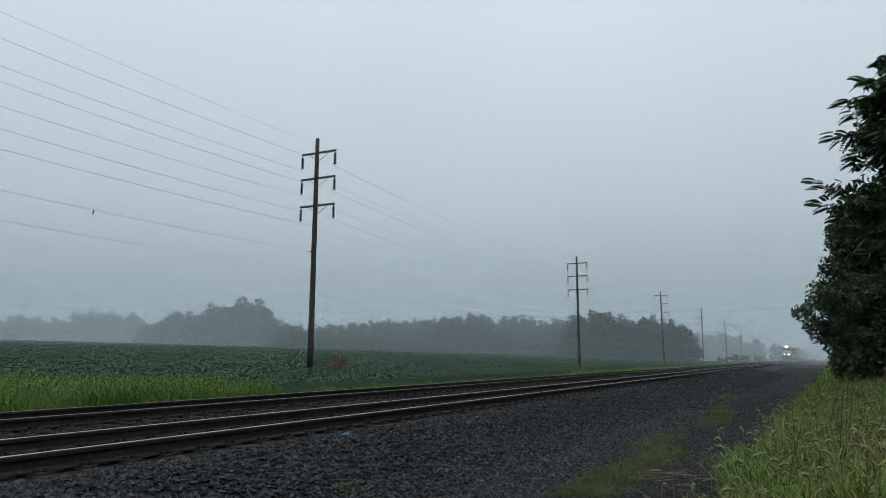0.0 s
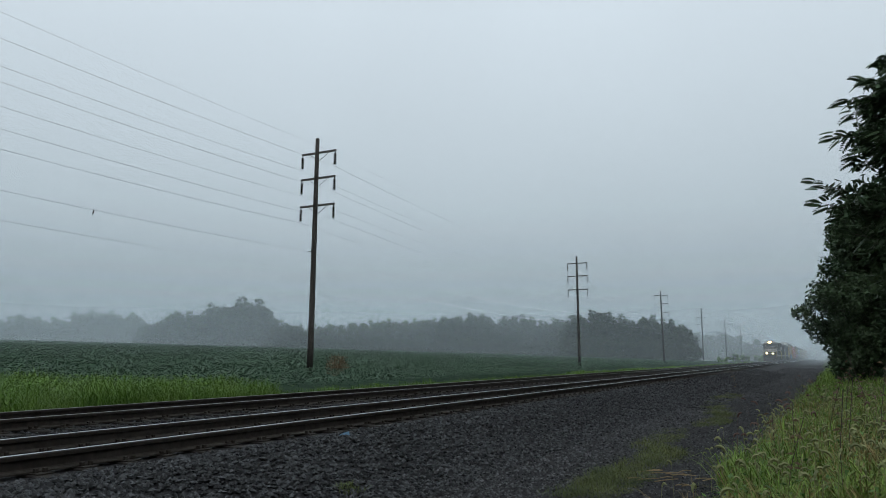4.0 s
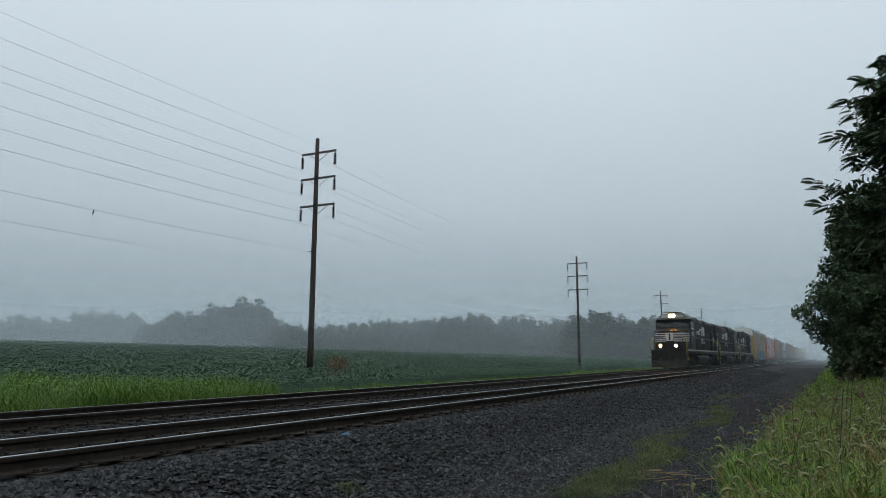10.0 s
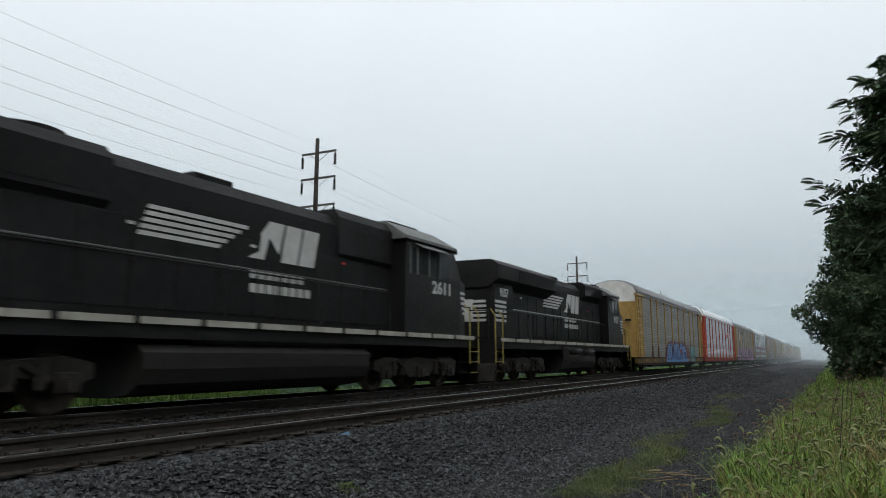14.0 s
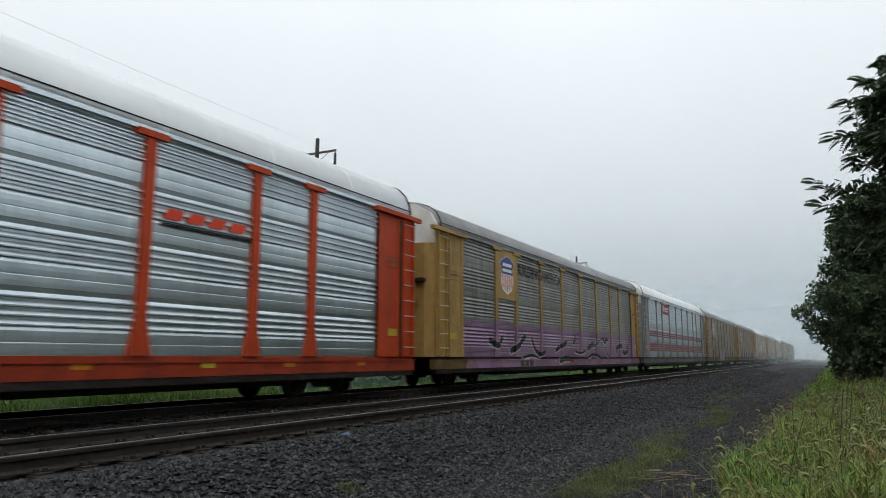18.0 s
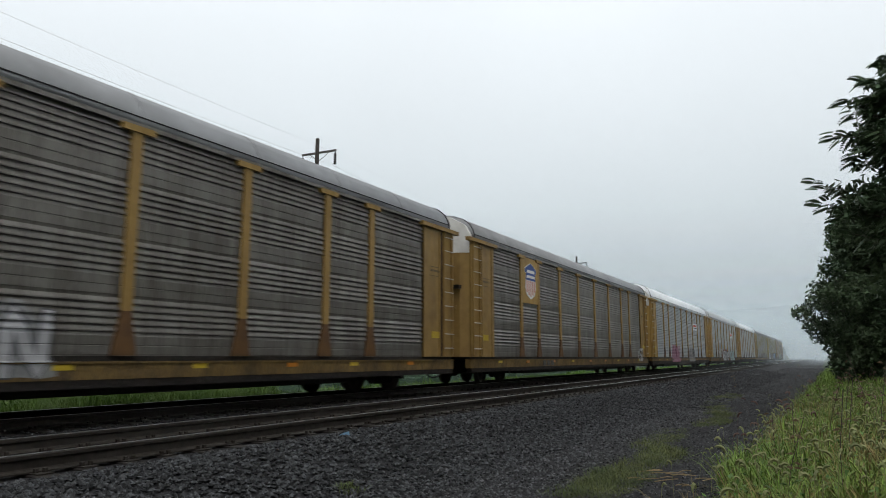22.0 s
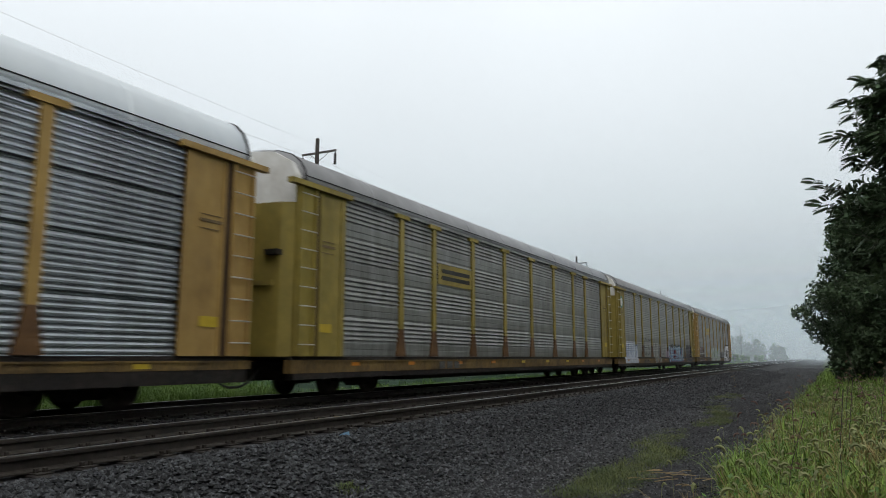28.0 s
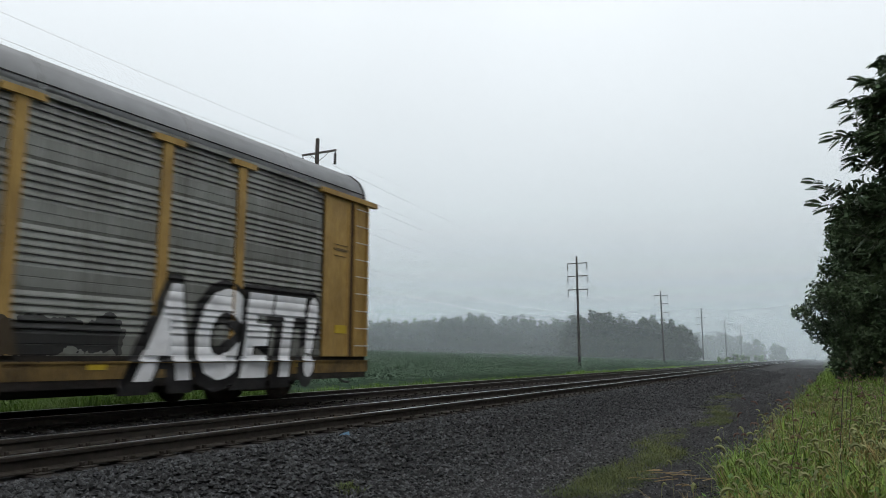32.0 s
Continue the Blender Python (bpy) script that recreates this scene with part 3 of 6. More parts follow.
feather_tree(3, [(2, 3.2), (5, 3.6), (5.8, 3.7), (7, 3.1), (8.4, 3.0), (9.4, 2.2), (10.6, 0.9)], 10.6, 3.6,
             [(-4.0, -0.6, 6.1), (-3.9, -0.3, 5.6), (-3.4, -0.4, 5.35), (-3.1, 0.2, 6.9), (-3.45, -0.2, 7.6), (-3.0, -0.5, 8.1), (-3.15, 0, 8.6), (-2.6, -0.2, 9.1), (-2.15, 0.1, 9.6), (-1.4, -0.4, 10.1)], 190, pose(4.15, 23, -0.3))
bushy_tree(5, [(0, 3.1), (1.6, 3.4), (2.6, 4.0), (3.3, 4.4), (4.2, 4.4), (5.0, 3.6), (5.8, 3.1), (6.7, 3.3), (8.1, 3.0), (9.0, 1.2)], 8.5, 0.6, 95000, 0.10, pose(3.2, 40, -0.3), "dense dark green tree bulging over the gravel lane")
bushy_tree(6, [(0, 2.4), (2, 2.7), (3.6, 2.9), (5.2, 2.6), (6.4, 1.6)], 6.2, 0.3, 42000, 0.085, pose(4.95, 29.5, -0.3), "dense dark green hedgerow tree beside the gravel lane, seen or added unseen")
# The last one stands out of view, as pattern for the added row.
for sd, x, y, h, s in ((41, 4.7, 66, 9.0, 4.4), (42, 6.4, 55, 8.5, 4.5), (43, 4.9, 86, 8.8, 4.4), (44, 5.1, 108, 9.0, 4.6), (45, 5.3, 132, 9, 4.6), (46, 8.0, 34, 8.0, 4.2), (48, 12.0, 12, 9.5, 4.4)):
    last = tree(sd, h, s, 9000, 0.2, leaf_mat, 60, 0.0, label="dense dark green hedgerow tree beside the gravel lane, seen or added unseen", at=pose(x, y, -0.2), group="hedgerow trees")

# unseen trees added beside and behind the eye, mirrored dark in the car sides
for i in range(34):
    y = 268 - 9.2 * i
    c = copy_thing(last, pose((14.5 if y < 20 else 12.5) + 1.2 * math.sin(i * 2.1), y, -0.2, 0, 0, 67 * i))
    c.scale = (1.15, 1.15, 0.72 if y < 15 else 1.0)


def blades(name, spots, height, width, mat, parent, seed, lean=0.5, droop=0.5):
    """Grass blades as arching strips at the given (x, y) spots, joined."""
    rnd = np.random.RandomState(seed)
    spots = np.asarray(spots)
    n = len(spots)
    a = rnd.rand(n) * 6.283
    clump = np.array([0.75 + 0.5 * noise.noise((x * 1.3, y * 0.9, seed)) + 0.45 * noise.noise((x * 0.45, y * 0.4, seed + 9)) for x, y in spots])
    h = height * (0.35 + 0.8 * rnd.rand(n)) * clump
    z = np.array([ground_z(x, y) for x, y in spots]) - 0.02
    d = np.stack([np.cos(a), np.sin(a), np.zeros(n)], 1)
    sd = np.stack([-np.sin(a), np.cos(a), np.zeros(n)], 1) * (width * (0.5 + 0.9 * rnd.rand(n)))[:, None]
    p0 = np.stack([spots[:, 0], spots[:, 1], z], 1)
    ln = (lean * rnd.rand(n) * h)[:, None]
    dr = (droop * rnd.rand(n))[:, None] * h[:, None]
    up = np.array([[0, 0, 1.0]])
    hh = h[:, None]
    p1 = p0 + up * hh * 0.45 + d * ln * 0.3
    p2 = p0 + up * (hh * 0.85 - dr * 0.2) + d * ln * 0.9
    p3 = p0 + up * (hh - dr * 0.9) + d * (ln * 1.3 + dr * 0.7)
    v = np.stack([p0 - sd * 0.7, p0 + sd * 0.7, p1 + sd, p1 - sd, p2 + sd * 0.75, p2 - sd * 0.75, p3], 1).reshape(-1, 3)
    f = []
    for i in range(n):
        q = 7 * i
        f += [(q, q + 1, q + 2, q + 3), (q + 3, q + 2, q + 4, q + 5), (q + 5, q + 4, q + 6)]
    ob = new(name, mesh_of(name, v.tolist(), f, mat))
    ob.parent = parent
    return ob


def seed_heads(name, spots, height, size, mat, parent, seed):
    """Nodding foxtail heads: a thin stem with a curved bristly head."""
    rnd = np.random.RandomState(seed)
    verts, faces = [], []
    for x, y in spots:
        a = rnd.rand() * 6.283
        d = np.array((math.cos(a), math.sin(a), 0))
        sd = np.array((-math.sin(a), math.cos(a), 0))
        h = height * (0.7 + 0.5 * rnd.rand())
        p = np.array((x, y, ground_z(x, y)))
        top = p + np.array((0, 0, h)) + d * h * 0.25 * rnd.rand()
        w = 0.0022
        b = len(verts)
        verts += [tuple(p - sd * w), tuple(p + sd * w), tuple(top + sd * w), tuple(top - sd * w)]
        faces.append((b, b + 1, b + 2, b + 3))
        s = size * (0.7 + 0.6 * rnd.rand())
        bend = 0.6 + 0.9 * rnd.rand()
        rings = []
        q, ang = top.copy(), 1.25
        for i in range(6):
            r = s * 0.11 * (0.55, 1.0, 1.1, 1.0, 0.8, 0.3)[i]
            t = d * math.cos(ang) + np.array((0, 0, 1)) * math.sin(ang)
            nn = np.cross(t, sd)
            b = len(verts)
            verts += [tuple(q + sd * r), tuple(q + nn * r), tuple(q - sd * r), tuple(q - nn * r)]
            rings.append(b)
            q = q + t * s * 0.2
            ang -= bend * 0.55
        for u, v in zip(rings, rings[1:]):
            faces += [(u + k, u + (k + 1) % 4, v + (k + 1) % 4, v + k) for k in range(4)]
    ob = new(name, mesh_of(name, verts, faces, mat))
    ob.parent = parent
    return ob


def leafy(name, spots, height, size, mat, parent, seed):
    """Broad weed leaves among the grass."""
    rnd = np.random.RandomState(seed)
    verts, faces = [], []
    for x, y in spots:
        z = ground_z(x, y) + height * rnd.rand()
        a, q, tz = rnd.rand() * 6.283, size * (0.6 + 0.8 * rnd.rand()), rnd.uniform(-0.7, 0.5)
        ca, sa = math.cos(a) * q, math.sin(a) * q
        b = len(verts)
        verts += [(x, y, z), (x + ca * 0.5 - sa * 0.3, y + sa * 0.5 + ca * 0.3, z + 0.2 * q), (x + ca, y + sa, z + tz * q), (x + ca * 0.5 + sa * 0.3, y + sa * 0.5 - ca * 0.3, z + 0.2 * q)]
        faces.append((b, b + 1, b + 2, b + 3))
    ob = new(name, mesh_of(name, verts, faces, mat))
    ob.parent = parent
    return ob


def scatter(rnd, n, x0, x1, y0, y1, power=1.5, keep=None):
    got = []
    while len(got) < n:
        x, y = rnd.uniform(x0, x1), y0 + (y1 - y0) * rnd.rand() ** power
        if keep is None or keep(x, y):
            got.append((x, y))
    return got
rg = np.random.RandomState(8)
bank = thing("bank_grass", "tall green and yellowing roadside grass with drooping seed heads", "grass", kind="stuff")


def bank_edge(x, y):
    return x > -1.15 + 0.5 * noise.noise((0, y * 0.35, 3)) + 0.012 * y


leaf_green = material("fresh_weed_leaf", (0.05, 0.13, 0.025), (0.09, 0.18, 0.04), 1.5, 0.55, bump=0, island=0.5, spec=0.15)
dry_mat = material("yellowed_grass", (0.19, 0.155, 0.06), (0.30, 0.23, 0.10), 1.5, 0.7, bump=0, island=0.5, spec=0.1)
blades("grass_blades", scatter(rg, 38000, -1.4, 4.2, 6.0, 26, 1.7, bank_edge), 0.5, 0.0065, grass_mat, bank, 1, 0.8, 0.7)
blades("yellow_grass_blades", scatter(rg, 15000, -1.4, 4.2, 6.0, 26, 1.7, bank_edge), 0.58, 0.004, dry_mat, bank, 12, 0.8, 0.7)
blades("distant_grass_blades", scatter(rg, 26000, -1.2, 5.0, 22, 130, 1.5, bank_edge), 0.55, 0.012, grass_mat, bank, 2, 0.7, 0.6)
seed_heads("seed_heads", scatter(rg, 850, -1.5, 4.2, 6.2, 24, 1.5, bank_edge), 0.6, 0.11, straw_mat, bank, 31)
red_seed = material("reddish_seed_head", (0.11, 0.06, 0.05), (0.2, 0.13, 0.11), 3, 0.8, bump=0, island=0.5)
seed_heads("red_seed_heads", scatter(rg, 130, -1.5, 2.6, 9.5, 30, 1.2, bank_edge), 0.78, 0.11, red_seed, bank, 35)
seed_heads("edge_seed_heads", scatter(rg, 70, -1.6, 0.2, 7, 22, 1.2), 0.5, 0.09, straw_mat, bank, 36)
blades("dry_stalks", scatter(rg, 420, -1.2, 4.0, 7.0, 24, 1.3, bank_edge), 0.8, 0.003, dead_mat, bank, 51, 0.5, 0.2)
leafy("weed_leaves", scatter(rg, 5000, -1.3, 4.2, 6.2, 30, 1.4, bank_edge), 0.42, 0.07, leaf_green, bank, 32)
verge = thing("verge_grass", "bright green grass verge between track and crop", "grass", kind="stuff")
blades("verge_blades", scatter(rg, 26000, -17.9, -14.5, 6, 60, 1.6), 0.36, 0.007, verge_mat, verge, 3)
blades("far_verge_blades", scatter(rg, 8000, -18.3, -14.6, 55, 220, 1.6), 0.4, 0.03, verge_mat, verge, 4)


def tall_patch(x, y):
    return y < 18.5 + 0.9 * (x + 19) + 1.3 * noise.noise((x * 0.5, y * 0.5, 1)) and noise.noise((x * 0.4, y * 0.4, 7)) > -0.25


blades("tall_verge_blades", scatter(rg, 42000, -24, -16.2, 6, 19, 1.0, tall_patch), 0.95, 0.006, verge_mat, verge, 5, 0.9, 0.9)
leafy("verge_weed_leaves", scatter(rg, 9000, -24, -16.6, 6, 19, 1.0, tall_patch), 0.75, 0.09, verge_mat, verge, 61)
weeds = thing("lane_weeds", "low dull green weeds in the gravel lane", "weed", kind="stuff")


def weed_strip(x, y):
    mid = -2.72 + 0.25 * math.sin(y * 0.7) - 0.02 * max(0, y - 13)
    band = 1 - abs(x - mid) / 0.55 if 8.2 < y < 26 else -1
    if band > 0 and band + 0.9 * noise.noise((x * 1.1, y * 0.55, 2)) + 0.35 * noise.noise((x * 5, y * 4, 2)) - (0.25 if y > 14 else 0.1) > 0.55 * rg.rand() + 0.1:
        return True
    wob = 0.55 * noise.noise((x * 1.6, y * 0.9, 2))
    return any(((x - a) / w) ** 2 + ((y - b) / h) ** 2 < 1.1 + wob - 1.1 * rg.rand() for a, b, w, h in
               ((-2.5, 12.2, 0.3, 0.9), (-3.6, 30, 0.5, 4.5), (-5.0, 7.0, 0.12, 0.2)))


blades("weed_blades", scatter(rg, 17000, -4.2, -1.6, 7, 42, 1.4, weed_strip), 0.13, 0.0035, weed_mat, weeds, 6, 1.2, 0.8)


def crop_rows():
    """Soybean leaves: small tilted leaflets over the field, larger and sparser with distance."""
    rnd = np.random.RandomState(21)
    verts, faces = [], []
    for x0, x1, y0, y1, n, s in ((-32, -17.9, 8, 60, 60000, 0.045), (-60, -30, 8, 100, 80000, 0.055), (-110, -20, 40, 170, 80000, 0.08), (-190, -60, 20, 170, 40000, 0.12)):
        for _ in range(n):
            x, y = rnd.uniform(x0, x1), rnd.uniform(y0, y1)
            if y < -x * 0.5 or math.hypot(x, y) > 185:
                continue
            if x > -24 and tall_patch(x, y) and y < 15:
                continue
            z = ground_z(x, y) + 0.22 + 0.26 * rnd.rand() ** 0.6
            a, q = rnd.rand() * 6.283, s * (0.7 + 0.7 * rnd.rand())
            ca, sa = math.cos(a) * q, math.sin(a) * q
            tz = rnd.uniform(-0.6, 0.6) * q
            b = len(verts)
            verts += [(x - ca, y - sa, z - tz), (x + sa * 0.6, y - ca * 0.6, z + 0.2 * q), (x + ca, y + sa, z + tz), (x - sa * 0.6, y + ca * 0.6, z - 0.2 * q)]
            faces.append((b, b + 1, b + 2, b + 3))
    ob = new("soybean_crop", mesh_of("soybean_crop", verts, faces, crop_mat))
    return tagged(ob, "low dark green soybean crop covering the rising field", "crop", kind="stuff")


crop_rows()


# ---- small things on the ground ----
def stick(name, rows, r, mat, label, category):
    ob = part(name, rods(rows, r, 5), mat)
    return tagged(ob, label, category)


rs_ = random.Random(14)
pale_straw = material("pale_dry_straw", (0.18, 0.13, 0.07), (0.28, 0.21, 0.115), 5, 0.8, bump=0)
for i in range(17):
    x, y = rs_.uniform(-2.6, -1.5), rs_.uniform(9.4, 10.9)
    a, ln = rs_.uniform(-0.6, 0.6) + 0.2, rs_.uniform(0.15, 0.42)
    z = ground_z(x, y)
    stick("dry_stalk", [((x, y, z + 0.02), (x + ln * 0.5 * math.cos(a), y + ln * 0.5 * math.sin(a), z + 0.04)), ((x + ln * 0.5 * math.cos(a), y + ln * 0.5 * math.sin(a), z + 0.04), (x + ln * math.cos(a + 0.3), y + ln * math.sin(a + 0.3), z + 0.025))],
          0.0055, pale_straw, "dry straw-coloured stalk lying on the gravel", "stalk")
for i, (x, y, h) in enumerate(((-2.45, 25.0, 1.45), (-0.35, 9.6, 1.05), (0.15, 9.2, 1.2), (-0.62, 10.6, 0.85), (-0.45, 7.9, 0.95), (0.05, 7.6, 1.1), (0.32, 8.4, 1.25), (0.5, 10.4, 1.4), (-0.1, 11.8, 1.2), (0.75, 12.5, 1.5), (0.2, 14.0, 1.45))):
    z = ground_z(x, y)
    st = thing("weed_stalk", "tall dark dry weed stalk with shrivelled leaves", "weed", "dry weed stalks", at=pose(x, y, z, rs_.uniform(-14, 14), rs_.uniform(-24, 14), 0))
    part("stem", rods([((0, 0, 0), (0.03, 0.02, h * 0.5)), ((0.03, 0.02, h * 0.5), (0.12, 0.0, h))], 0.0038, 5), bark_mat, st)
    for k in range(7):
        a, q = rs_.uniform(0, 6.28), h * rs_.uniform(0.4, 1.0)
        part("leaf", extrude_x([(0, 0), (0.035, 0.012), (0.08, -0.01), (0.035, -0.014)], -0.002, 0.002), dead_mat, st, at=pose(0.02 + 0.06 * q / h, 0, q, 0, 0, math.degrees(a)))
litter = part("litter", loft([[(-6.5, 8.9, -0.19), (-6.46, 8.98, -0.16), (-6.4, 8.95, -0.19)], [(-6.46, 9.02, -0.19), (-6.42, 9.06, -0.14), (-6.36, 9.0, -0.19)]]), material("pale_blue_plastic", (0.03, 0.09, 0.16), (0.05, 0.13, 0.2), 9, 0.4, bump=0))
tagged(litter, "scrap of pale blue plastic on the ballast", "litter")
tuft = thing("ballast_weed", "small green weed growing in the ballast", "weed")
blades("weed_leaf", [(-4.74 + rs_.uniform(-0.12, 0.12), 6.72 + rs_.uniform(-0.14, 0.14)) for _ in range(160)], 0.2, 0.004, weed_mat, tuft, 44, 0.9, 0.5)
# brown bush at the foot of the first pole
bush = thing("dead_bush", "dry brown bush beside the pole's foot", "bush", at=pose(-26.0, 35.2, ground_z(-26, 35.2)))
tw = []
for i in range(90):
    a, q, h = rs_.uniform(0, 6.28), rs_.uniform(0.1, 0.75), rs_.uniform(0.5, 1.35)
    tw.append(((0.15 * math.cos(a), 0.15 * math.sin(a), 0), (q * math.cos(a), q * math.sin(a), h)))
part("twigs", rods(tw, 0.012, 4), dead_mat, bush)
v_, f_ = leaf_cloud(np.random.RandomState(5), [(0, 0, 0.7, 0.6), (0.3, 0.2, 0.5, 0.45), (-0.3, 0, 0.5, 0.45)], 260, 0.07)
part("leaves", mesh_of("leaves", v_, f_, dead_mat), None, bush)
# a small dark bird perched on the lower wire
bird = thing("bird", "small dark bird perched on the wire", "bird", at=pose(LINE_X - 0.3, 19.4, 7.06, 0, 0, 40))
bird.scale = (0.55, 0.55, 0.55)
part("body", loft([[(0.02 * math.cos(a), 0.02 * math.sin(a), -0.02) for a in [k * 1.047 for k in range(6)]], [(0.06 * math.cos(a), 0.075 * math.sin(a), 0.08) for a in [k * 1.047 for k in range(6)]], [(0.05 * math.cos(a), 0.06 * math.sin(a), 0.17) for a in [k * 1.047 for k in range(6)]], [(0.02 * math.cos(a), 0.02 * math.sin(a), 0.22) for a in [k * 1.047 for k in range(6)]]]), insul_mat, bird, smooth=True)
part("head", loft([[(0.03 * math.cos(a), 0.03 * math.sin(a) + 0.03, 0.2) for a in [k * 1.047 for k in range(6)]], [(0.04 * math.cos(a), 0.045 * math.sin(a) + 0.04, 0.25) for a in [k * 1.047 for k in range(6)]], [(0.015 * math.cos(a), 0.02 * math.sin(a) + 0.05, 0.29) for a in [k * 1.047 for k in range(6)]]]), insul_mat, bird, smooth=True)
part("tail", boxes((-0.02, 0.02, -0.12, -0.05, -0.12, 0.06)), insul_mat, bird)
# pale shrubs where the verge meets the fog
for px, d, h in ((1300, 205, 2.6), (1318, 230, 2.2), (1278, 190, 1.6), (1345, 260, 2.4)):
    az = azimuth(px)
    x, y = d * math.sin(az), d * math.cos(az)
    tree(px, h, h * 0.9, 700, 0.2, verge_mat, 12, 0.0, "shrub", "pale green shrub on the far verge", pose(x, y, ground_z(x, y) - 0.1), "verge shrubs")
# ---- the train: auto rack cars ----
TRAIN = []  # (thing, distance ahead of the tail, turned)
steel_dark = material("grimy_black_steel", (0.008, 0.0075, 0.0075), (0.022, 0.019, 0.017), 7, 0.8, 0.1, bump=0.4, dirt=(0.035, 0.027, 0.02), dirt_scale=1.6)
wheel_mat = material("brown_wheel_steel", (0.025, 0.02, 0.017), (0.06, 0.045, 0.035), 8, 0.6, 0.4, bump=0.2)
hose_mat = material("black_hose", (0.012, 0.012, 0.013), (0.02, 0.02, 0.02), 8, 0.6, bump=0)
black_paint = material("black_spray_paint", (0.01, 0.01, 0.011), (0.02, 0.02, 0.021), 8, 0.6, bump=0)
white_paint = material("white_spray_paint", (0.62, 0.63, 0.66), (0.75, 0.76, 0.78), 3, 0.6, bump=0, dirt=(0.35, 0.34, 0.34), dirt_scale=2)
white_mat = material("dusty_white_enamel", (0.6, 0.6, 0.58), (0.74, 0.74, 0.72), 5, 0.5, bump=0.05, dirt=(0.3, 0.28, 0.25), dirt_scale=1.5)
yellow_mark = material("yellow_marking", (0.36, 0.25, 0.02), (0.46, 0.33, 0.03), 5, 0.5, bump=0.05)
orange_mark = material("orange_reflector", (0.36, 0.12, 0.012), (0.45, 0.16, 0.018), 5, 0.4, bump=0)
blue_mark = material("blue_emblem_enamel", (0.02, 0.06, 0.22), (0.03, 0.08, 0.28), 5, 0.5, bump=0)
pink_mark = material("faded_red_stripe", (0.5, 0.2, 0.16), (0.58, 0.27, 0.22), 5, 0.6, bump=0)
red_mark = material("red_enamel_mark", (0.15, 0.012, 0.024), (0.20, 0.018, 0.032), 5, 0.5, bump=0, dirt=(0.2, 0.05, 0.05))
red_bar = material("bright_red_mark", (0.6, 0.05, 0.02), (0.68, 0.07, 0.03), 5, 0.5, bump=0)
slate_mark = material("grimy_stencil_patch", (0.03, 0.03, 0.03), (0.10, 0.10, 0.095), 14, 0.7, bump=0)
Z_LOW, Z_TOP = 0.98, 5.04


def rib_profile(style):
    pts = [(1.500, Z_LOW)]
    if style == "fine":
        z = Z_LOW + 0.03
        while z < Z_TOP - 0.1:
            for q in range(8):
                pts += [(1.488, z), (1.526, z + 0.015), (1.526, z + 0.05), (1.488, z + 0.108)]
                z += 0.118
            pts += [(1.500, z), (1.43, z + 0.004), (1.43, z + 0.042), (1.500, z + 0.046)]
            z += 0.05
        pts = [p_ for p_ in pts if p_[1] < Z_TOP - 0.02]
    elif style == "crisp":
        for s in range(4):
            z = Z_LOW + s * 1.015
            pts += [(1.500, z + 0.02), (1.505, z + 0.03), (1.507, z + 0.11), (1.506, z + 0.19), (1.503, z + 0.205), (1.506, z + 0.22), (1.507, z + 0.30), (1.505, z + 0.38), (1.500, z + 0.40)]
            for q in range(4):
                k = z + 0.44 + q * 0.142
                pts += [(1.490, k), (1.534, k + 0.012), (1.534, k + 0.034), (1.490, k + 0.098)]
    else:
        for s in range(4):
            z = Z_LOW + s * 1.015
            pts += [(1.500, z + 0.02), (1.508, z + 0.03), (1.508, z + 0.17), (1.500, z + 0.178), (1.500, z + 0.184), (1.508, z + 0.192), (1.508, z + 0.34), (1.500, z + 0.36)]
            for q in range(5):
                k = z + 0.40 + q * 0.122
                pts += [(1.492, k), (1.528, k + 0.012), (1.528, k + 0.034), (1.492, k + 0.102)]
    pts.append((1.500, Z_TOP))
    return pts


def depth_at(style, z):
    pts = PROFILES[style]
    for (xa, za), (xb, zb) in zip(pts, pts[1:]):
        if za <= z <= zb and zb > za:
            return xa + (xb - xa) * (z - za) / (zb - za)
    return 1.505


PROFILES = {s: rib_profile(s) for s in ("group", "fine", "crisp")}
POSTS = (-8.95, -7.0, -4.2, -1.4, 1.4, 4.2, 7.0, 8.95)
EDGES = (-11.75,) + POSTS + (11.75,)
ROOF = [(1.57, 5.10), (1.57, 5.22), (1.53, 5.36), (1.40, 5.58), (1.15, 5.78), (0.75, 5.92), (0.3, 5.99), (0, 6.0)]
ROOF = ROOF + [(-x, z) for x, z in ROOF[-2::-1]]


def to_mesh(name, bm, mat, smooth=False):
    bmesh.ops.recalc_face_normals(bm, faces=bm.faces)
    me = bpy.data.meshes.new(name)
    bm.to_mesh(me)
    bm.free()
    me.materials.append(mat)
    if smooth:
        me.polygons.foreach_set("use_smooth", [True] * len(me.polygons))
    return me


TURN = pose(0, 0, 0, 0, 0, 180)


def wheel_mesh(r):
    rings = []
    for x, q in ((-0.07, r * 0.25), (-0.07, r + 0.025), (-0.04, r + 0.025), (-0.035, r), (0.07, r - 0.01), (0.07, r * 0.86), (0.03, r * 0.8), (0.02, r * 0.4), (0.09, r * 0.3), (0.09, r * 0.1)):
        rings.append([(x, q * math.cos(a), q * math.sin(a)) for a in [math.pi * i / 12 for i in range(24)]])
    return to_mesh("wheel", loft(rings), wheel_mat, True)


WHEEL_SMALL, WHEEL_LARGE = wheel_mesh(0.42), wheel_mesh(0.51)
AXLE = to_mesh("axle", rods([((-0.75, 0, 0), (0.75, 0, 0))], 0.075, 10), wheel_mat)


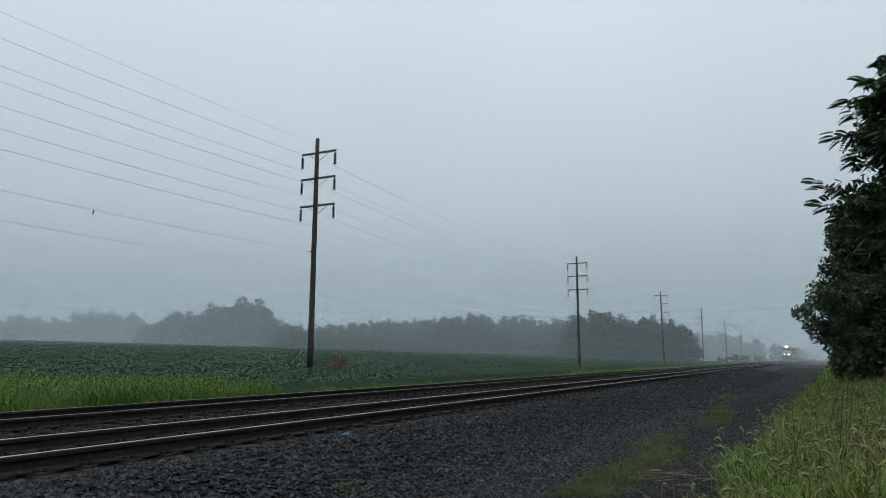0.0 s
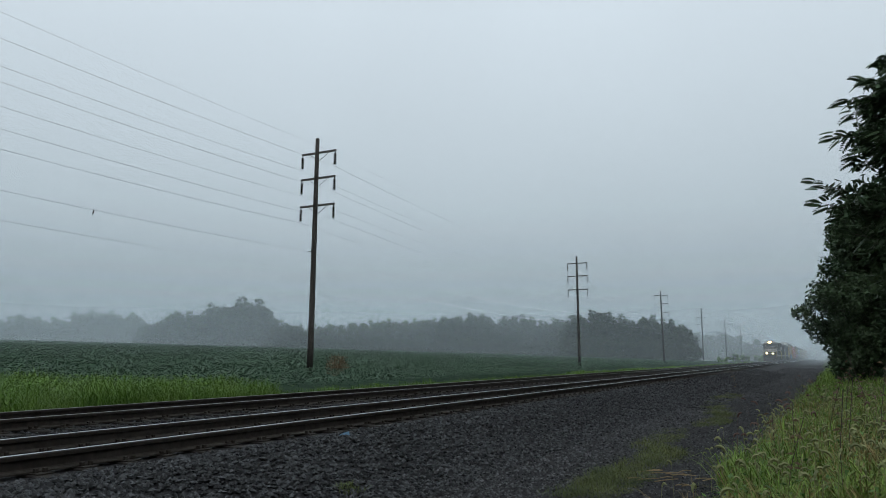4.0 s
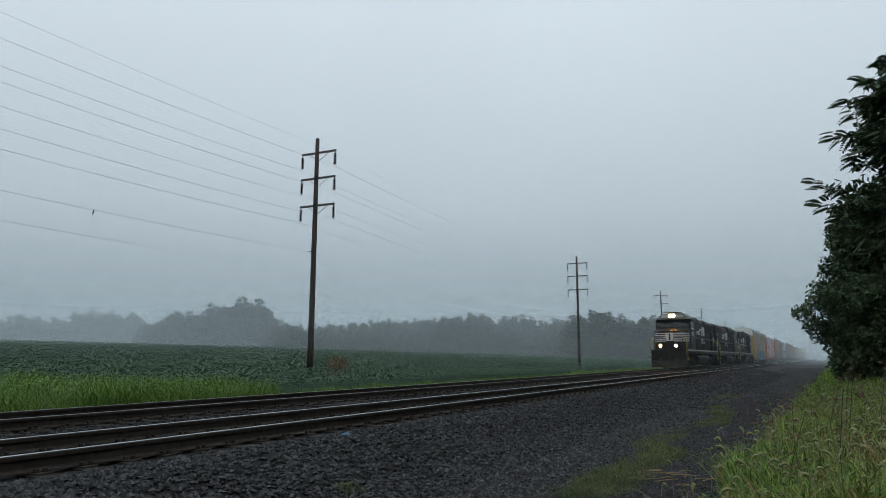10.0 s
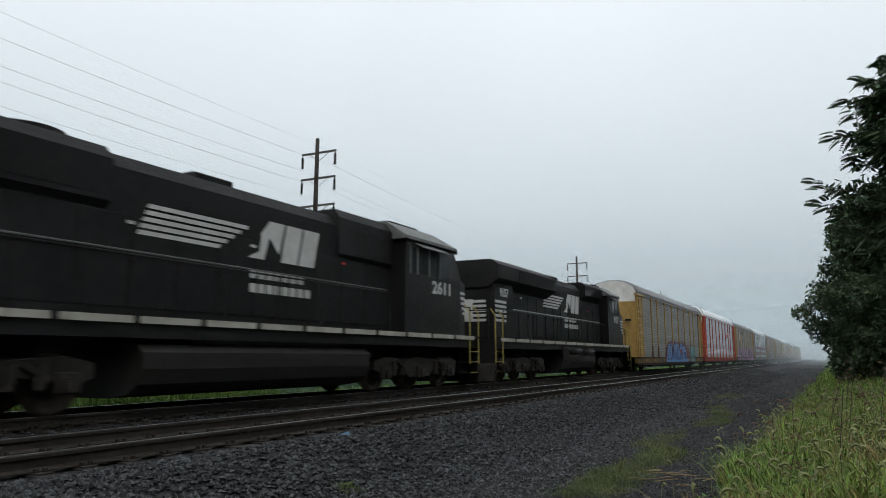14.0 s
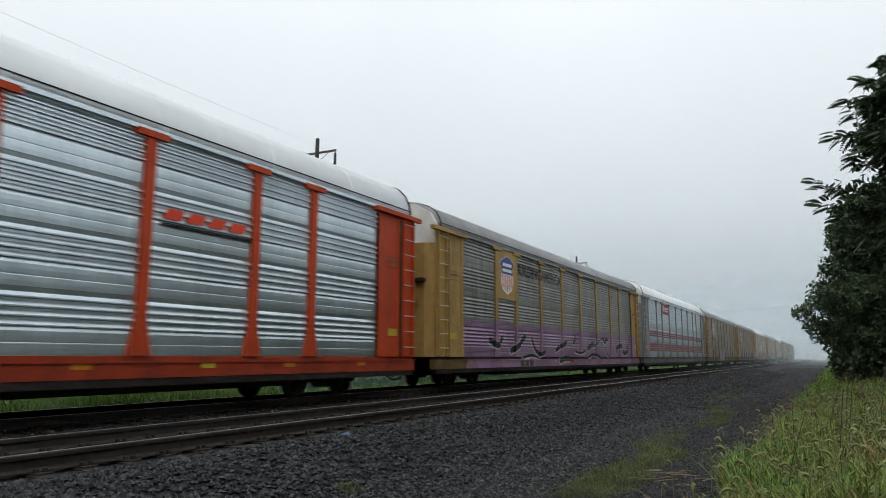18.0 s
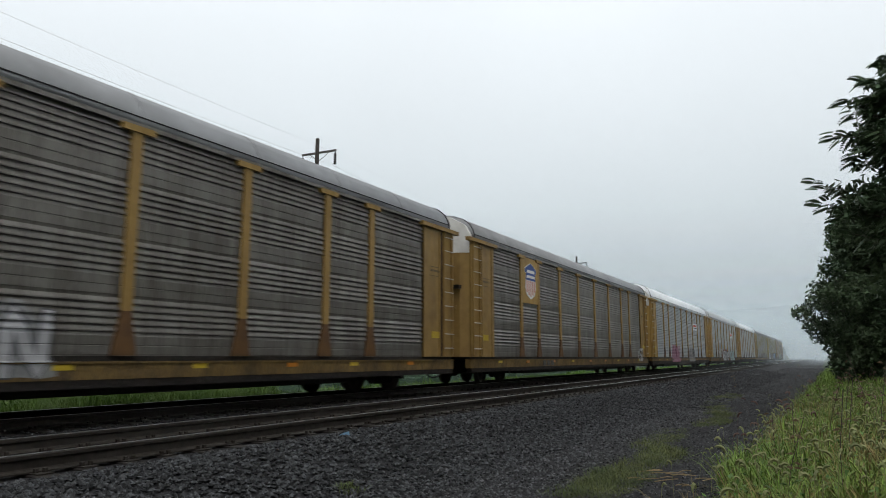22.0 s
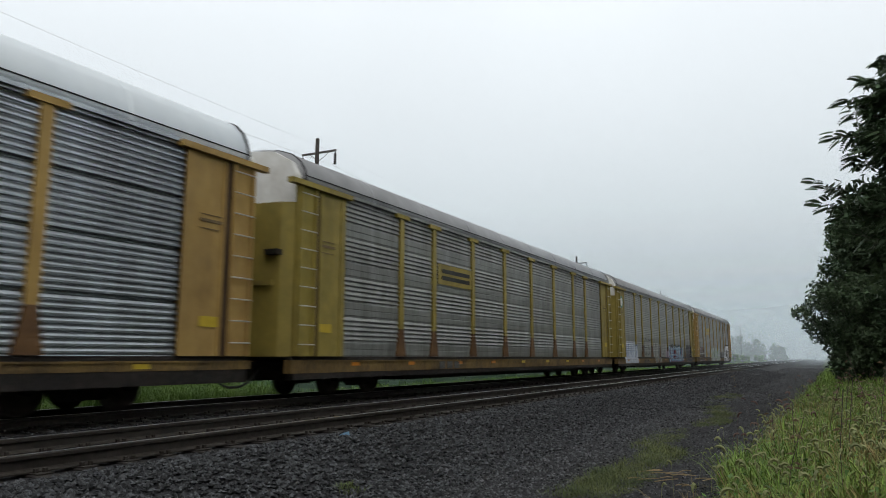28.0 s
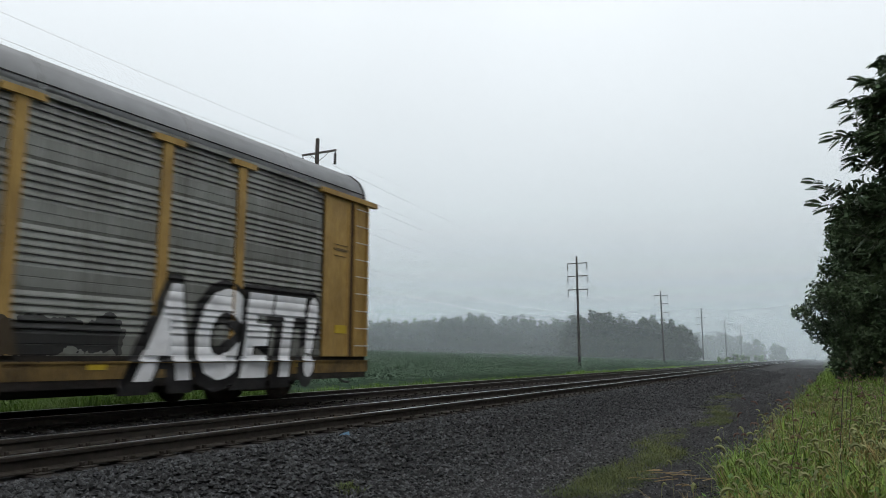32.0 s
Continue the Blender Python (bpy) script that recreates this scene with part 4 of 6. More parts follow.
def wheelset(parent, y, me, r):
    ax = part("axle", AXLE, None, parent, at=pose(0, y, r))
    for s in (1, -1):
        part("wheel", me, None, ax, at=pose(s * 0.74, 0, 0, 0, 0, 0 if s > 0 else 180))
    return ax


def side_frame_mesh():
    prof = [(-1.25, 0.50), (-1.25, 0.66), (-0.95, 0.74), (-0.5, 0.80), (0.5, 0.80), (0.95, 0.74), (1.25, 0.66), (1.25, 0.50), (1.0, 0.46), (0.75, 0.5), (0.45, 0.24), (-0.45, 0.24), (-0.75, 0.5), (-1.0, 0.46)]
    bm = extrude_x(prof, 0.92, 1.06)
    for y in (-0.95, 0.95):
        rod(bm, (0.9, y, 0.46), (1.14, y, 0.46), 0.11, 10)
    for y in (-0.2, 0, 0.2):
        rod(bm, (1.0, y, 0.30), (1.0, y, 0.6), 0.075, 8)
    return to_mesh("side_frame", bm, steel_dark)


SIDE_FRAME = side_frame_mesh()
BOLSTER = to_mesh("bolster", boxes((-0.95, 0.95, -0.2, 0.2, 0.45, 0.72), (-0.5, 0.5, -1.0, 1.0, 0.5, 0.62)), steel_dark)


def coupler_bm(s):
    bm = boxes((-0.1, 0.1, 13.3, 14.15, 0.78, 0.95), (-0.17, 0.13, 14.05, 14.33, 0.72, 1.0))
    if s < 0:
        bmesh.ops.rotate(bm, verts=bm.verts, matrix=Matrix.Rotation(math.pi, 3, "Z"))
    return bm


COUPLERS = {s: to_mesh("coupler", coupler_bm(s), steel_dark) for s in (1, -1)}


def hose_mesh(s):
    rows = []
    for i in range(8):
        k, k2 = i / 8, (i + 1) / 8
        rows.append(((0.5, s * (13.5 + 0.85 * k), 0.72 - 0.42 * math.sin(math.pi * k * 0.55)), (0.5, s * (13.5 + 0.85 * k2), 0.72 - 0.42 * math.sin(math.pi * k2 * 0.55))))
    return to_mesh("air_hose", rods(rows, 0.03, 6), hose_mat)


HOSES = {s: hose_mesh(s) for s in (1, -1)}


def ladder_bm(s, x=1.60):
    bm = boxes((x - 0.03, x + 0.03, s * 13.55 - 0.025, s * 13.55 + 0.025, 1.0, 4.95), (x - 0.03, x + 0.03, s * 13.0 - 0.03, s * 13.0 + 0.03, 1.0, 4.95))
    return bm


rung_mat = material("worn_bare_rung", (0.5, 0.48, 0.45), (0.62, 0.6, 0.57), 9, 0.4, 0.6, bump=0)
RUNGS = {s: to_mesh("rung", rods([((0.045, s * 13.0, 0), (0.045, s * 13.55, 0))], 0.016, 5), rung_mat) for s in (1, -1)}


def decal(name, rect, mat, parent, x=1.56, label=""):
    """A thin plate (y0, y1, z0, z1) on the side."""
    y0, y1, z0, z1 = rect
    return part(name, boxes((x, x + 0.012, y0, y1, z0, z1)), mat, parent, label)


def outline(name, pts, mat, parent, x, label="", thick=0.008):
    """A flat plate with a polygon outline of (y, z) points."""
    bm = extrude_x(pts, x, x + thick)
    return part(name, bm, mat, parent, label)


def shield_emblem(car, yc, zc):
    em = part("emblem", boxes((1.535, 1.556, yc - 0.9, yc + 0.9, zc - 0.95, zc + 0.92)), PAINTS["yellow"], car, "yellow plate with a blue and striped shield")
    body = [(-0.62, 0.5), (-0.66, 0.36), (-0.5, 0.25), (-0.6, -0.3), (-0.45, -0.6), (0, -0.78), (0.45, -0.6), (0.6, -0.3), (0.5, 0.25), (0.66, 0.36), (0.62, 0.5), (0.3, 0.62), (0, 0.72), (-0.3, 0.62)]
    outline("shield", [(yc + a, zc + b) for a, b in body], white_mat, em, 1.557)
    top = [(-0.6, 0.48), (-0.63, 0.36), (-0.5, 0.27), (-0.53, 0.0), (0.53, 0.0), (0.5, 0.27), (0.63, 0.36), (0.6, 0.48), (0.3, 0.6), (0, 0.7), (-0.3, 0.6)]
    outline("shield_top", [(yc + a, zc + b) for a, b in top], blue_mark, em, 1.562, thick=0.01)
    for z0, z1, w in ((0.3, 0.42, 0.42), (0.09, 0.2, 0.46)):
        part("bar", boxes((1.568, 1.576, yc - w, yc + w, zc + z0, zc + z1)), white_mat, em)
    for i in range(5):
        a = -0.48 + i * 0.215
        low = -0.72 + 0.55 * abs(a + 0.06) ** 1.4
        part("stripe", boxes((1.562, 1.570, yc + a, yc + a + 0.11, zc + low + 0.06, zc - 0.02)), pink_mark, em)


PAINTS = {}
for nm, a, b, d in (("yellow", (0.30, 0.185, 0.055), (0.39, 0.25, 0.08), (0.12, 0.068, 0.03)), ("orange", (0.40, 0.042, 0.009), (0.49, 0.058, 0.012), (0.18, 0.024, 0.011)),
                    ("ochre", (0.235, 0.145, 0.045), (0.31, 0.195, 0.062), (0.1, 0.056, 0.026)), ("grey", (0.19, 0.195, 0.20), (0.25, 0.255, 0.26), (0.11, 0.105, 0.10)), ("lemon", (0.215, 0.165, 0.038), (0.285, 0.22, 0.05), (0.1, 0.07, 0.025))):
    PAINTS[nm] = material(nm + "_rack_paint", a, b, 2.5, 0.55, bump=0.12, grain=18, dirt=d, dirt_scale=0.9, streak=0.35, dirt_amount=0.6)
PAINTS["gusset"] = material("rusty_post_foot", (0.085, 0.042, 0.018), (0.135, 0.07, 0.025), 3, 0.7, bump=0.2, dirt=(0.045, 0.026, 0.016), dirt_scale=2)
ROOFS = {"grey": material("grey_painted_roof", (0.23, 0.235, 0.245), (0.30, 0.305, 0.315), 1.5, 0.6, bump=0.1, dirt=(0.17, 0.17, 0.17), dirt_scale=0.5),
         "white": material("white_painted_roof", (0.74, 0.79, 0.82), (0.82, 0.86, 0.88), 1.5, 0.45, bump=0.05, dirt=(0.62, 0.66, 0.68), dirt_scale=0.5),
         "pale": material("pale_steel_roof", (0.42, 0.45, 0.47), (0.52, 0.55, 0.57), 1.5, 0.5, bump=0.1, dirt=(0.3, 0.32, 0.33), dirt_scale=0.5)}
STEELS = {"old": ((0.18, 0.184, 0.172), (0.24, 0.246, 0.23), (0.115, 0.112, 0.10), 0.5, 0.45), "brown": ((0.13, 0.121, 0.108), (0.185, 0.175, 0.158), (0.07, 0.061, 0.05), 0.5, 0.45),
          "new": ((0.60, 0.68, 0.72), (0.68, 0.76, 0.80), (0.50, 0.58, 0.62), 0.95, 0.33), "mid": ((0.30, 0.325, 0.345), (0.40, 0.425, 0.445), (0.22, 0.225, 0.225), 0.9, 0.30)}
SEALS = material("white_end_cap", (0.56, 0.56, 0.54), (0.68, 0.68, 0.66), 2, 0.6, bump=0.1, dirt=(0.3, 0.27, 0.23), dirt_scale=1.2)


gap_shade_mat = material("dark_brown_gap_shade", (0.035, 0.02, 0.012), (0.07, 0.04, 0.02), 6, 0.8, bump=0.2)
stencil_mat = material("faded_stencil", (0.09, 0.062, 0.03), (0.16, 0.11, 0.05), 12, 0.7, bump=0)


def rack_car(index, paint, steel, roof, style, zones=(), label=""):
    car = thing("auto_rack_car", label, "railroad car", "auto rack cars of the train")
    a, b, d, metal, rough = STEELS[steel]
    zs = list(zones)
    panel_mat = material("rack_panel_steel_%s" % "abcdefghijklm"[index], a, b, 1.4, rough, metal, bump=0.0, grain=20, dirt=d, dirt_scale=1.7, streak=0.22, dirt_amount=0.85, space=car, zones=zs)
    pa = PAINTS[paint]
    if zs:
        src = {"ochre": ((0.155, 0.098, 0.03), (0.21, 0.135, 0.04)), "yellow": ((0.30, 0.185, 0.055), (0.39, 0.25, 0.08)), "orange": ((0.36, 0.042, 0.01), (0.44, 0.058, 0.014)), "lemon": ((0.215, 0.165, 0.038), (0.285, 0.22, 0.05)), "grey": ((0.19, 0.195, 0.20), (0.25, 0.255, 0.26))}[paint]
        post_mat = material("painted_rack_post_%s" % "abcdefghijklm"[index], src[0], src[1], 2.5, 0.55, bump=0.1, grain=18, dirt=(0.09, 0.05, 0.022), dirt_scale=0.9, streak=0.4, space=car, zones=zs)
    else:
        post_mat = pa
    # side panels, one per bay
    widths = {}
    for lo, hi in zip(EDGES, EDGES[1:]):
        w = round(hi - lo, 3)
        if w not in widths:
            widths[w] = to_mesh("side_panel", extrude_y(PROFILES[style], -w / 2, w / 2, closed=False), panel_mat)
        for turn in (Matrix(), TURN):
            part("side_panel", widths[w], None, car, at=turn @ pose(0, (lo + hi) / 2, 0))
    post = boxes((1.50, 1.562, -0.115, 0.115, 1.75, 4.95), (1.50, 1.60, -0.36, 0.36, 4.93, 5.05))
    gusset_me = to_mesh("gusset", extrude_x([(-0.10, 1.76), (-0.25, 0.99), (0.25, 0.99), (0.10, 1.76)], 1.50, 1.560), post_mat if zs or paint in ("orange", "grey") else PAINTS["gusset"])
    post_me = to_mesh("post", post, post_mat)
    for y in POSTS:
        for turn in (Matrix(), TURN):
            po = part("post", post_me, None, car, at=turn @ pose(0, y, 0))
            part("gusset", gusset_me, None, po)
    # inner walls and deck, so that the car is closed
    part("deck", boxes((-1.45, 1.45, -13.4, 13.4, 0.9, 0.98)), steel_dark, car)
    part("eave_rail", boxes((1.49, 1.575, -13.3, 13.3, 5.03, 5.11), (-1.575, -1.49, -13.3, 13.3, 5.03, 5.11)), panel_mat, car)
    lift = 0.0 if roof == "grey" else 0.16
    shape = [(x, z + lift * max(0, min(1, (z - 5.22) / 0.5))) for x, z in ROOF]
    ro = part("roof", extrude_y(shape, -13.45, 13.45), ROOFS[roof], car, smooth=True)
    part("roof_seam", boxes((1.572, 1.582, -13.45, 13.45, 5.21, 5.235)), black_paint, ro)
    for i in range(1, 9):
        y = -13.45 + i * 26.9 / 9
        seam = [(x * 1.004, z + 0.008) for x, z in shape]
        part("roof_joint", extrude_y(seam, y - 0.03, y + 0.03), ROOFS[roof], ro)
    for s in (-1, 1):
        rim_shape = [(x * 1.012, z + 0.02) for x, z in shape]
        part("roof_end_seal", extrude_y(rim_shape, min(s * 13.36, s * 13.42), max(s * 13.36, s * 13.42)), black_paint, ro)
    low = 0.72 if style == "fine" else 0.6
    side_sill = boxes((1.36, 1.565, -13.7, 13.7, low, 0.88), (1.36, 1.59, -13.7, 13.7, 0.86, 0.895))
    sill_mat = post_mat
    if paint in ("yellow", "lemon", "ochre"):
        sill_mat = material("rusty_yellow_sill_%s" % "abcdefghijklm"[index], (0.105, 0.066, 0.023), (0.175, 0.11, 0.034), 1.6, 0.7, bump=0.2, dirt=(0.032, 0.02, 0.012), dirt_scale=1.4, dirt_amount=0.85, space=car, zones=zs)
    if paint == "grey":
        sill_mat = material("grimy_grey_sill", (0.07, 0.07, 0.072), (0.12, 0.12, 0.122), 1.6, 0.65, bump=0.1, dirt=(0.03, 0.028, 0.026), dirt_scale=1.4)
    if paint == "orange":
        sill_mat = material("grimy_orange_sill", (0.22, 0.025, 0.007), (0.30, 0.034, 0.009), 1.6, 0.65, bump=0.1, dirt=(0.06, 0.012, 0.008), dirt_scale=1.4)
    sill_me = to_mesh("side_sill", side_sill, sill_mat)
    for turn in (Matrix(), TURN):
        sl = part("side_sill", sill_me, None, car, at=turn)
        part("sill_flange", boxes((1.36, 1.555, -13.6, 13.6, 0.46, low)), steel_dark, sl)
        # Its dark colour paints the shadow line under the panels, except on orange cars.
        part("sill_recess", boxes((1.40, 1.505, -13.65, 13.65, 0.88, 0.983)), sill_mat if paint == "orange" else steel_dark, sl)
        rs = random.Random(index * 3 + 1)
        if turn == Matrix():
            for y in (-11.2, -8.4, -5.3, -2.6, 0.3, 3.1, 5.8, 8.2, 11.0):
                part("reflector", boxes((1.565, 1.573, y - 0.17, y + 0.17, 0.755, 0.845)), orange_mark if rs.random() < 0.6 else yellow_mark, sl)
            for y in (-6.7, -6.2, -5.7):
                part("number_bar", boxes((1.566, 1.574, y, y + 0.36, low + 0.02, 0.84)), slate_mark, sl)
    # The wide second box is added, dark, for the shade under the car.
    part("centre_sill", boxes((-0.32, 0.32, -13.5, 13.5, 0.42, 0.86), (-1.32, 1.32, -8.4, 8.4, 0.33, 0.52)), steel_dark, car)
    for s in (-1, 1):
        e0, e1 = sorted((s * 11.75, s * 13.62))
        for turn, nm in ((Matrix(), ""), (TURN, "")):
            ee = (e0, e1) if turn == Matrix() else (-e1, -e0)
            part("end_panel", boxes((1.49, 1.555, ee[0], ee[1], 0.985, 4.98)), post_mat, car, at=turn)
            sg = s if turn == Matrix() else -s
            part("corner_post", boxes((1.50, 1.575, sg * 11.85 - 0.10, sg * 11.85 + 0.10, 0.985, 4.95)), post_mat, car, at=turn)
            part("end_cap_beam", boxes((1.50, 1.66, min(sg * 11.55, sg * 13.95), max(sg * 11.55, sg * 13.95), 4.95, 5.07)), pa, car, at=turn)
            # Flat dark strip whose colour paints the shaded gap beside the ladder.
            part("panel_slot", boxes((1.555, 1.561, sg * 12.89 - 0.09, sg * 12.89 + 0.09, 0.99, 4.94)), gap_shade_mat, car, at=turn)
            part("panel_fold", boxes((1.555, 1.585, sg * 12.76 - 0.03, sg * 12.76 + 0.03, 0.99, 4.94)), pa, car, at=turn)
            ld = part("ladder", ladder_bm(sg), pa, car, at=turn)
            for i in range(9):
                part("rung", RUNGS[sg], None, ld, at=pose(1.60, 0, 1.25 + i * 0.44))
        # folding end doors: three facets
        ring = [(1.5, s * 13.55), (1.2, s * 13.78), (0.5, s * 13.9), (-0.5, s * 13.9), (-1.2, s * 13.78), (-1.5, s * 13.55)]
        inner = [(x * 0.95, y - s * 0.06) for x, y in ring[::-1]]
        rr = ring + inner
        dr = part("end_door", loft([[(x, y, z) for x, y in rr] for z in (0.98, 4.55)]), pa, car)
        part("door_bar", rods([((x, s * 13.93, 1.0), (x, s * 13.93, 4.5)) for x in (-0.3, 0.3)], 0.025, 6), pa, dr)
        part("door_brace", boxes((-1.1, 1.1, min(s * 13.86, s * 13.92), max(s * 13.86, s * 13.92), 2.6, 2.72)), pa, dr)
        cap = [(1.5, 4.56), (1.5, 5.2), (1.3, 5.55), (0.75, 5.86), (0, 5.95), (-0.75, 5.86), (-1.3, 5.55), (-1.5, 5.2), (-1.5, 4.56)]
        part("end_cap", extrude_y(cap, min(s * 13.44, s * 13.62), max(s * 13.44, s * 13.62)), SEALS, car, "white end cap under the roof")
        if index == 6:
            part("vent_slot", boxes((0.2, 0.9, min(s * 13.6, s * 13.64), max(s * 13.6, s * 13.64), 4.86, 4.98)), black_paint, car)
        part("latch_bracket", boxes((0.9, 1.25, min(s * 13.75, s * 13.98), max(s * 13.75, s * 13.98), 3.3, 3.42)), steel_dark, dr)
        decal("stencil", (s * 12.45 - 0.28, s * 12.45 + 0.28, 3.74, 3.755), stencil_mat, car)
        decal("stencil", (s * 12.45 - 0.28, s * 12.45 + 0.28, 3.60, 3.66), stencil_mat, car)
        decal("stencil", (s * 12.45 - 0.28, s * 12.45 + 0.2, 3.46, 3.475), stencil_mat, car)
        decal("notice", (s * 12.5 - 0.24, s * 12.5 + 0.24, 1.55, 1.75), yellow_mark, car)
        tk = part("truck", BOLSTER, None, car, "dark steel four-wheel truck", at=pose(0, s * 10.3, 0))
        for q in (-1, 1):
            part("side_frame", SIDE_FRAME, None, tk, at=pose(0, 0, 0, 0, 0, 0 if q > 0 else 180))
            part("axle", AXLE, None, tk, at=pose(0, q * 0.92, 0.42))
            for w in (-1, 1):
                part("wheel", WHEEL_SMALL, None, tk, at=pose(w * 0.74, q * 0.92, 0.42, 0, 0, 0 if w > 0 else 180))
        part("coupler", COUPLERS[s], None, car)
        part("air_hose", HOSES[s], None, car)
    TRAIN.append((car, index))
    return car


def sprayed(car, style, me, y, z, mat, lift, name, label=""):
    """Lays a flat text mesh on the ribbed side so that it follows the ribs."""
    bm = bmesh.new()
    bm.from_mesh(me)
    bm.transform(Matrix(((0, 0, 1, 0), (1, 0, 0, y), (0, 1, 0, z), (0, 0, 0, 1))))
    def cut(co, no):
        bmesh.ops.bisect_plane(bm, geom=bm.verts[:] + bm.edges[:] + bm.faces[:], dist=1e-5, plane_co=co, plane_no=no)

    zs, ys = [v.co.z for v in bm.verts], [v.co.y for v in bm.verts]
    for pz in sorted({round(q[1], 3) for q in PROFILES[style]} | {0.875, 0.88, 0.895, 0.91, 0.985, 0.99, 1.7, 1.705}):
        if min(zs) < pz < max(zs):
            cut((0, 0, pz), (0, 0, 1))
    for py in POSTS + (11.85,):
        for o in (-0.265, -0.26, -0.105, -0.10, 0.10, 0.105, 0.26, 0.265):
            if min(ys) < py + o < max(ys):
                cut((0, py + o, 0), (0, 1, 0))
    for v in bm.verts:
        y_, z_ = v.co.y, v.co.z
        near = min(abs(y_ - q) for q in POSTS + (11.85,))
        if z_ <= 0.8775:
            base = 1.567
        elif z_ <= 0.9875:
            base = 1.594 if z_ < 0.905 else 1.512
        elif near <= 0.1025 or (near <= 0.2625 and z_ <= 1.7025):
            base = 1.567
        else:
            base = depth_at(style, z_)
        v.co.x += base + lift
    m2 = bpy.data.meshes.new(name)
    bm.to_mesh(m2)
    bm.free()
    m2.materials.append(mat)
    return part(name, m2, None, car, label)


K, PUR, PUR2 = (0.012, 0.012, 0.014), (0.215, 0.125, 0.22), (0.26, 0.155, 0.26)
C = {}
C[12] = rack_car(12, "yellow", "old", "grey", "group", (),
                "weathered yellow auto rack car with blue spray paint")
C[11] = rack_car(11, "orange", "new", "white", "crisp", (), "clean orange and silver auto rack car with white roof")
C[10] = rack_car(10, "yellow", "old", "grey", "group", [(-11.6, 13.4, 0.45, 2.25, (PUR, PUR2, PUR, (0.2, 0.11, 0.19), PUR2), 0.7)],
                "weathered yellow auto rack car with purple painted lower half")
C[9] = rack_car(9, "grey", "new", "white", "crisp", (), "silver auto rack car with dark red stripes and white roof")
C[8] = rack_car(8, "ochre", "brown", "grey", "group", (), "grimy yellow auto rack car with shield emblem and white scrawl")
C[7] = rack_car(7, "ochre", "brown", "grey", "group", (), "grimy yellow auto rack car with blue shield emblem")
C[6] = rack_car(6, "yellow", "mid", "white", "fine", (), "yellow auto rack car with finely ribbed steel sides")
C[5] = rack_car(5, "yellow", "mid", "pale", "crisp", (), "yellow auto rack car with red and white spray paint")
C[4] = rack_car(4, "yellow", "mid", "white", "fine", (), "yellow auto rack car with bright finely ribbed steel sides")
C[3] = rack_car(3, "lemon", "old", "grey", "group", (), "lemon-yellow auto rack car with brownish steel panels")
C[2] = rack_car(2, "lemon", "old", "grey", "group", (), "lemon-yellow auto rack car covered in blue and white graffiti")
C[1] = rack_car(1, "yellow", "old", "grey", "group", [(3.6, 6.3, 0.98, 1.6, (K, (0.03, 0.03, 0.032), (0.05, 0.05, 0.05)), 1.0)], "yellow auto rack car with bold white graffiti letters")


def paint_of(colour):
    name = "spray_paint_%d_%d_%d" % tuple(int(99 * c) for c in colour)
    return material(name, tuple(c * 0.85 for c in colour), tuple(min(1, c * 1.1) for c in colour), 4, 0.6, bump=0, dirt=tuple(c * 0.5 for c in colour), dirt_scale=2.5)


# sprayed stroke shapes in a unit cell: hooks, loops, arcs and bars
HOOKS = (((0.2, 0.05), (0.24, 0.5), (0.32, 0.95), (0.62, 0.92), (0.8, 0.62)), ((0.82, 0.9), (0.45, 0.98), (0.2, 0.68), (0.5, 0.5), (0.8, 0.3), (0.5, 0.04), (0.14, 0.14)),
         ((0.85, 0.82), (0.45, 0.95), (0.16, 0.6), (0.22, 0.16), (0.6, 0.05), (0.86, 0.22)), ((0.2, 0.05), (0.4, 0.6), (0.52, 0.95), (0.66, 0.55), (0.84, 0.05)), ((0.24, 0.42), (0.76, 0.46)),
         ((0.2, 0.95), (0.18, 0.4), (0.45, 0.04), (0.78, 0.3), (0.82, 0.95)), ((0.15, 0.9), (0.86, 0.93)), ((0.5, 0.95), (0.46, 0.5), (0.5, 0.05)), ((0.22, 0.06), (0.26, 0.95), (0.74, 0.08), (0.8, 0.95)))


def rounded(pts, steps=3):
    """A smoother run through the points."""
    pts = [Vector(p) for p in pts]
    if len(pts) < 3:
        return pts
    got = []
    for i in range(len(pts) - 1):
        p0, p1, p2, p3 = pts[max(i - 1, 0)], pts[i], pts[i + 1], pts[min(i + 2, len(pts) - 1)]
        for k in range(steps):
            u = k / steps
            got.append(0.5 * (2 * p1 + (p2 - p0) * u + (2 * p0 - 5 * p1 + 4 * p2 - p3) * u * u + (3 * p1 - p0 - 3 * p2 + p3) * u ** 3))
    return got + [pts[-1]]


def ribbon(bm, pts, half, lift):
    """A flat sprayed stroke with round ends along (y, z) points."""
    left, right = [], []
    for i, p in enumerate(pts):
        d = (pts[min(i + 1, len(pts) - 1)] - pts[max(i - 1, 0)]).normalized()
        n = Vector((-d.y, d.x)) * half
        if i == 0:
            p = p - d * half * 0.5
        if i == len(pts) - 1:
            p = p + d * half * 0.5
        w = 0.75 if i in (0, len(pts) - 1) else 1.0
        left.append(bm.verts.new((p.x + n.x * w, max(p.y + n.y * w, 0.60), lift)))
        right.append(bm.verts.new((p.x - n.x * w, max(p.y - n.y * w, 0.60), lift)))
    for i in range(len(pts) - 1):
        bm.faces.new((left[i], left[i + 1], right[i + 1], right[i]))


def spray(car, style, bm, colour, lift, name="graffiti", label=""):
    bmesh.ops.recalc_face_normals(bm, faces=bm.faces)
    me = bpy.data.meshes.new(name)
    bm.to_mesh(me)
    bm.free()
    return sprayed(car, style, me, 0, 0, paint_of(colour), lift, name, label)


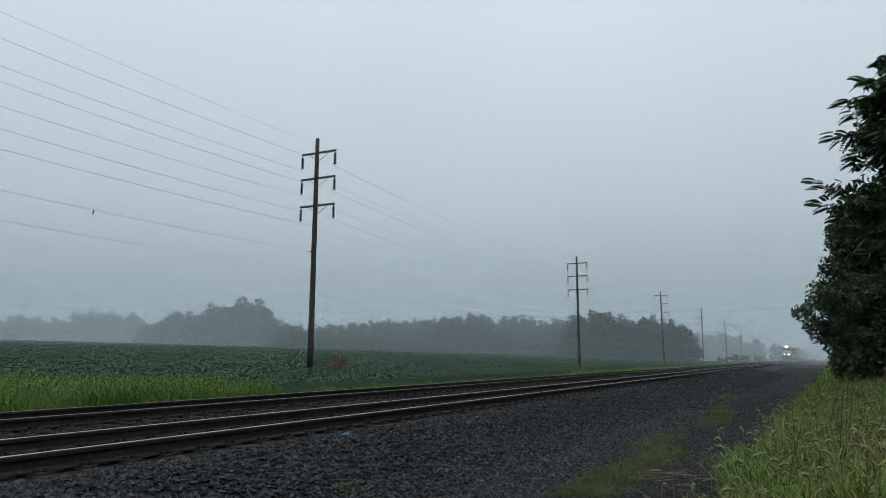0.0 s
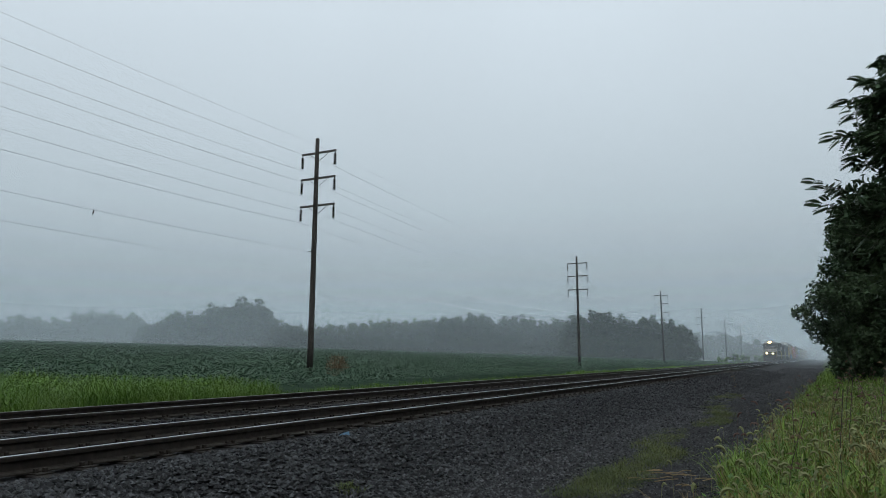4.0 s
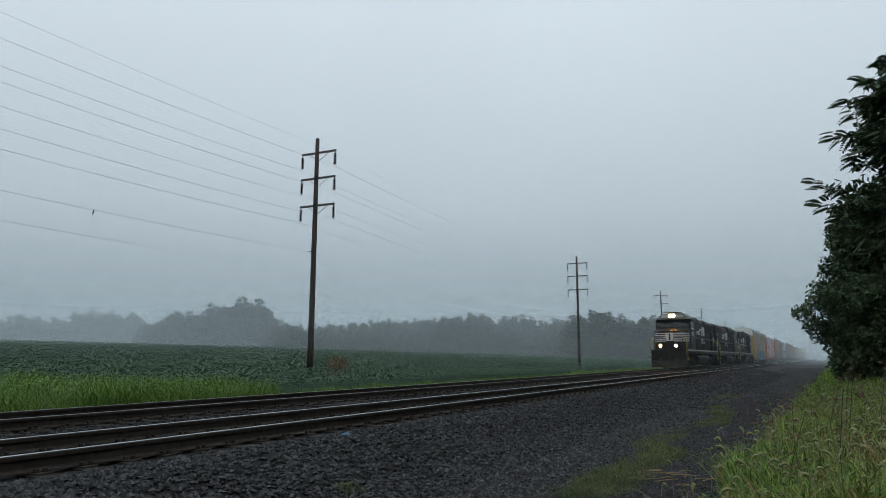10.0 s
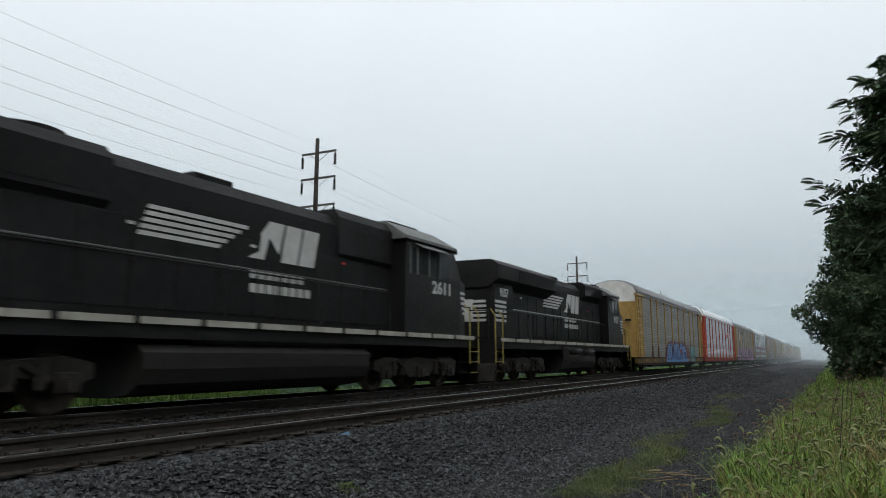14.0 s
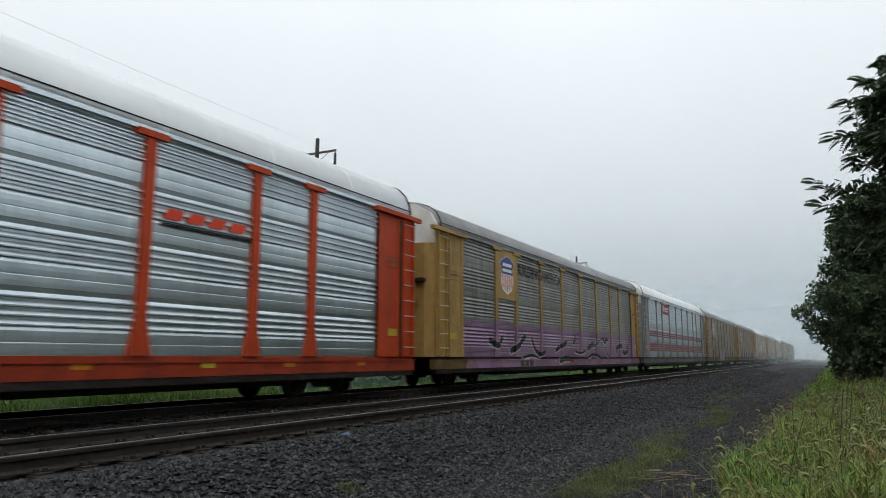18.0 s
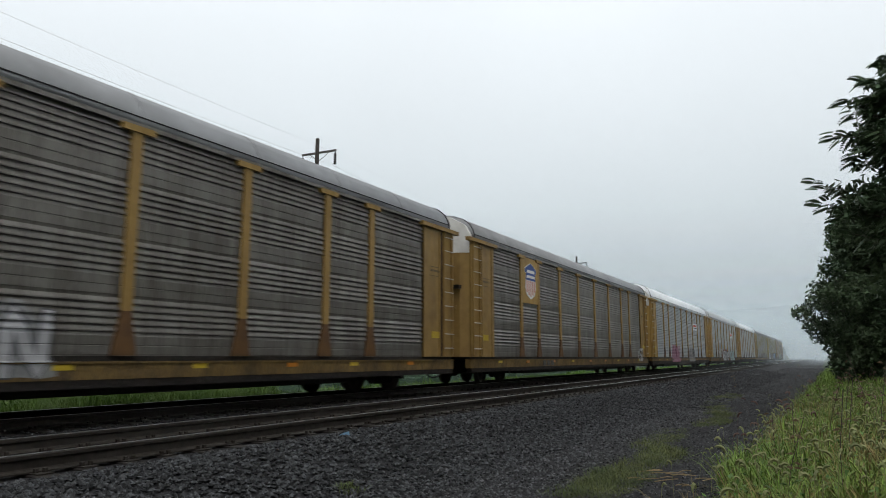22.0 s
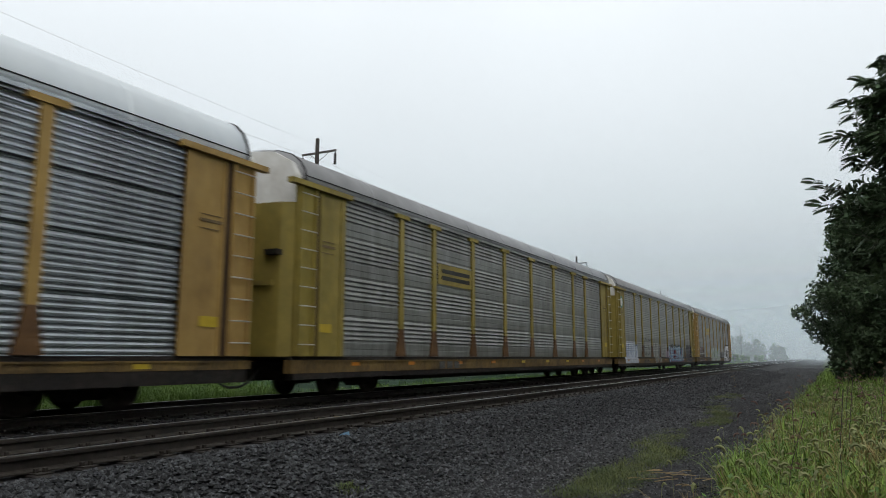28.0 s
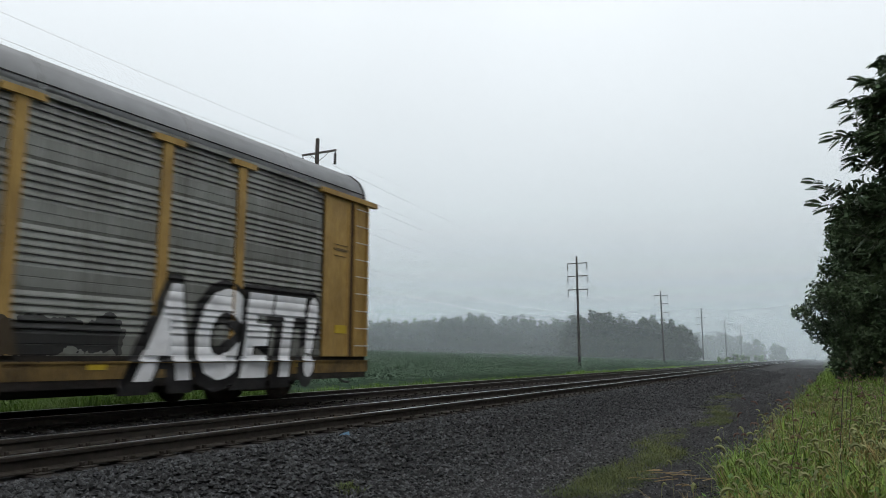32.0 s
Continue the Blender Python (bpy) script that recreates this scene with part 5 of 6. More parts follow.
def swell(car, style, y0, y1, z0, z1, colour, lift, lobes=7, seed=1):
    """A solid sprayed field with a billowing upper edge."""
    rnd = random.Random(seed)
    bm = bmesh.new()
    n = lobes * 5
    low, high = [], []
    for i in range(n + 1):
        u = i / n
        bump_ = abs(math.sin(math.pi * u * lobes)) ** 0.6
        end = min(1, 6 * min(u, 1 - u)) ** 0.5
        y = y0 + (y1 - y0) * u
        low.append(bm.verts.new((y, z0 + 0.05 * rnd.random(), 0)))
        high.append(bm.verts.new((y, z0 + 0.1 + (z1 - z0 - 0.1) * end * (0.84 + 0.16 * bump_), 0)))
    for i in range(n):
        bm.faces.new((low[i], low[i + 1], high[i + 1], high[i]))
    return spray(car, style, bm, colour, lift, "graffiti_field")


def scrawl(car, style, y0, y1, z0, z1, n, rows, fill, edge, seed, width=0.2, strokes=2, rim=0.05, shine=None):
    """Unreadable sprayed lettering: a row of thick hooked strokes with an outline, laid on the ribs."""
    rnd = random.Random(seed)
    cells = []
    for r in range(rows):
        for i in range(n):
            cells.append((y0 + (y1 - y0) * i / n, z0 + (z1 - z0) * r / rows, (y1 - y0) / n * 1.06, (z1 - z0) / rows * 0.97, rnd.sample(HOOKS, strokes), rnd.uniform(-0.1, 0.22), rnd.uniform(0.88, 1.0)))
    layers = [(edge, width / 2 + rim, 0.004, 0.0), (fill, width / 2, 0.012, 0.0), (shine, width * 0.11, 0.019, 0.03)]
    for colour, half, lift, shift in layers:
        if colour is None:
            continue
        bm = bmesh.new()
        k = 0
        for cy, cz, w, h, picks, slant, tall in cells:
            for pts in picks:
                run = rounded([(cy + (a + slant * b) * w + shift, cz + b * h * tall + shift) for a, b in pts], 3)
                k += 1
                ribbon(bm, run, half, 0.0009 * (k % 7))
        spray(car, style, bm, colour, lift, "graffiti" if colour is fill else "graffiti_outline", "sprayed unreadable lettering" if colour is fill else "")


def bubbles(car, style, y0, y1, z0, z1, n, fill, edge, seed, rim=0.05):
    """A row of fat rounded letters, each a bulging shape with a pale outline and a slit."""
    rnd = random.Random(seed)
    outer, inner, slit = bmesh.new(), bmesh.new(), bmesh.new()
    w = (y1 - y0) / n
    for i in range(n):
        yc, zc = y0 + (i + 0.5) * w, (z0 + z1) / 2
        for bm, g, lift in ((outer, rim, 0.0006 * (i % 2)), (inner, 0.0, 0.0006 * (i % 2))):
            ring = []
            for q in range(18):
                a = 2 * math.pi * q / 18
                c, d = math.cos(a), math.sin(a)
                ring.append(bm.verts.new((yc + math.copysign(abs(c) ** 0.6, c) * (w * 0.53 + g), max(0.60, zc + math.copysign(abs(d) ** 0.7, d) * ((z1 - z0) / 2 * (0.94 + 0.06 * (i % 2)) + g)), lift)))
            bm.faces.new(ring)
        ribbon(slit, [Vector((yc - 0.12 * w, zc - 0.3 * (z1 - z0))), Vector((yc - 0.05 * w, zc)), Vector((yc + 0.1 * w, zc + 0.05 * (z1 - z0)))], rim * 0.55, 0)
        ribbon(slit, [Vector((yc + 0.15 * w, zc + 0.22 * (z1 - z0))), Vector((yc + 0.2 * w, zc + 0.32 * (z1 - z0)))], rim * 0.6, 0)
    spray(car, style, outer, edge, 0.004, "graffiti_outline")
    spray(car, style, inner, fill, 0.010, "graffiti", "fat rounded sprayed lettering")
    spray(car, style, slit, edge, 0.016, "graffiti_outline")


DK = (0.015, 0.015, 0.018)
BLUE, NAVY, MAROON = (0.10, 0.22, 0.46), (0.018, 0.02, 0.07), (0.14, 0.02, 0.028)
# blue piece with a maroon cloud, dark curls and a red eye, and a teal tag beside it
swell(C[12], "group", -4.6, 5.9, 0.6, 2.25, MAROON, 0.003, 17, 3)
swell(C[12], "group", -4.4, 5.4, 0.6, 2.12, BLUE, 0.008, 5, 5)
scrawl(C[12], "group", -4.2, 5.3, 0.75, 2.08, 9, 1, NAVY, None, 3, 0.10, 2)
scrawl(C[12], "group", -4.0, 5.2, 0.8, 1.95, 8, 1, (0.24, 0.36, 0.58), None, 8, 0.12, 1)
scrawl(C[12], "group", 4.0, 6.3, 0.8, 2.1, 4, 1, (0.30, 0.10, 0.06), NAVY, 9, 0.14, 1, 0.05)
scrawl(C[12], "group", 1.95, 2.85, 1.1, 1.6, 1, 1, (0.22, 0.03, 0.03), NAVY, 2, 0.3, 1, 0.08)
bubbles(C[12], "group", 6.55, 9.1, 1.02, 2.02, 4, (0.13, 0.30, 0.29), (0.015, 0.03, 0.035), 4, 0.035)
bubbles(C[12], "group", 6.6, 9.0, 0.60, 1.0, 4, (0.12, 0.27, 0.26), (0.015, 0.03, 0.035), 6, 0.03)
# black swooshes edged in white on the purple lower half
PALE = (0.44, 0.42, 0.45)
for k_, (pts_, half_) in enumerate((([(-2.4, 1.3), (-1.6, 1.5), (-0.9, 1.66)], 0.11), ([(-2.0, 0.8), (-1.3, 0.92), (-0.6, 0.9)], 0.13), ([(0.1, 1.62), (0.35, 1.75), (0.42, 2.0)], 0.09), ([(0.4, 1.25), (1.2, 1.18), (2.0, 1.28)], 0.05),
                                    ([(2.5, 1.42), (3.0, 1.55), (3.5, 1.72)], 0.14), ([(3.4, 1.5), (4.2, 1.7), (5.0, 1.95), (5.6, 2.0)], 0.05), ([(5.3, 1.95), (5.75, 1.75), (5.9, 1.95), (6.3, 1.9)], 0.10), ([(2.6, 0.98), (3.3, 1.12), (4.0, 1.08), (4.5, 0.98)], 0.07),
                                    ([(5.6, 1.5), (6.0, 1.2), (6.4, 1.0)], 0.05), ([(8.1, 1.3), (8.2, 1.5), (8.9, 1.62), (9.4, 1.62)], 0.13), ([(9.6, 1.3), (10.1, 1.2), (10.7, 1.35), (10.6, 1.6)], 0.12), ([(10.2, 1.7), (10.25, 2.1)], 0.05),
                                    ([(-9.6, 1.6), (-8.9, 1.4), (-8.4, 1.7)], 0.11), ([(-7.6, 1.2), (-6.8, 1.45), (-6.1, 1.8)], 0.12), ([(-5.4, 1.75), (-5.0, 1.3), (-4.4, 1.1), (-3.8, 1.25)], 0.09), ([(-6.4, 0.95), (-5.4, 1.05), (-4.6, 0.95)], 0.06))):
    for colour_, grow_, lift_, off_ in ((PALE, 0.035, 0.006, -0.03), ((0.02, 0.018, 0.022), 0.0, 0.012, 0.0)):
        bm_ = bmesh.new()
        ribbon(bm_, [Vector((a_ + off_, b_ + off_)) for a_, b_ in rounded(pts_, 4)], half_ + grow_, 0.0)
        spray(C[10], "group", bm_, colour_, lift_, "graffiti", "black sprayed swoosh edged in white" if off_ == 0 else "")
scrawl(C[10], "group", -1.3, 0.0, 0.6, 0.84, 2, 1, (0.22, 0.03, 0.03), None, 41, 0.1, 1)
# thin pale tags
scrawl(C[7], "group", 10.9, 12.2, 0.75, 1.6, 3, 1, (0.45, 0.45, 0.46), (0.1, 0.1, 0.1), 27, 0.12, 2, 0.03)
swell(C[8], "group", -3.9, 0.2, 0.62, 1.88, (0.20, 0.20, 0.20), 0.003, 4, 7)
scrawl(C[8], "group", -3.7, 0.1, 0.65, 1.85, 4, 1, (0.36, 0.36, 0.37), (0.07, 0.07, 0.08), 10, 0.2, 1, 0.05)
swell(C[6], "fine", -6.2, -2.9, 0.6, 2.0, (0.30, 0.12, 0.18), 0.003, 5, 9)
scrawl(C[6], "fine", -6.0, -2.6, 0.7, 1.95, 5, 2, (0.40, 0.20, 0.27), None, 11, 0.09, 2)
swell(C[6], "fine", 1.7, 4.9, 0.6, 1.85, (0.27, 0.27, 0.275), 0.003, 5, 10)
scrawl(C[6], "fine", 1.8, 4.8, 0.95, 1.8, 5, 1, DK, None, 12, 0.055, 2)
# red-backed white lettering and a pale blue tag
swell(C[5], "crisp", -3.95, 2.2, 0.6, 1.95, (0.16, 0.03, 0.035), 0.003, 8, 13)
swell(C[5], "crisp", -3.5, 1.7, 0.6, 1.75, (0.19, 0.19, 0.195), 0.007, 6, 17)
scrawl(C[5], "crisp", -3.6, 1.7, 0.62, 1.82, 7, 1, (0.46, 0.47, 0.48), (0.03, 0.03, 0.035), 13, 0.16, 2, 0.045)
swell(C[5], "crisp", 3.0, 8.6, 0.6, 1.55, (0.17, 0.045, 0.045), 0.003, 7, 14)
scrawl(C[5], "crisp", 3.5, 8.2, 0.62, 1.85, 5, 1, (0.33, 0.43, 0.44), (0.05, 0.09, 0.10), 14, 0.36, 2, 0.05)
scrawl(C[3], "group", 2.0, 3.8, 1.3, 1.7, 4, 1, (0.3, 0.3, 0.3), None, 15, 0.05, 1)
# a white slab with faint blue lines, thin black and grey tags, and a blue, white and maroon piece
swell(C[2], "group", -11.95, -8.5, 0.6, 1.95, (0.46, 0.49, 0.55), 0.004, 7, 16)
scrawl(C[2], "group", -11.6, -8.8, 1.0, 1.85, 6, 1, (0.13, 0.19, 0.33), None, 16, 0.05, 2)
scrawl(C[2], "group", -7.6, -4.0, 1.1, 2.35, 4, 1, (0.03, 0.03, 0.032), None, 17, 0.065, 2)
scrawl(C[2], "group", -3.4, 0.0, 0.62, 2.05, 4, 1, (0.16, 0.165, 0.16), (0.42, 0.41, 0.38), 18, 0.26, 1, 0.045)
swell(C[2], "group", 0.6, 1.7, 0.95, 1.5, (0.30, 0.24, 0.29), 0.003, 2, 18)
swell(C[2], "group", 1.5, 8.2, 0.6, 2.02, (0.018, 0.022, 0.04), 0.003, 11, 19)
swell(C[2], "group", 1.75, 7.9, 0.6, 1.82, (0.13, 0.025, 0.035), 0.007, 7, 20)
scrawl(C[2], "group", 1.7, 7.8, 0.66, 1.9, 7, 1, (0.13, 0.29, 0.46), NAVY, 19, 0.2, 3, 0.04, (0.50, 0.56, 0.62))
scrawl(C[2], "group", 1.9, 7.7, 0.6, 1.4, 8, 1, (0.13, 0.025, 0.035), None, 33, 0.08, 1)
swell(C[2], "group", 9.5, 12.3, 0.6, 2.05, (0.016, 0.016, 0.02), 0.003, 6, 21)
bubbles(C[2], "group", 9.6, 12.2, 1.3, 1.98, 6, (0.016, 0.016, 0.018), (0.26, 0.26, 0.27), 21, 0.018)
bubbles(C[2], "group", 9.55, 12.1, 0.62, 1.26, 5, (0.016, 0.016, 0.018), (0.26, 0.26, 0.27), 22, 0.018)
# two rows of dark brown fat letters, and a pale green field
bubbles(C[1], "group", -11.8, -8.9, 1.36, 2.0, 6, (0.07, 0.036, 0.034), (0.44, 0.43, 0.44), 22, 0.04)
bubbles(C[1], "group", -11.85, -8.8, 0.62, 1.32, 4, (0.055, 0.03, 0.028), (0.40, 0.39, 0.40), 23, 0.04)
scrawl(C[1], "group", -6.9, -4.6, 1.0, 1.6, 5, 1, (0.26, 0.26, 0.27), None, 23, 0.07, 2)
swell(C[1], "group", -4.2, 3.2, 0.6, 2.02, (0.27, 0.31, 0.27), 0.003, 8, 24)
swell(C[1], "group", -3.2, 2.9, 0.62, 1.8, (0.30, 0.36, 0.27), 0.007, 6, 25)
scrawl(C[1], "group", -3.6, 3.0, 0.7, 1.95, 6, 1, (0.36, 0.40, 0.42), (0.30, 0.33, 0.22), 24, 0.24, 2, 0.05)
scrawl(C[1], "group", -1.3, -0.4, 0.6, 0.86, 1, 1, (0.16, 0.02, 0.03), None, 26, 0.2, 1)
for k in (10, 8, 7):
    shield_emblem(C[k], -7.97, 4.1)
# plates, emblems and marks of single cars
decal("stripe_mark", (4.5, 6.9, 3.36, 3.42), black_paint, C[11], 1.54)
for i in range(4):
    part("letter_block", extrude_x([(4.55 + i * 0.55, 3.5), (4.95 + i * 0.55, 3.5), (5.05 + i * 0.55, 3.7), (4.65 + i * 0.55, 3.7)], 1.538, 1.545), red_bar, C[11])
plate = decal("emblem", (-7.0 + 0.12, -4.2 - 0.12, 4.2, 4.95), red_mark, C[9], 1.54, "dark red emblem plate")
part("roundel", extrude_x([(-6.3 + 0.24 * math.cos(q * 0.524), 4.62 + 0.24 * math.sin(q * 0.524)) for q in range(12)], 1.553, 1.56), white_mat, plate)
part("bar", boxes((1.553, 1.56, -5.95, -4.5, 4.58, 4.72)), white_mat, plate)
part("bar", boxes((1.553, 1.56, -5.95, -4.7, 4.4, 4.5)), white_mat, plate)
for lo, hi in zip(EDGES, EDGES[1:]):
    for z0 in [1.430 + i * 0.142 for i in range(4)] + [2.445 + i * 0.142 for i in range(3)]:
        band = [(1.499, z0 - 0.008), (1.539, z0 + 0.002), (1.539, z0 + 0.029), (1.499, z0 + 0.088), (1.494, z0 + 0.086), (1.5345, z0 + 0.026), (1.5345, z0 + 0.004)]
        part("painted_rib", extrude_y(band, lo + 0.1, hi - 0.1), red_mark, C[9])
for car, y0, z0 in ((C[6], 4.4, 3.45), (C[5], 4.5, 3.4)):
    pl = decal("emblem", (y0, y0 + 2.4, z0, z0 + 0.62), ROOFS["white"], car, 1.53, "white emblem plate with red lettering blocks")
    for i in range(4):
        part("letter_block", extrude_x([(y0 + 0.2 + i * 0.5, z0 + 0.3), (y0 + 0.6 + i * 0.5, z0 + 0.3), (y0 + 0.68 + i * 0.5, z0 + 0.48), (y0 + 0.28 + i * 0.5, z0 + 0.48)], 1.543, 1.55), red_bar, pl)
    part("bar", boxes((1.543, 1.55, y0 + 0.05, y0 + 2.3, z0 + 0.17, z0 + 0.23)), black_paint, pl)
cn = decal("emblem", (-6.75, -4.25, 3.25, 3.9), PAINTS["lemon"], C[3], 1.535, "yellow plate with dark bars")
for z0 in (3.4, 3.62):
    part("emblem_bar", boxes((1.547, 1.553, -6.5, -4.5, z0, z0 + 0.13)), black_paint, cn)
sg = decal("emblem", (-7.15, -4.75, 3.30, 3.42), yellow_mark, C[1], 1.535, "yellow lettering blocks over a yellow bar")
for i in range(3):
    y0 = -7.1 + i * 0.8
    part("letter_block", extrude_x([(y0, 3.52), (y0 + 0.62, 3.52), (y0 + 0.72, 3.92), (y0 + 0.1, 3.92)], 1.535, 1.545), yellow_mark, sg)
rd = part("roundel", extrude_x([(-12.45 + 0.36 * math.cos(q * 0.2618), 4.25 + 0.36 * math.sin(q * 0.2618)) for q in range(24)], 1.556, 1.565), material("green_emblem", (0.05, 0.16, 0.12), (0.08, 0.2, 0.15), 4, 0.5, bump=0), C[2], "green and white round emblem")
part("roundel_centre", extrude_x([(-12.45 + 0.24 * math.cos(q * 0.2618), 4.25 + 0.24 * math.sin(q * 0.2618)) for q in range(24)], 1.565, 1.572), white_mat, rd)
def squeezed(me, k):
    me.transform(Matrix.Diagonal((k, 1, 1, 1)))
    return me


sprayed(C[1], "group", squeezed(lettering("ACET!", 2.2, 0.34, 0.24, 1.24), 0.67), 8.97, 1.31, black_paint, 0.008, "graffiti_outline", "black outline behind the letters")
sprayed(C[1], "group", squeezed(lettering("ACET!", 2.2, 0.14, 0.24, 1.24), 0.67), 9.05, 1.34, white_paint, 0.018, "graffiti_letters", "bold white slanted graffiti letters")
slogan = material("faded_black_lettering", (0.045, 0.045, 0.047), (0.085, 0.085, 0.083), 6, 0.7, bump=0)
sprayed(C[10], "group", lettering("BUILDING", 0.62, 0.02), -5.55, 4.42, slogan, 0.004, "slogan", "faded black lettering on the ribs")
sprayed(C[10], "group", lettering("AMERICA", 0.62, 0.02), -2.8, 4.42, slogan, 0.004, "slogan", "faded black lettering on the ribs")
# ---- the train: three black diesel locomotives ----
loco_black = material("dusty_black_loco_paint", (0.007, 0.007, 0.0076), (0.012, 0.012, 0.0125), 3, 0.45, bump=0.06, grain=25, dirt=(0.018, 0.017, 0.016), dirt_scale=0.8, streak=0.4, spec=0.18)
hood_black = material("matt_black_hood_paint", (0.006, 0.006, 0.0066), (0.011, 0.011, 0.0117), 4, 0.6, bump=0.06, dirt=(0.014, 0.0135, 0.013), dirt_scale=0.9, spec=0.16)
grille_black = material("black_grille", (0.004, 0.004, 0.004), (0.008, 0.008, 0.008), 4, 0.8, bump=0.3)
roof_grey = material("grey_cab_roof", (0.10, 0.105, 0.10), (0.15, 0.155, 0.15), 3, 0.55, bump=0.08, dirt=(0.06, 0.06, 0.055))
mark_white = material("white_loco_marking", (0.38, 0.38, 0.365), (0.5, 0.5, 0.485), 4, 0.55, bump=0, dirt=(0.35, 0.33, 0.3), dirt_scale=1.4)
sill_white = material("grimy_white_sill_stripe", (0.26, 0.25, 0.215), (0.38, 0.365, 0.32), 3, 0.6, bump=0, dirt=(0.16, 0.14, 0.11), dirt_scale=1.2)
rail_yellow = material("yellow_grab_rail", (0.26, 0.21, 0.05), (0.34, 0.28, 0.07), 4, 0.55, bump=0)
tank_mat = material("sooty_tank_steel", (0.007, 0.0065, 0.006), (0.016, 0.015, 0.014), 3, 0.6, 0.1, bump=0.2, dirt=(0.025, 0.022, 0.02), dirt_scale=0.7)
truck_mat = material("dusty_truck_steel", (0.010, 0.009, 0.008), (0.024, 0.021, 0.018), 5, 0.75, 0.1, bump=0.4, dirt=(0.02, 0.018, 0.016), dirt_scale=2)
cab_glass = material("dark_cab_glass", (0.02, 0.024, 0.027), (0.03, 0.034, 0.038), 2, 0.06, bump=0)
lamp_glow = glowing("lit_headlight", (1.0, 0.47, 0.12), 200.0)
board_mat = material("number_board", (0.30, 0.31, 0.28), (0.38, 0.39, 0.35), 4, 0.5, bump=0)
red_glow = material("red_marker", (0.45, 0.04, 0.03), (0.55, 0.06, 0.04), 4, 0.4, bump=0)

FRAME3 = [(-2.45, 0.62), (-2.45, 0.86), (-2.0, 0.98), (-0.8, 0.9), (0, 1.0), (0.8, 0.9), (2.0, 0.98), (2.45, 0.86), (2.45, 0.62), (2.1, 0.5), (1.5, 0.62), (0.95, 0.66), (0.6, 0.4), (-0.6, 0.4), (-0.95, 0.66), (-1.5, 0.62), (-2.1, 0.5)]


def three_axle_frame():
    bm = extrude_x(FRAME3, 1.0, 1.16)
    for y in (-1.95, 0, 1.95):
        box(bm, 1.12, 1.26, y - 0.22, y + 0.22, 0.36, 0.72, 0.03)
        rod(bm, (1.2, y, 0.52), (1.33, y, 0.52), 0.13, 10)
    for y in (-1.25, 1.25):
        rod(bm, (1.2, y - 0.1, 0.86), (1.2, y + 0.4, 0.6), 0.05, 6)
        rod(bm, (1.18, y - 0.25, 0.45), (1.18, y - 0.25, 0.85), 0.09, 8)
        rod(bm, (1.18, y + 0.25, 0.45), (1.18, y + 0.25, 0.85), 0.09, 8)
    return to_mesh("side_frame", bm, truck_mat)


LOCO_FRAME = three_axle_frame()
LOCO_BOLSTER = to_mesh("bolster", boxes((-1.0, 1.0, -2.2, 2.2, 0.55, 0.95), (-0.9, 0.9, -0.4, 0.4, 0.6, 1.3)), steel_dark)


def text_plate(text, size, x, y, z, parent, mat, facing=1, bold=0.02):
    me = lettering(text, size, bold)
    me.transform(Matrix(((0, 0, facing, x), (facing, 0, 0, y), (0, 1, 0, z), (0, 0, 0, 1))))
    me.materials.clear()
    me.materials.append(mat)
    return part("number", me, None, parent, "white road number")


def slanted(y0, y1, z0, z1, lean, x, mat, parent, name="stripe", s=1):
    pts = [(y0, z0), (y1, z0), (y1 + lean, z1), (y0 + lean, z1)]
    xs = (x, x + 0.006) if s > 0 else (-x - 0.006, -x)
    return part(name, extrude_x(pts, *xs), mat, parent)


def emblem_side(lo, x, yc, zc, s, k=1.0):
    """White speed stripes, a plain slanted emblem and two lines of small lettering blocks on one side; s: which side."""
    d = s  # reading direction along y on this side
    em = part("emblem", boxes((s * x, s * (x + 0.004), yc - 0.02, yc + 0.02, zc, zc + 0.02)), mark_white, lo, "white striped emblem with lettering blocks")
    for i in range(5):
        z = zc + 0.22 - i * 0.125
        a, b = yc - d * (3.25 + 0.05 * i), yc - d * (0.60 + 0.2 * i)
        lean = d * 0.05
        pts = [(a, z), (b, z), (b + lean, z + 0.08), (a + lean, z + 0.08)]
        part("stripe", extrude_x(pts, s * x, s * (x + 0.006)), mark_white, em)

    def block(pts):
        part("letter_shape", extrude_x([(yc + d * a * k, zc + 0.04 + 1.12 * b) for a, b in pts], s * x, s * (x + 0.006)), mark_white, em)
    block([(-0.42, -0.35), (-0.02, -0.35), (0.1, 0.1), (0.36, -0.2), (0.5, 0.42), (0.1, 0.42), (-0.1, 0.15), (-0.14, -0.2)])
    block([(0.56, 0.42), (1.0, 0.42), (0.86, -0.35), (0.42, -0.35)])
    block([(1.06, 0.42), (1.5, 0.42), (1.36, -0.35), (0.92, -0.35)])
    for row, n in ((0.0, 7), (-0.3, 8)):
        for i in range(n):
            a = -0.45 + i * 0.27
            part("lettering_block", boxes(tuple(sorted((s * x, s * (x + 0.006)))) + tuple(sorted((yc + d * a, yc + d * (a + 0.21)))) + (zc - 0.78 + row, zc - 0.59 + row)), mark_white, em)
    return em


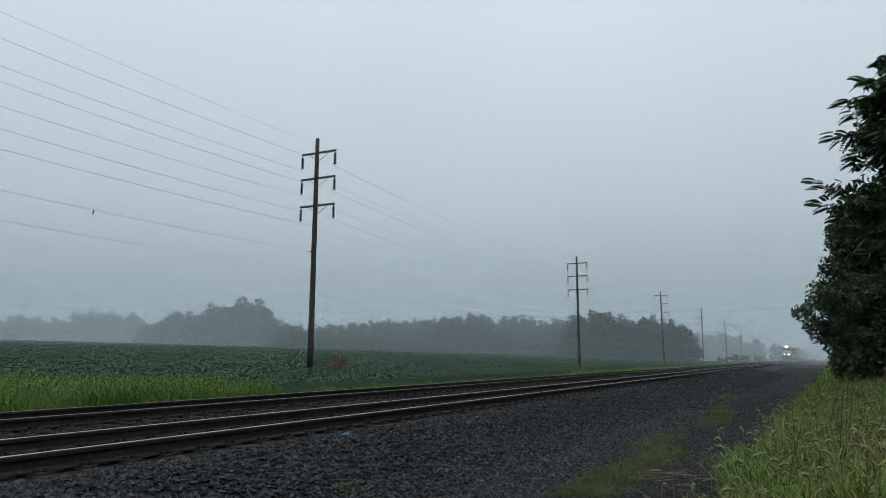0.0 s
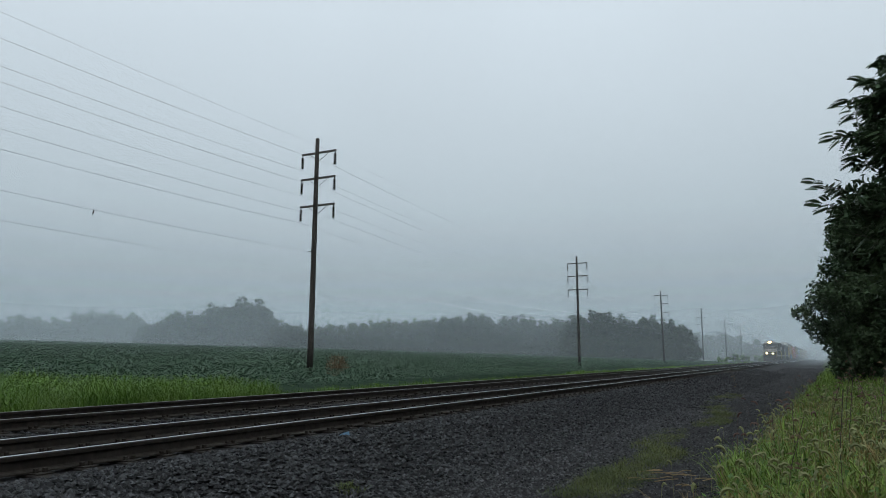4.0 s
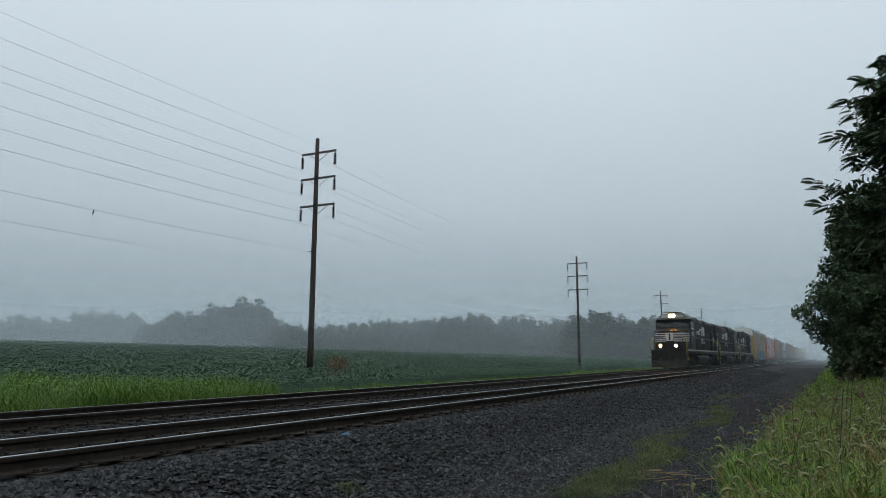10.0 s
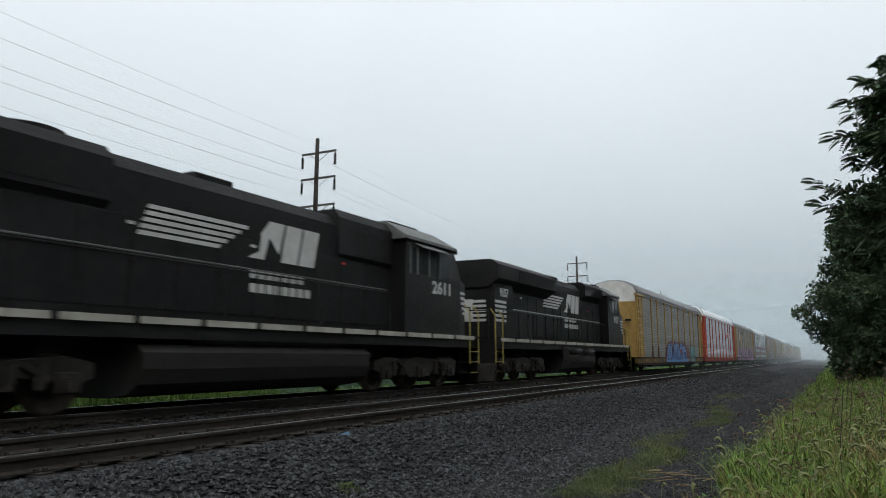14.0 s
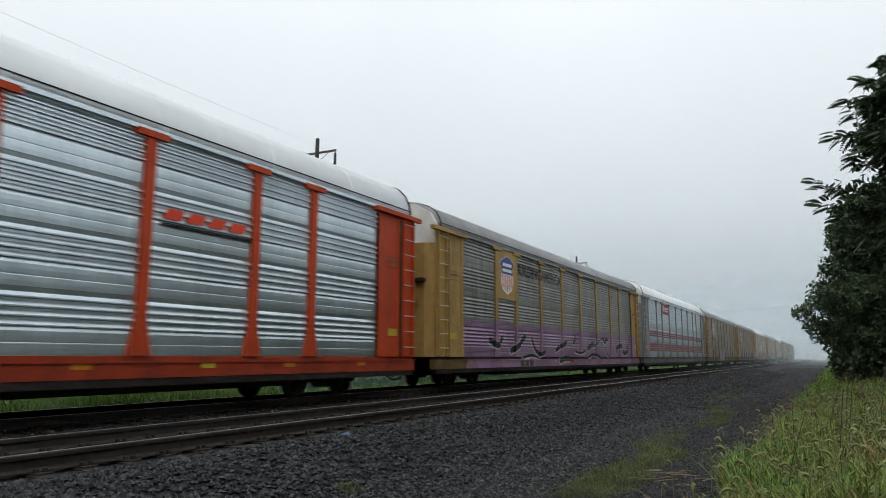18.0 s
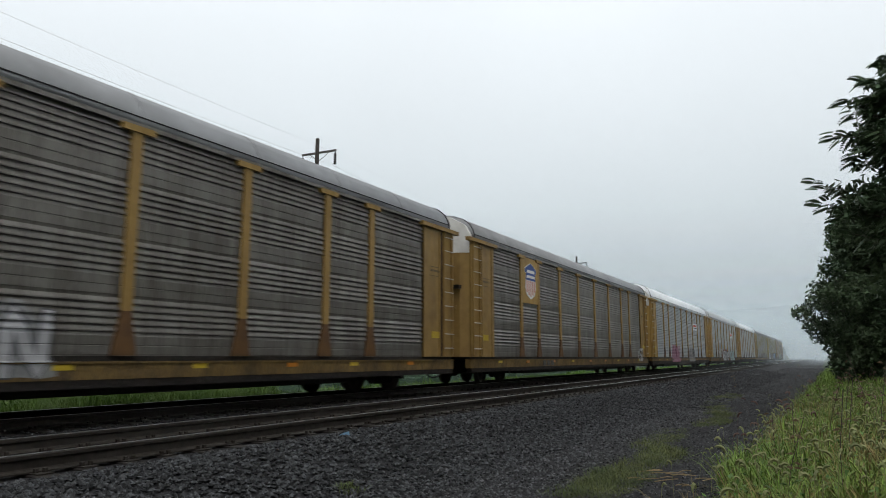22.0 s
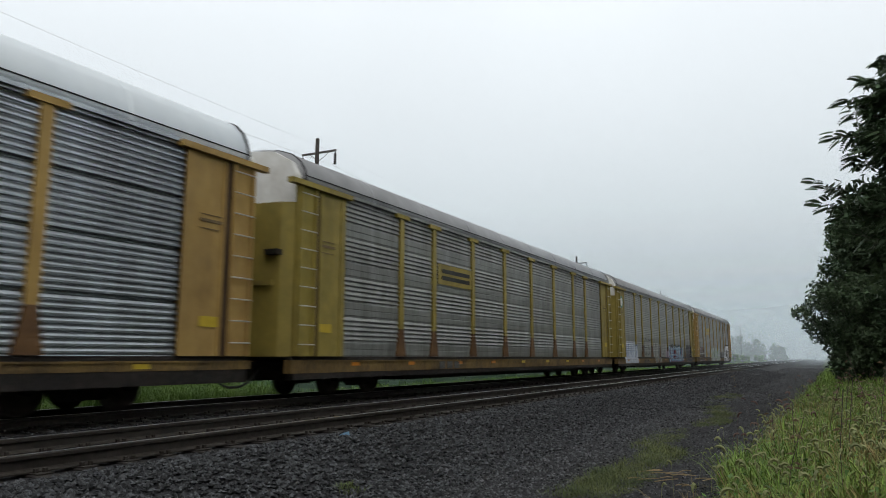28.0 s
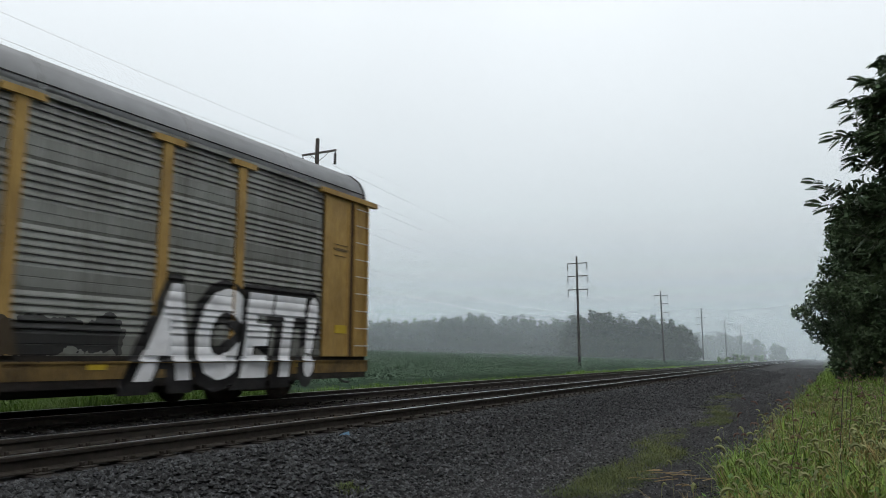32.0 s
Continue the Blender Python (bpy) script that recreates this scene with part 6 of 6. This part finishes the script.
def locomotive(kind, number, label, cab_lit):
    lo = thing("diesel_locomotive", label, "locomotive", "locomotives of the train")
    # frame, walkway with its striped edge, tank
    part("underframe", boxes((-1.45, 1.45, -10.25, 10.25, 1.30, 1.52), (-0.5, 0.5, -10.2, 10.2, 0.95, 1.32)), loco_black, lo)
    part("walkway", boxes((-1.52, 1.52, -10.3, 10.3, 1.50, 1.56)), loco_black, lo)
    for s in (1, -1):
        for i in range(13):
            a = -9.9 + i * 1.53
            x = sorted((s * 1.522, s * 1.532))
            part("sill_stripe", boxes((x[0], x[1], a, a + 1.38, 1.46, 1.58)), sill_white, lo)
    prof = [(0.55, 0.22), (1.1, 0.30), (1.38, 0.48), (1.46, 0.75), (1.46, 1.05), (1.3, 1.2), (-1.3, 1.2), (-1.46, 1.05), (-1.46, 0.75), (-1.38, 0.48), (-1.1, 0.30), (-0.55, 0.22)]
    ln = 3.6 if kind != "ge" else 2.6
    num_y = -6.6 if kind == "lead" else -7.0
    tank = part("fuel_tank", extrude_y(prof, -ln, ln), tank_mat, lo)
    if kind == "ge":
        for s in (1, -1):
            part("air_reservoir", rods([((s * 1.32, a, 1.22), (s * 1.32, a + 1.7, 1.22)) for a in (-2.4, -0.4)], 0.2, 14), tank_mat, tank, smooth=True)
            part("locker", boxes((s * 1.4 - 0.1, s * 1.4 + 0.1, 1.7, 2.6, 0.8, 1.42), bevel=0.03), tank_mat, tank)
    else:
        for s in (1, -1):
            part("air_reservoir", rods([((s * 1.25, -2.6, 1.33), (s * 1.25, 2.2, 1.33))], 0.13, 12), tank_mat, tank, smooth=True)
    for yb in (-6.75, 6.75):
        tk = part("truck", LOCO_BOLSTER, None, lo, "dusty six-wheel power truck", at=pose(0, yb, 0))
        for s in (1, -1):
            part("side_frame", LOCO_FRAME, None, tk, at=pose(0, 0, 0, 0, 0, 0 if s > 0 else 180))
        for q in (-1.95, 0, 1.95):
            part("axle", AXLE, None, tk, at=pose(0, q, 0.51))
            for w in (-1, 1):
                part("wheel", WHEEL_LARGE, None, tk, at=pose(w * 0.74, q, 0.51, 0, 0, 0 if w > 0 else 180))
    # ends: pilot plate, plough, coupler, steps, hoses
    for s in (-1, 1):
        ya, yb = sorted((s * 10.2, s * 10.34))
        part("pilot", boxes((-1.5, 1.5, ya, yb, 0.5, 1.55)), loco_black, lo)
        pl = [[(-1.5, s * 10.35, 0.12), (-1.5, s * 10.35, 0.75), (-1.5, s * 10.42, 0.75), (-1.5, s * 10.55, 0.12)], [(0, s * 10.55, 0.12), (0, s * 10.5, 0.75), (0, s * 10.57, 0.75), (0, s * 10.95, 0.12)],
              [(1.5, s * 10.35, 0.12), (1.5, s * 10.35, 0.75), (1.5, s * 10.42, 0.75), (1.5, s * 10.55, 0.12)]]
        part("snow_plough", loft(pl), truck_mat, lo)
        part("coupler", boxes((-0.12, 0.12, min(s * 10.3, s * 10.8), max(s * 10.3, s * 10.8), 0.8, 0.98), (-0.18, 0.16, min(s * 10.72, s * 11.0), max(s * 10.72, s * 11.0), 0.74, 1.04)), steel_dark, lo)
        for q in (-0.75, -0.6, 0.6, 0.75):
            part("air_hose", rods([((q, s * 10.4, 0.95), (q, s * 10.62, 0.75)), ((q, s * 10.62, 0.75), (q, s * 10.68, 0.4))], 0.028, 5), hose_mat, lo)
        for w in (-1, 1):
            st = part("steps", boxes(*[(min(w * 1.05, w * 1.5), max(w * 1.05, w * 1.5), s * 9.95 - 0.28, s * 9.95 + 0.28, z - 0.02, z + 0.02) for z in (0.45, 0.8, 1.15)]), steel_dark, lo)
            part("step_edge", boxes(*[(min(w * 1.5, w * 1.515), max(w * 1.5, w * 1.515), s * 9.95 - 0.28, s * 9.95 + 0.28, z + 0.005, z + 0.02) for z in (0.45, 0.8, 1.15)]), rail_yellow, st)
            part("step_well", boxes((min(w * 0.98, w * 1.06), max(w * 0.98, w * 1.06), s * 9.95 - 0.32, s * 9.95 + 0.32, 0.4, 1.5)), loco_black, st)
            for q in (-0.34, 0.34):
                part("grab_rail", rods([((w * 1.5, s * 9.95 + q, 0.75), (w * 1.5, s * 9.95 + q, 2.35)), ((w * 1.5, s * 9.95 + q, 2.35), (w * 1.3, s * 9.95 + q * 0.9, 2.6))], 0.022, 6), rail_yellow, lo)
        for q in (-1.2, -0.45, 0.45, 1.2):
            part("end_post", rods([((q, s * 10.25, 1.55), (q, s * 10.25, 2.55))], 0.024, 6), loco_black, lo)
        for q in (-1.2, 0.45):
            part("end_handrail", rods([((q, s * 10.25, 2.55), (q + 0.75, s * 10.25, 2.55))], 0.024, 6), loco_black, lo)
    # hood
    hw = 1.02
    top = 4.44
    prof = [(-hw, 1.56), (-hw, 4.16), (-hw + 0.25, top), (hw - 0.25, top), (hw, 4.16), (hw, 1.56)]
    hood = part("hood", extrude_y(prof, -5.3, 9.7), hood_black, lo)
    for s in (1, -1):
        for i in range(13):
            a = -4.9 + i * 1.08
            x = sorted((s * (hw + 0.002), s * (hw + 0.022)))
            if kind == "ge" and a > 5.5:
                continue
            dr = part("hood_door", boxes((x[0], x[1], a, a + 1.0, 1.75, 3.35), bevel=0.008), hood_black, hood)
            part("latch", boxes((min(s * (hw + 0.02), s * (hw + 0.05)), max(s * (hw + 0.02), s * (hw + 0.05)), a + 0.9, a + 0.95, 2.45, 2.6)), loco_black, dr)
        part("belt_rail", rods([((s * (hw + 0.09), -4.9, 2.72), (s * (hw + 0.09), 9.3, 2.72))], 0.018, 5), mark_white if kind == "ge" else roof_grey, hood)
    if kind == "ge":
        rad = [(-1.02, 3.4), (-1.5, 3.72), (-1.5, 4.22), (-1.2, 4.42), (1.2, 4.42), (1.5, 4.22), (1.5, 3.72), (1.02, 3.4)]
        rp = part("radiator_housing", extrude_y(rad, 3.4, 9.95), hood_black, lo)
        for s in (1, -1):
            part("radiator_grille", boxes((min(s * 1.5, s * 1.508), max(s * 1.5, s * 1.508), 3.7, 7.9, 3.76, 4.18)), grille_black, rp)
        part("end_block", boxes((-1.28, 1.28, 8.0, 9.9, 1.56, 3.6), bevel=0.04), hood_black, lo)
        part("exhaust_stack", boxes((-0.35, 0.35, -0.2, 0.9, 4.5, 4.72), bevel=0.03), hood_black, lo)
        br = [(-1.02, 3.7), (-1.32, 3.95), (-1.32, 4.45), (-1.1, 4.6), (1.1, 4.6), (1.32, 4.45), (1.32, 3.95), (1.02, 3.7)]
        part("brake_housing", extrude_y(br, -4.9, -1.7), hood_black, lo)
    else:
        rad = [(-1.02, 3.38), (-1.14, 3.5), (-1.14, 4.24), (-0.92, 4.48), (0.92, 4.48), (1.14, 4.24), (1.14, 3.5), (1.02, 3.38)]
        rp = part("radiator_housing", extrude_y(rad, 4.2, 9.75), hood_black, lo)
        for s in (1, -1):
            part("radiator_grille", boxes((min(s * 1.14, s * 1.148), max(s * 1.14, s * 1.148), 4.5, 9.0, 3.6, 4.2)), grille_black, rp)
            for i in range(1, 5):
                part("grille_bar", boxes((min(s * 1.148, s * 1.156), max(s * 1.148, s * 1.156), 4.5 + i * 0.9 - 0.03, 4.5 + i * 0.9 + 0.03, 3.66, 4.17)), hood_black, rp)
        for y in (5.2, 6.9, 8.6):
            bm = rods([((0, y, 4.46), (0, y, 4.62))], 0.72, 24)
            part("cooling_fan", bm, hood_black, rp)
        br = [(-1.05, 3.40), (-1.12, 3.45), (-1.12, 4.36), (-0.94, 4.60), (0.94, 4.60), (1.12, 4.36), (1.12, 3.45), (1.05, 3.40)]
        bh = part("brake_housing", extrude_y(br, -5.25, 0.0 if kind == "lead" else -2.6), hood_black, lo)
        for s in (1, -1):
            part("intake_grille", boxes((min(s * 1.12, s * 1.128), max(s * 1.12, s * 1.128), -4.9, -3.4, 3.5, 4.1)), grille_black, bh)
            if kind != "lead":
                continue
            part("cabinet_door", boxes((min(s * 1.045, s * 1.06), max(s * 1.045, s * 1.06), -2.4, -1.4, 2.6, 3.38), bevel=0.006), tank_mat, bh)
            part("roof_joint", boxes((min(s * 1.12, s * 1.126), max(s * 1.12, s * 1.126), -1.36, -1.33, 3.45, 4.36)), loco_black, bh)
        part("exhaust_stack", boxes((-0.3, 0.3, 0.4, 1.6, 4.5, 4.72), bevel=0.03), hood_black, lo)
        part("end_block", boxes((-1.18, 1.18, 8.3, 9.85, 1.56, 3.45), bevel=0.04), hood_black, lo)
    # cab: wide, with slanted windscreen and a faceted roof
    cab = part("cab", loft([[(-1.52, y0, z0) for y0, z0 in ((-7.95, 1.56), (-7.95, 3.42), (-7.55, 4.22), (-5.3, 4.22), (-5.3, 1.56))],
                            [(1.52, y0, z0) for y0, z0 in ((-7.95, 1.56), (-7.95, 3.42), (-7.55, 4.22), (-5.3, 4.22), (-5.3, 1.56))]]), loco_black, lo)
    roof = part("cab_roof", loft([[(-1.62, -5.2, 4.18), (-1.62, -5.2, 4.26), (-0.85, -5.2, 4.72), (0.85, -5.2, 4.72), (1.62, -5.2, 4.26), (1.62, -5.2, 4.18)],
                                  [(-1.62, -7.6, 4.18), (-1.62, -7.6, 4.26), (-0.85, -7.45, 4.72), (0.85, -7.45, 4.72), (1.62, -7.6, 4.26), (1.62, -7.6, 4.18)],
                                  [(-1.42, -7.98, 4.16), (-1.42, -7.98, 4.22), (-0.80, -7.82, 4.66), (0.80, -7.82, 4.66), (1.42, -7.98, 4.22), (1.42, -7.98, 4.16)]]), roof_grey, lo, "light grey faceted cab roof")
    part("air_conditioner", boxes((-0.6, 0.6, -7.0, -5.7, 4.72, 4.86), bevel=0.03), hood_black, roof)
    part("horn", rods([((0.2, -5.35, 4.8), (0.2, -5.75, 4.84)), ((0.35, -5.35, 4.8), (0.35, -5.7, 4.84))], 0.05, 8), hood_black, roof)
    for s in (1, -1):
        part("number_board", boxes((s * 0.62 - 0.33, s * 0.62 + 0.33, -7.955, -7.90, 4.33, 4.55)), board_mat, roof, at=pose(0, 0.0, 0))
        part("windscreen", loft([[(s * 0.12, -7.915, 3.52), (s * 0.12, -7.60, 4.14), (s * 0.12, -7.57, 4.14), (s * 0.12, -7.88, 3.52)], [(s * 1.36, -7.915, 3.52), (s * 1.30, -7.60, 4.14), (s * 1.30, -7.57, 4.14), (s * 1.36, -7.88, 3.52)]]), cab_glass, cab, at=pose(0, -0.012, 0))
        for y0, y1 in ((-7.35, -6.75), (-6.65, -6.05), (-5.95, -5.6)):
            w = part("side_window", boxes((min(s * 1.522, s * 1.53), max(s * 1.522, s * 1.53), y0, y1, 3.27, 3.98)), cab_glass, cab)
            for ya_ in (y0 - 0.04, y1):
                part("window_frame", boxes((min(s * 1.52, s * 1.54), max(s * 1.52, s * 1.54), ya_, ya_ + 0.04, 3.23, 4.02)), roof_grey if kind != "ge" else loco_black, w)
        part("sunshade", loft([[(s * 1.53, -7.0, 4.1), (s * 1.53, -7.0, 4.13), (s * 1.8, -7.0, 3.98), (s * 1.8, -7.0, 3.96)], [(s * 1.53, -5.7, 4.1), (s * 1.53, -5.7, 4.13), (s * 1.8, -5.7, 3.98), (s * 1.8, -5.7, 3.96)]]), roof_grey, cab)
        text_plate(number, 0.5, s * 1.524, num_y, 2.93, cab, mark_white, s)
        part("vent", boxes(*[(min(s * 1.521, s * 1.53), max(s * 1.521, s * 1.53), -6.9, -6.0, 1.85 + i * 0.09, 1.89 + i * 0.09) for i in range(6)]), loco_black, cab)
    # nose with its white bands
    nz = part("nose", loft([[(-1.48, -7.95, 1.56), (-1.48, -7.95, 3.38), (-1.2, -7.95, 3.5), (1.2, -7.95, 3.5), (1.48, -7.95, 3.38), (1.48, -7.95, 1.56)],
                            [(-1.42, -8.9, 1.56), (-1.42, -8.9, 3.22), (-1.1, -8.9, 3.36), (1.1, -8.9, 3.36), (1.42, -8.9, 3.22), (1.42, -8.9, 1.56)],
                            [(-0.95, -9.62, 1.56), (-0.95, -9.62, 3.02), (-0.8, -9.62, 3.12), (0.8, -9.62, 3.12), (0.95, -9.62, 3.02), (0.95, -9.62, 1.56)]]), loco_black, lo)
    for i in range(5):
        z = 2.96 - i * 0.16 if i else 2.96
        for s in (1, -1):
            back = -8.05 - 0.0 - 0.1 * i
            ring = lambda zz: [(s * 1.486, back, zz), (s * 1.426, -8.9, zz), (s * 0.958, -9.63, zz), (s * 0.94, -9.62, zz), (s * 1.40, -8.88, zz), (s * 1.46, back, zz)]
            part("nose_stripe", loft([ring(z - 0.085), ring(z)]), mark_white, nz)
            part("nose_stripe", boxes((min(s * 0.36, s * 0.955), max(s * 0.36, s * 0.955), -9.64, -9.62, z - 0.085, z)), mark_white, nz)
    part("nose_panel", boxes((-0.34, 0.34, -9.642, -9.62, 2.28, 2.98)), mark_white, nz, "white panel with a dark mark")
    part("nose_mark", extrude_x([(-9.66, 2.36), (-9.66, 2.5), (-9.655, 2.9), (-9.65, 2.9), (-9.65, 2.36)], -0.07, 0.07), loco_black, nz)
    part("nose_door", boxes((-0.42, 0.42, -9.65, -9.63, 1.6, 2.2)), loco_black, nz)
    for s in (1, -1):
        hl = part("headlight", rods([((s * 0.13, -7.92, 4.47), (s * 0.13, -8.0, 4.46))], 0.135, 14), lamp_glow if cab_lit else board_mat, roof, "glowing warm headlight" if cab_lit else "")
        # Added tube that keeps the headlight's spill off the nose.
        rim = [[(s * 0.13 + q * math.cos(a), y0, 4.47 + q * math.sin(a)) for a in [math.pi * i / 7 for i in range(14)]] for y0, q in ((-7.9, 0.145), (-8.17, 0.145), (-8.17, 0.16), (-7.9, 0.16))]
        part("lamp_hood", loft(rim, caps=False), roof_grey, roof)
        dl = part("ditch_light", rods([((s * 0.66, -10.2, 1.87), (s * 0.66, -10.32, 1.87))], 0.12, 14), lamp_glow if cab_lit else board_mat, lo, "glowing warm ditch light" if cab_lit else "")
        # Added tube that keeps the ditch light's spill off the plough.
        rim = [[(s * 0.66 + q * math.cos(a), y0, 1.87 + q * math.sin(a)) for a in [math.pi * i / 7 for i in range(14)]] for y0, q in ((-10.2, 0.125), (-10.55, 0.125), (-10.55, 0.14), (-10.2, 0.14))]
        part("lamp_hood", loft(rim, caps=False), loco_black, dl)
        part("ditch_light_housing", boxes((s * 0.66 - 0.15, s * 0.66 + 0.15, -10.22, -10.0, 1.58, 2.03), bevel=0.03), loco_black, dl)
    # rear end bands and number
    if kind == "lead":
        for i in range(5):
            for s in (1, -1):
                slanted(9.2 + 0.06 * i, 9.84, 2.86 - i * 0.17, 2.95 - i * 0.17, 0.0, 1.185, mark_white, lo, "end_stripe", s)
    else:
        for i in range(5):
            z = 2.95 - i * 0.17
            w = 1.185 if kind != "ge" else 1.285
            for s in (1, -1):
                part("end_stripe", boxes((min(s * w, s * (w + 0.006)), max(s * w, s * (w + 0.006)), 8.75, 9.8, z - 0.095, z)), mark_white, lo)
            part("end_stripe", boxes((-0.95, 0.95, 9.905, 9.915, z - 0.095, z)), mark_white, lo)
        part("end_mark", boxes((-0.4, 0.4, 9.905, 9.93, 2.2, 2.98)), mark_white, lo)
        for s in (1, -1):
            text_plate(number, 0.4, s * (1.19 if kind != "ge" else 1.29), 9.2 if kind != "ge" else 8.95, 3.42 if kind != "ge" else 3.24, lo, mark_white, s)
    for s in (1, -1):
        emblem_side(lo, hw + 0.026, 2.1 if kind == "lead" else (0.1 if kind == "sd" else 0.5), 3.33, s, 1.3)
        posts = [-4.6 + i * 1.56 for i in range(10)]
        hr = part("handrail", rods([((s * 1.46, posts[0], 2.6), (s * 1.46, posts[-1] + 0.3, 2.6))], 0.02, 6), loco_black, lo)
        for y in posts:
            part("stanchion", rods([((s * 1.46, y, 1.5), (s * 1.46, y, 2.6))], 0.02, 6), loco_black, hr)
        for y in (-3.0, 0.4, 3.6, 6.5):
            part("marker", boxes((min(s * 1.03, s * 1.05), max(s * 1.03, s * 1.05), y, y + 0.16, 3.2, 3.26)), red_glow if y < 0 else mark_white, hood)
    if kind == "sd":
        for ob in lo.children_recursive:
            if ob.name.startswith(("cab", "nose")) or (ob.parent and ob.parent.name.startswith(("cab", "nose"))):
                for v in ob.data.vertices:
                    y_ = v.co.y
                    if y_ < -5.3:
                        v.co.y = -5.3 + (y_ + 5.3) * 1.34 if y_ > -7.95 else -8.85 + (y_ + 7.95) * 0.55
    # the body stands a hand higher on its frame
    shared = ("wheel", "axle", "side_frame", "bolster")
    for ob in lo.children_recursive:
        if ob.data and not ob.data.name.startswith(shared):
            for v in ob.data.vertices:
                if v.co.z > 1.4:
                    v.co.z += 0.1 + 0.05 * (v.co.z - 1.56)
    return lo


lead = locomotive("lead", "6978", "black diesel locomotive with white bands and lit headlights", True)
second = locomotive("sd", "2611", "black diesel locomotive running hood first with white bands", False)
third = locomotive("ge", "9157", "black diesel locomotive with overhanging radiators hood first", False)
second["reversed"] = third["reversed"] = 1
TRAIN += [(lead, 12 * CAR_PITCH + 55.45), (second, 12 * CAR_PITCH + 33.35), (third, 12 * CAR_PITCH + 11.3)]


def motions():
    """The train rolls along the far track towards and past the camera."""
    for vehicle, k in TRAIN:
        turned = 180 if vehicle.get("reversed") else 0
        walk(vehicle, [(t, pose(FAR_TRACK, train_at(t) - offset_of(k), 0, 0, 0, turned)) for t in range(0, 33)])


def offset_of(k):
    """Distance of a vehicle's middle ahead of the tail: cars are counted from the tail, locomotives carry their own distance."""
    return k if isinstance(k, float) else (k - 0.5) * CAR_PITCH


motions()
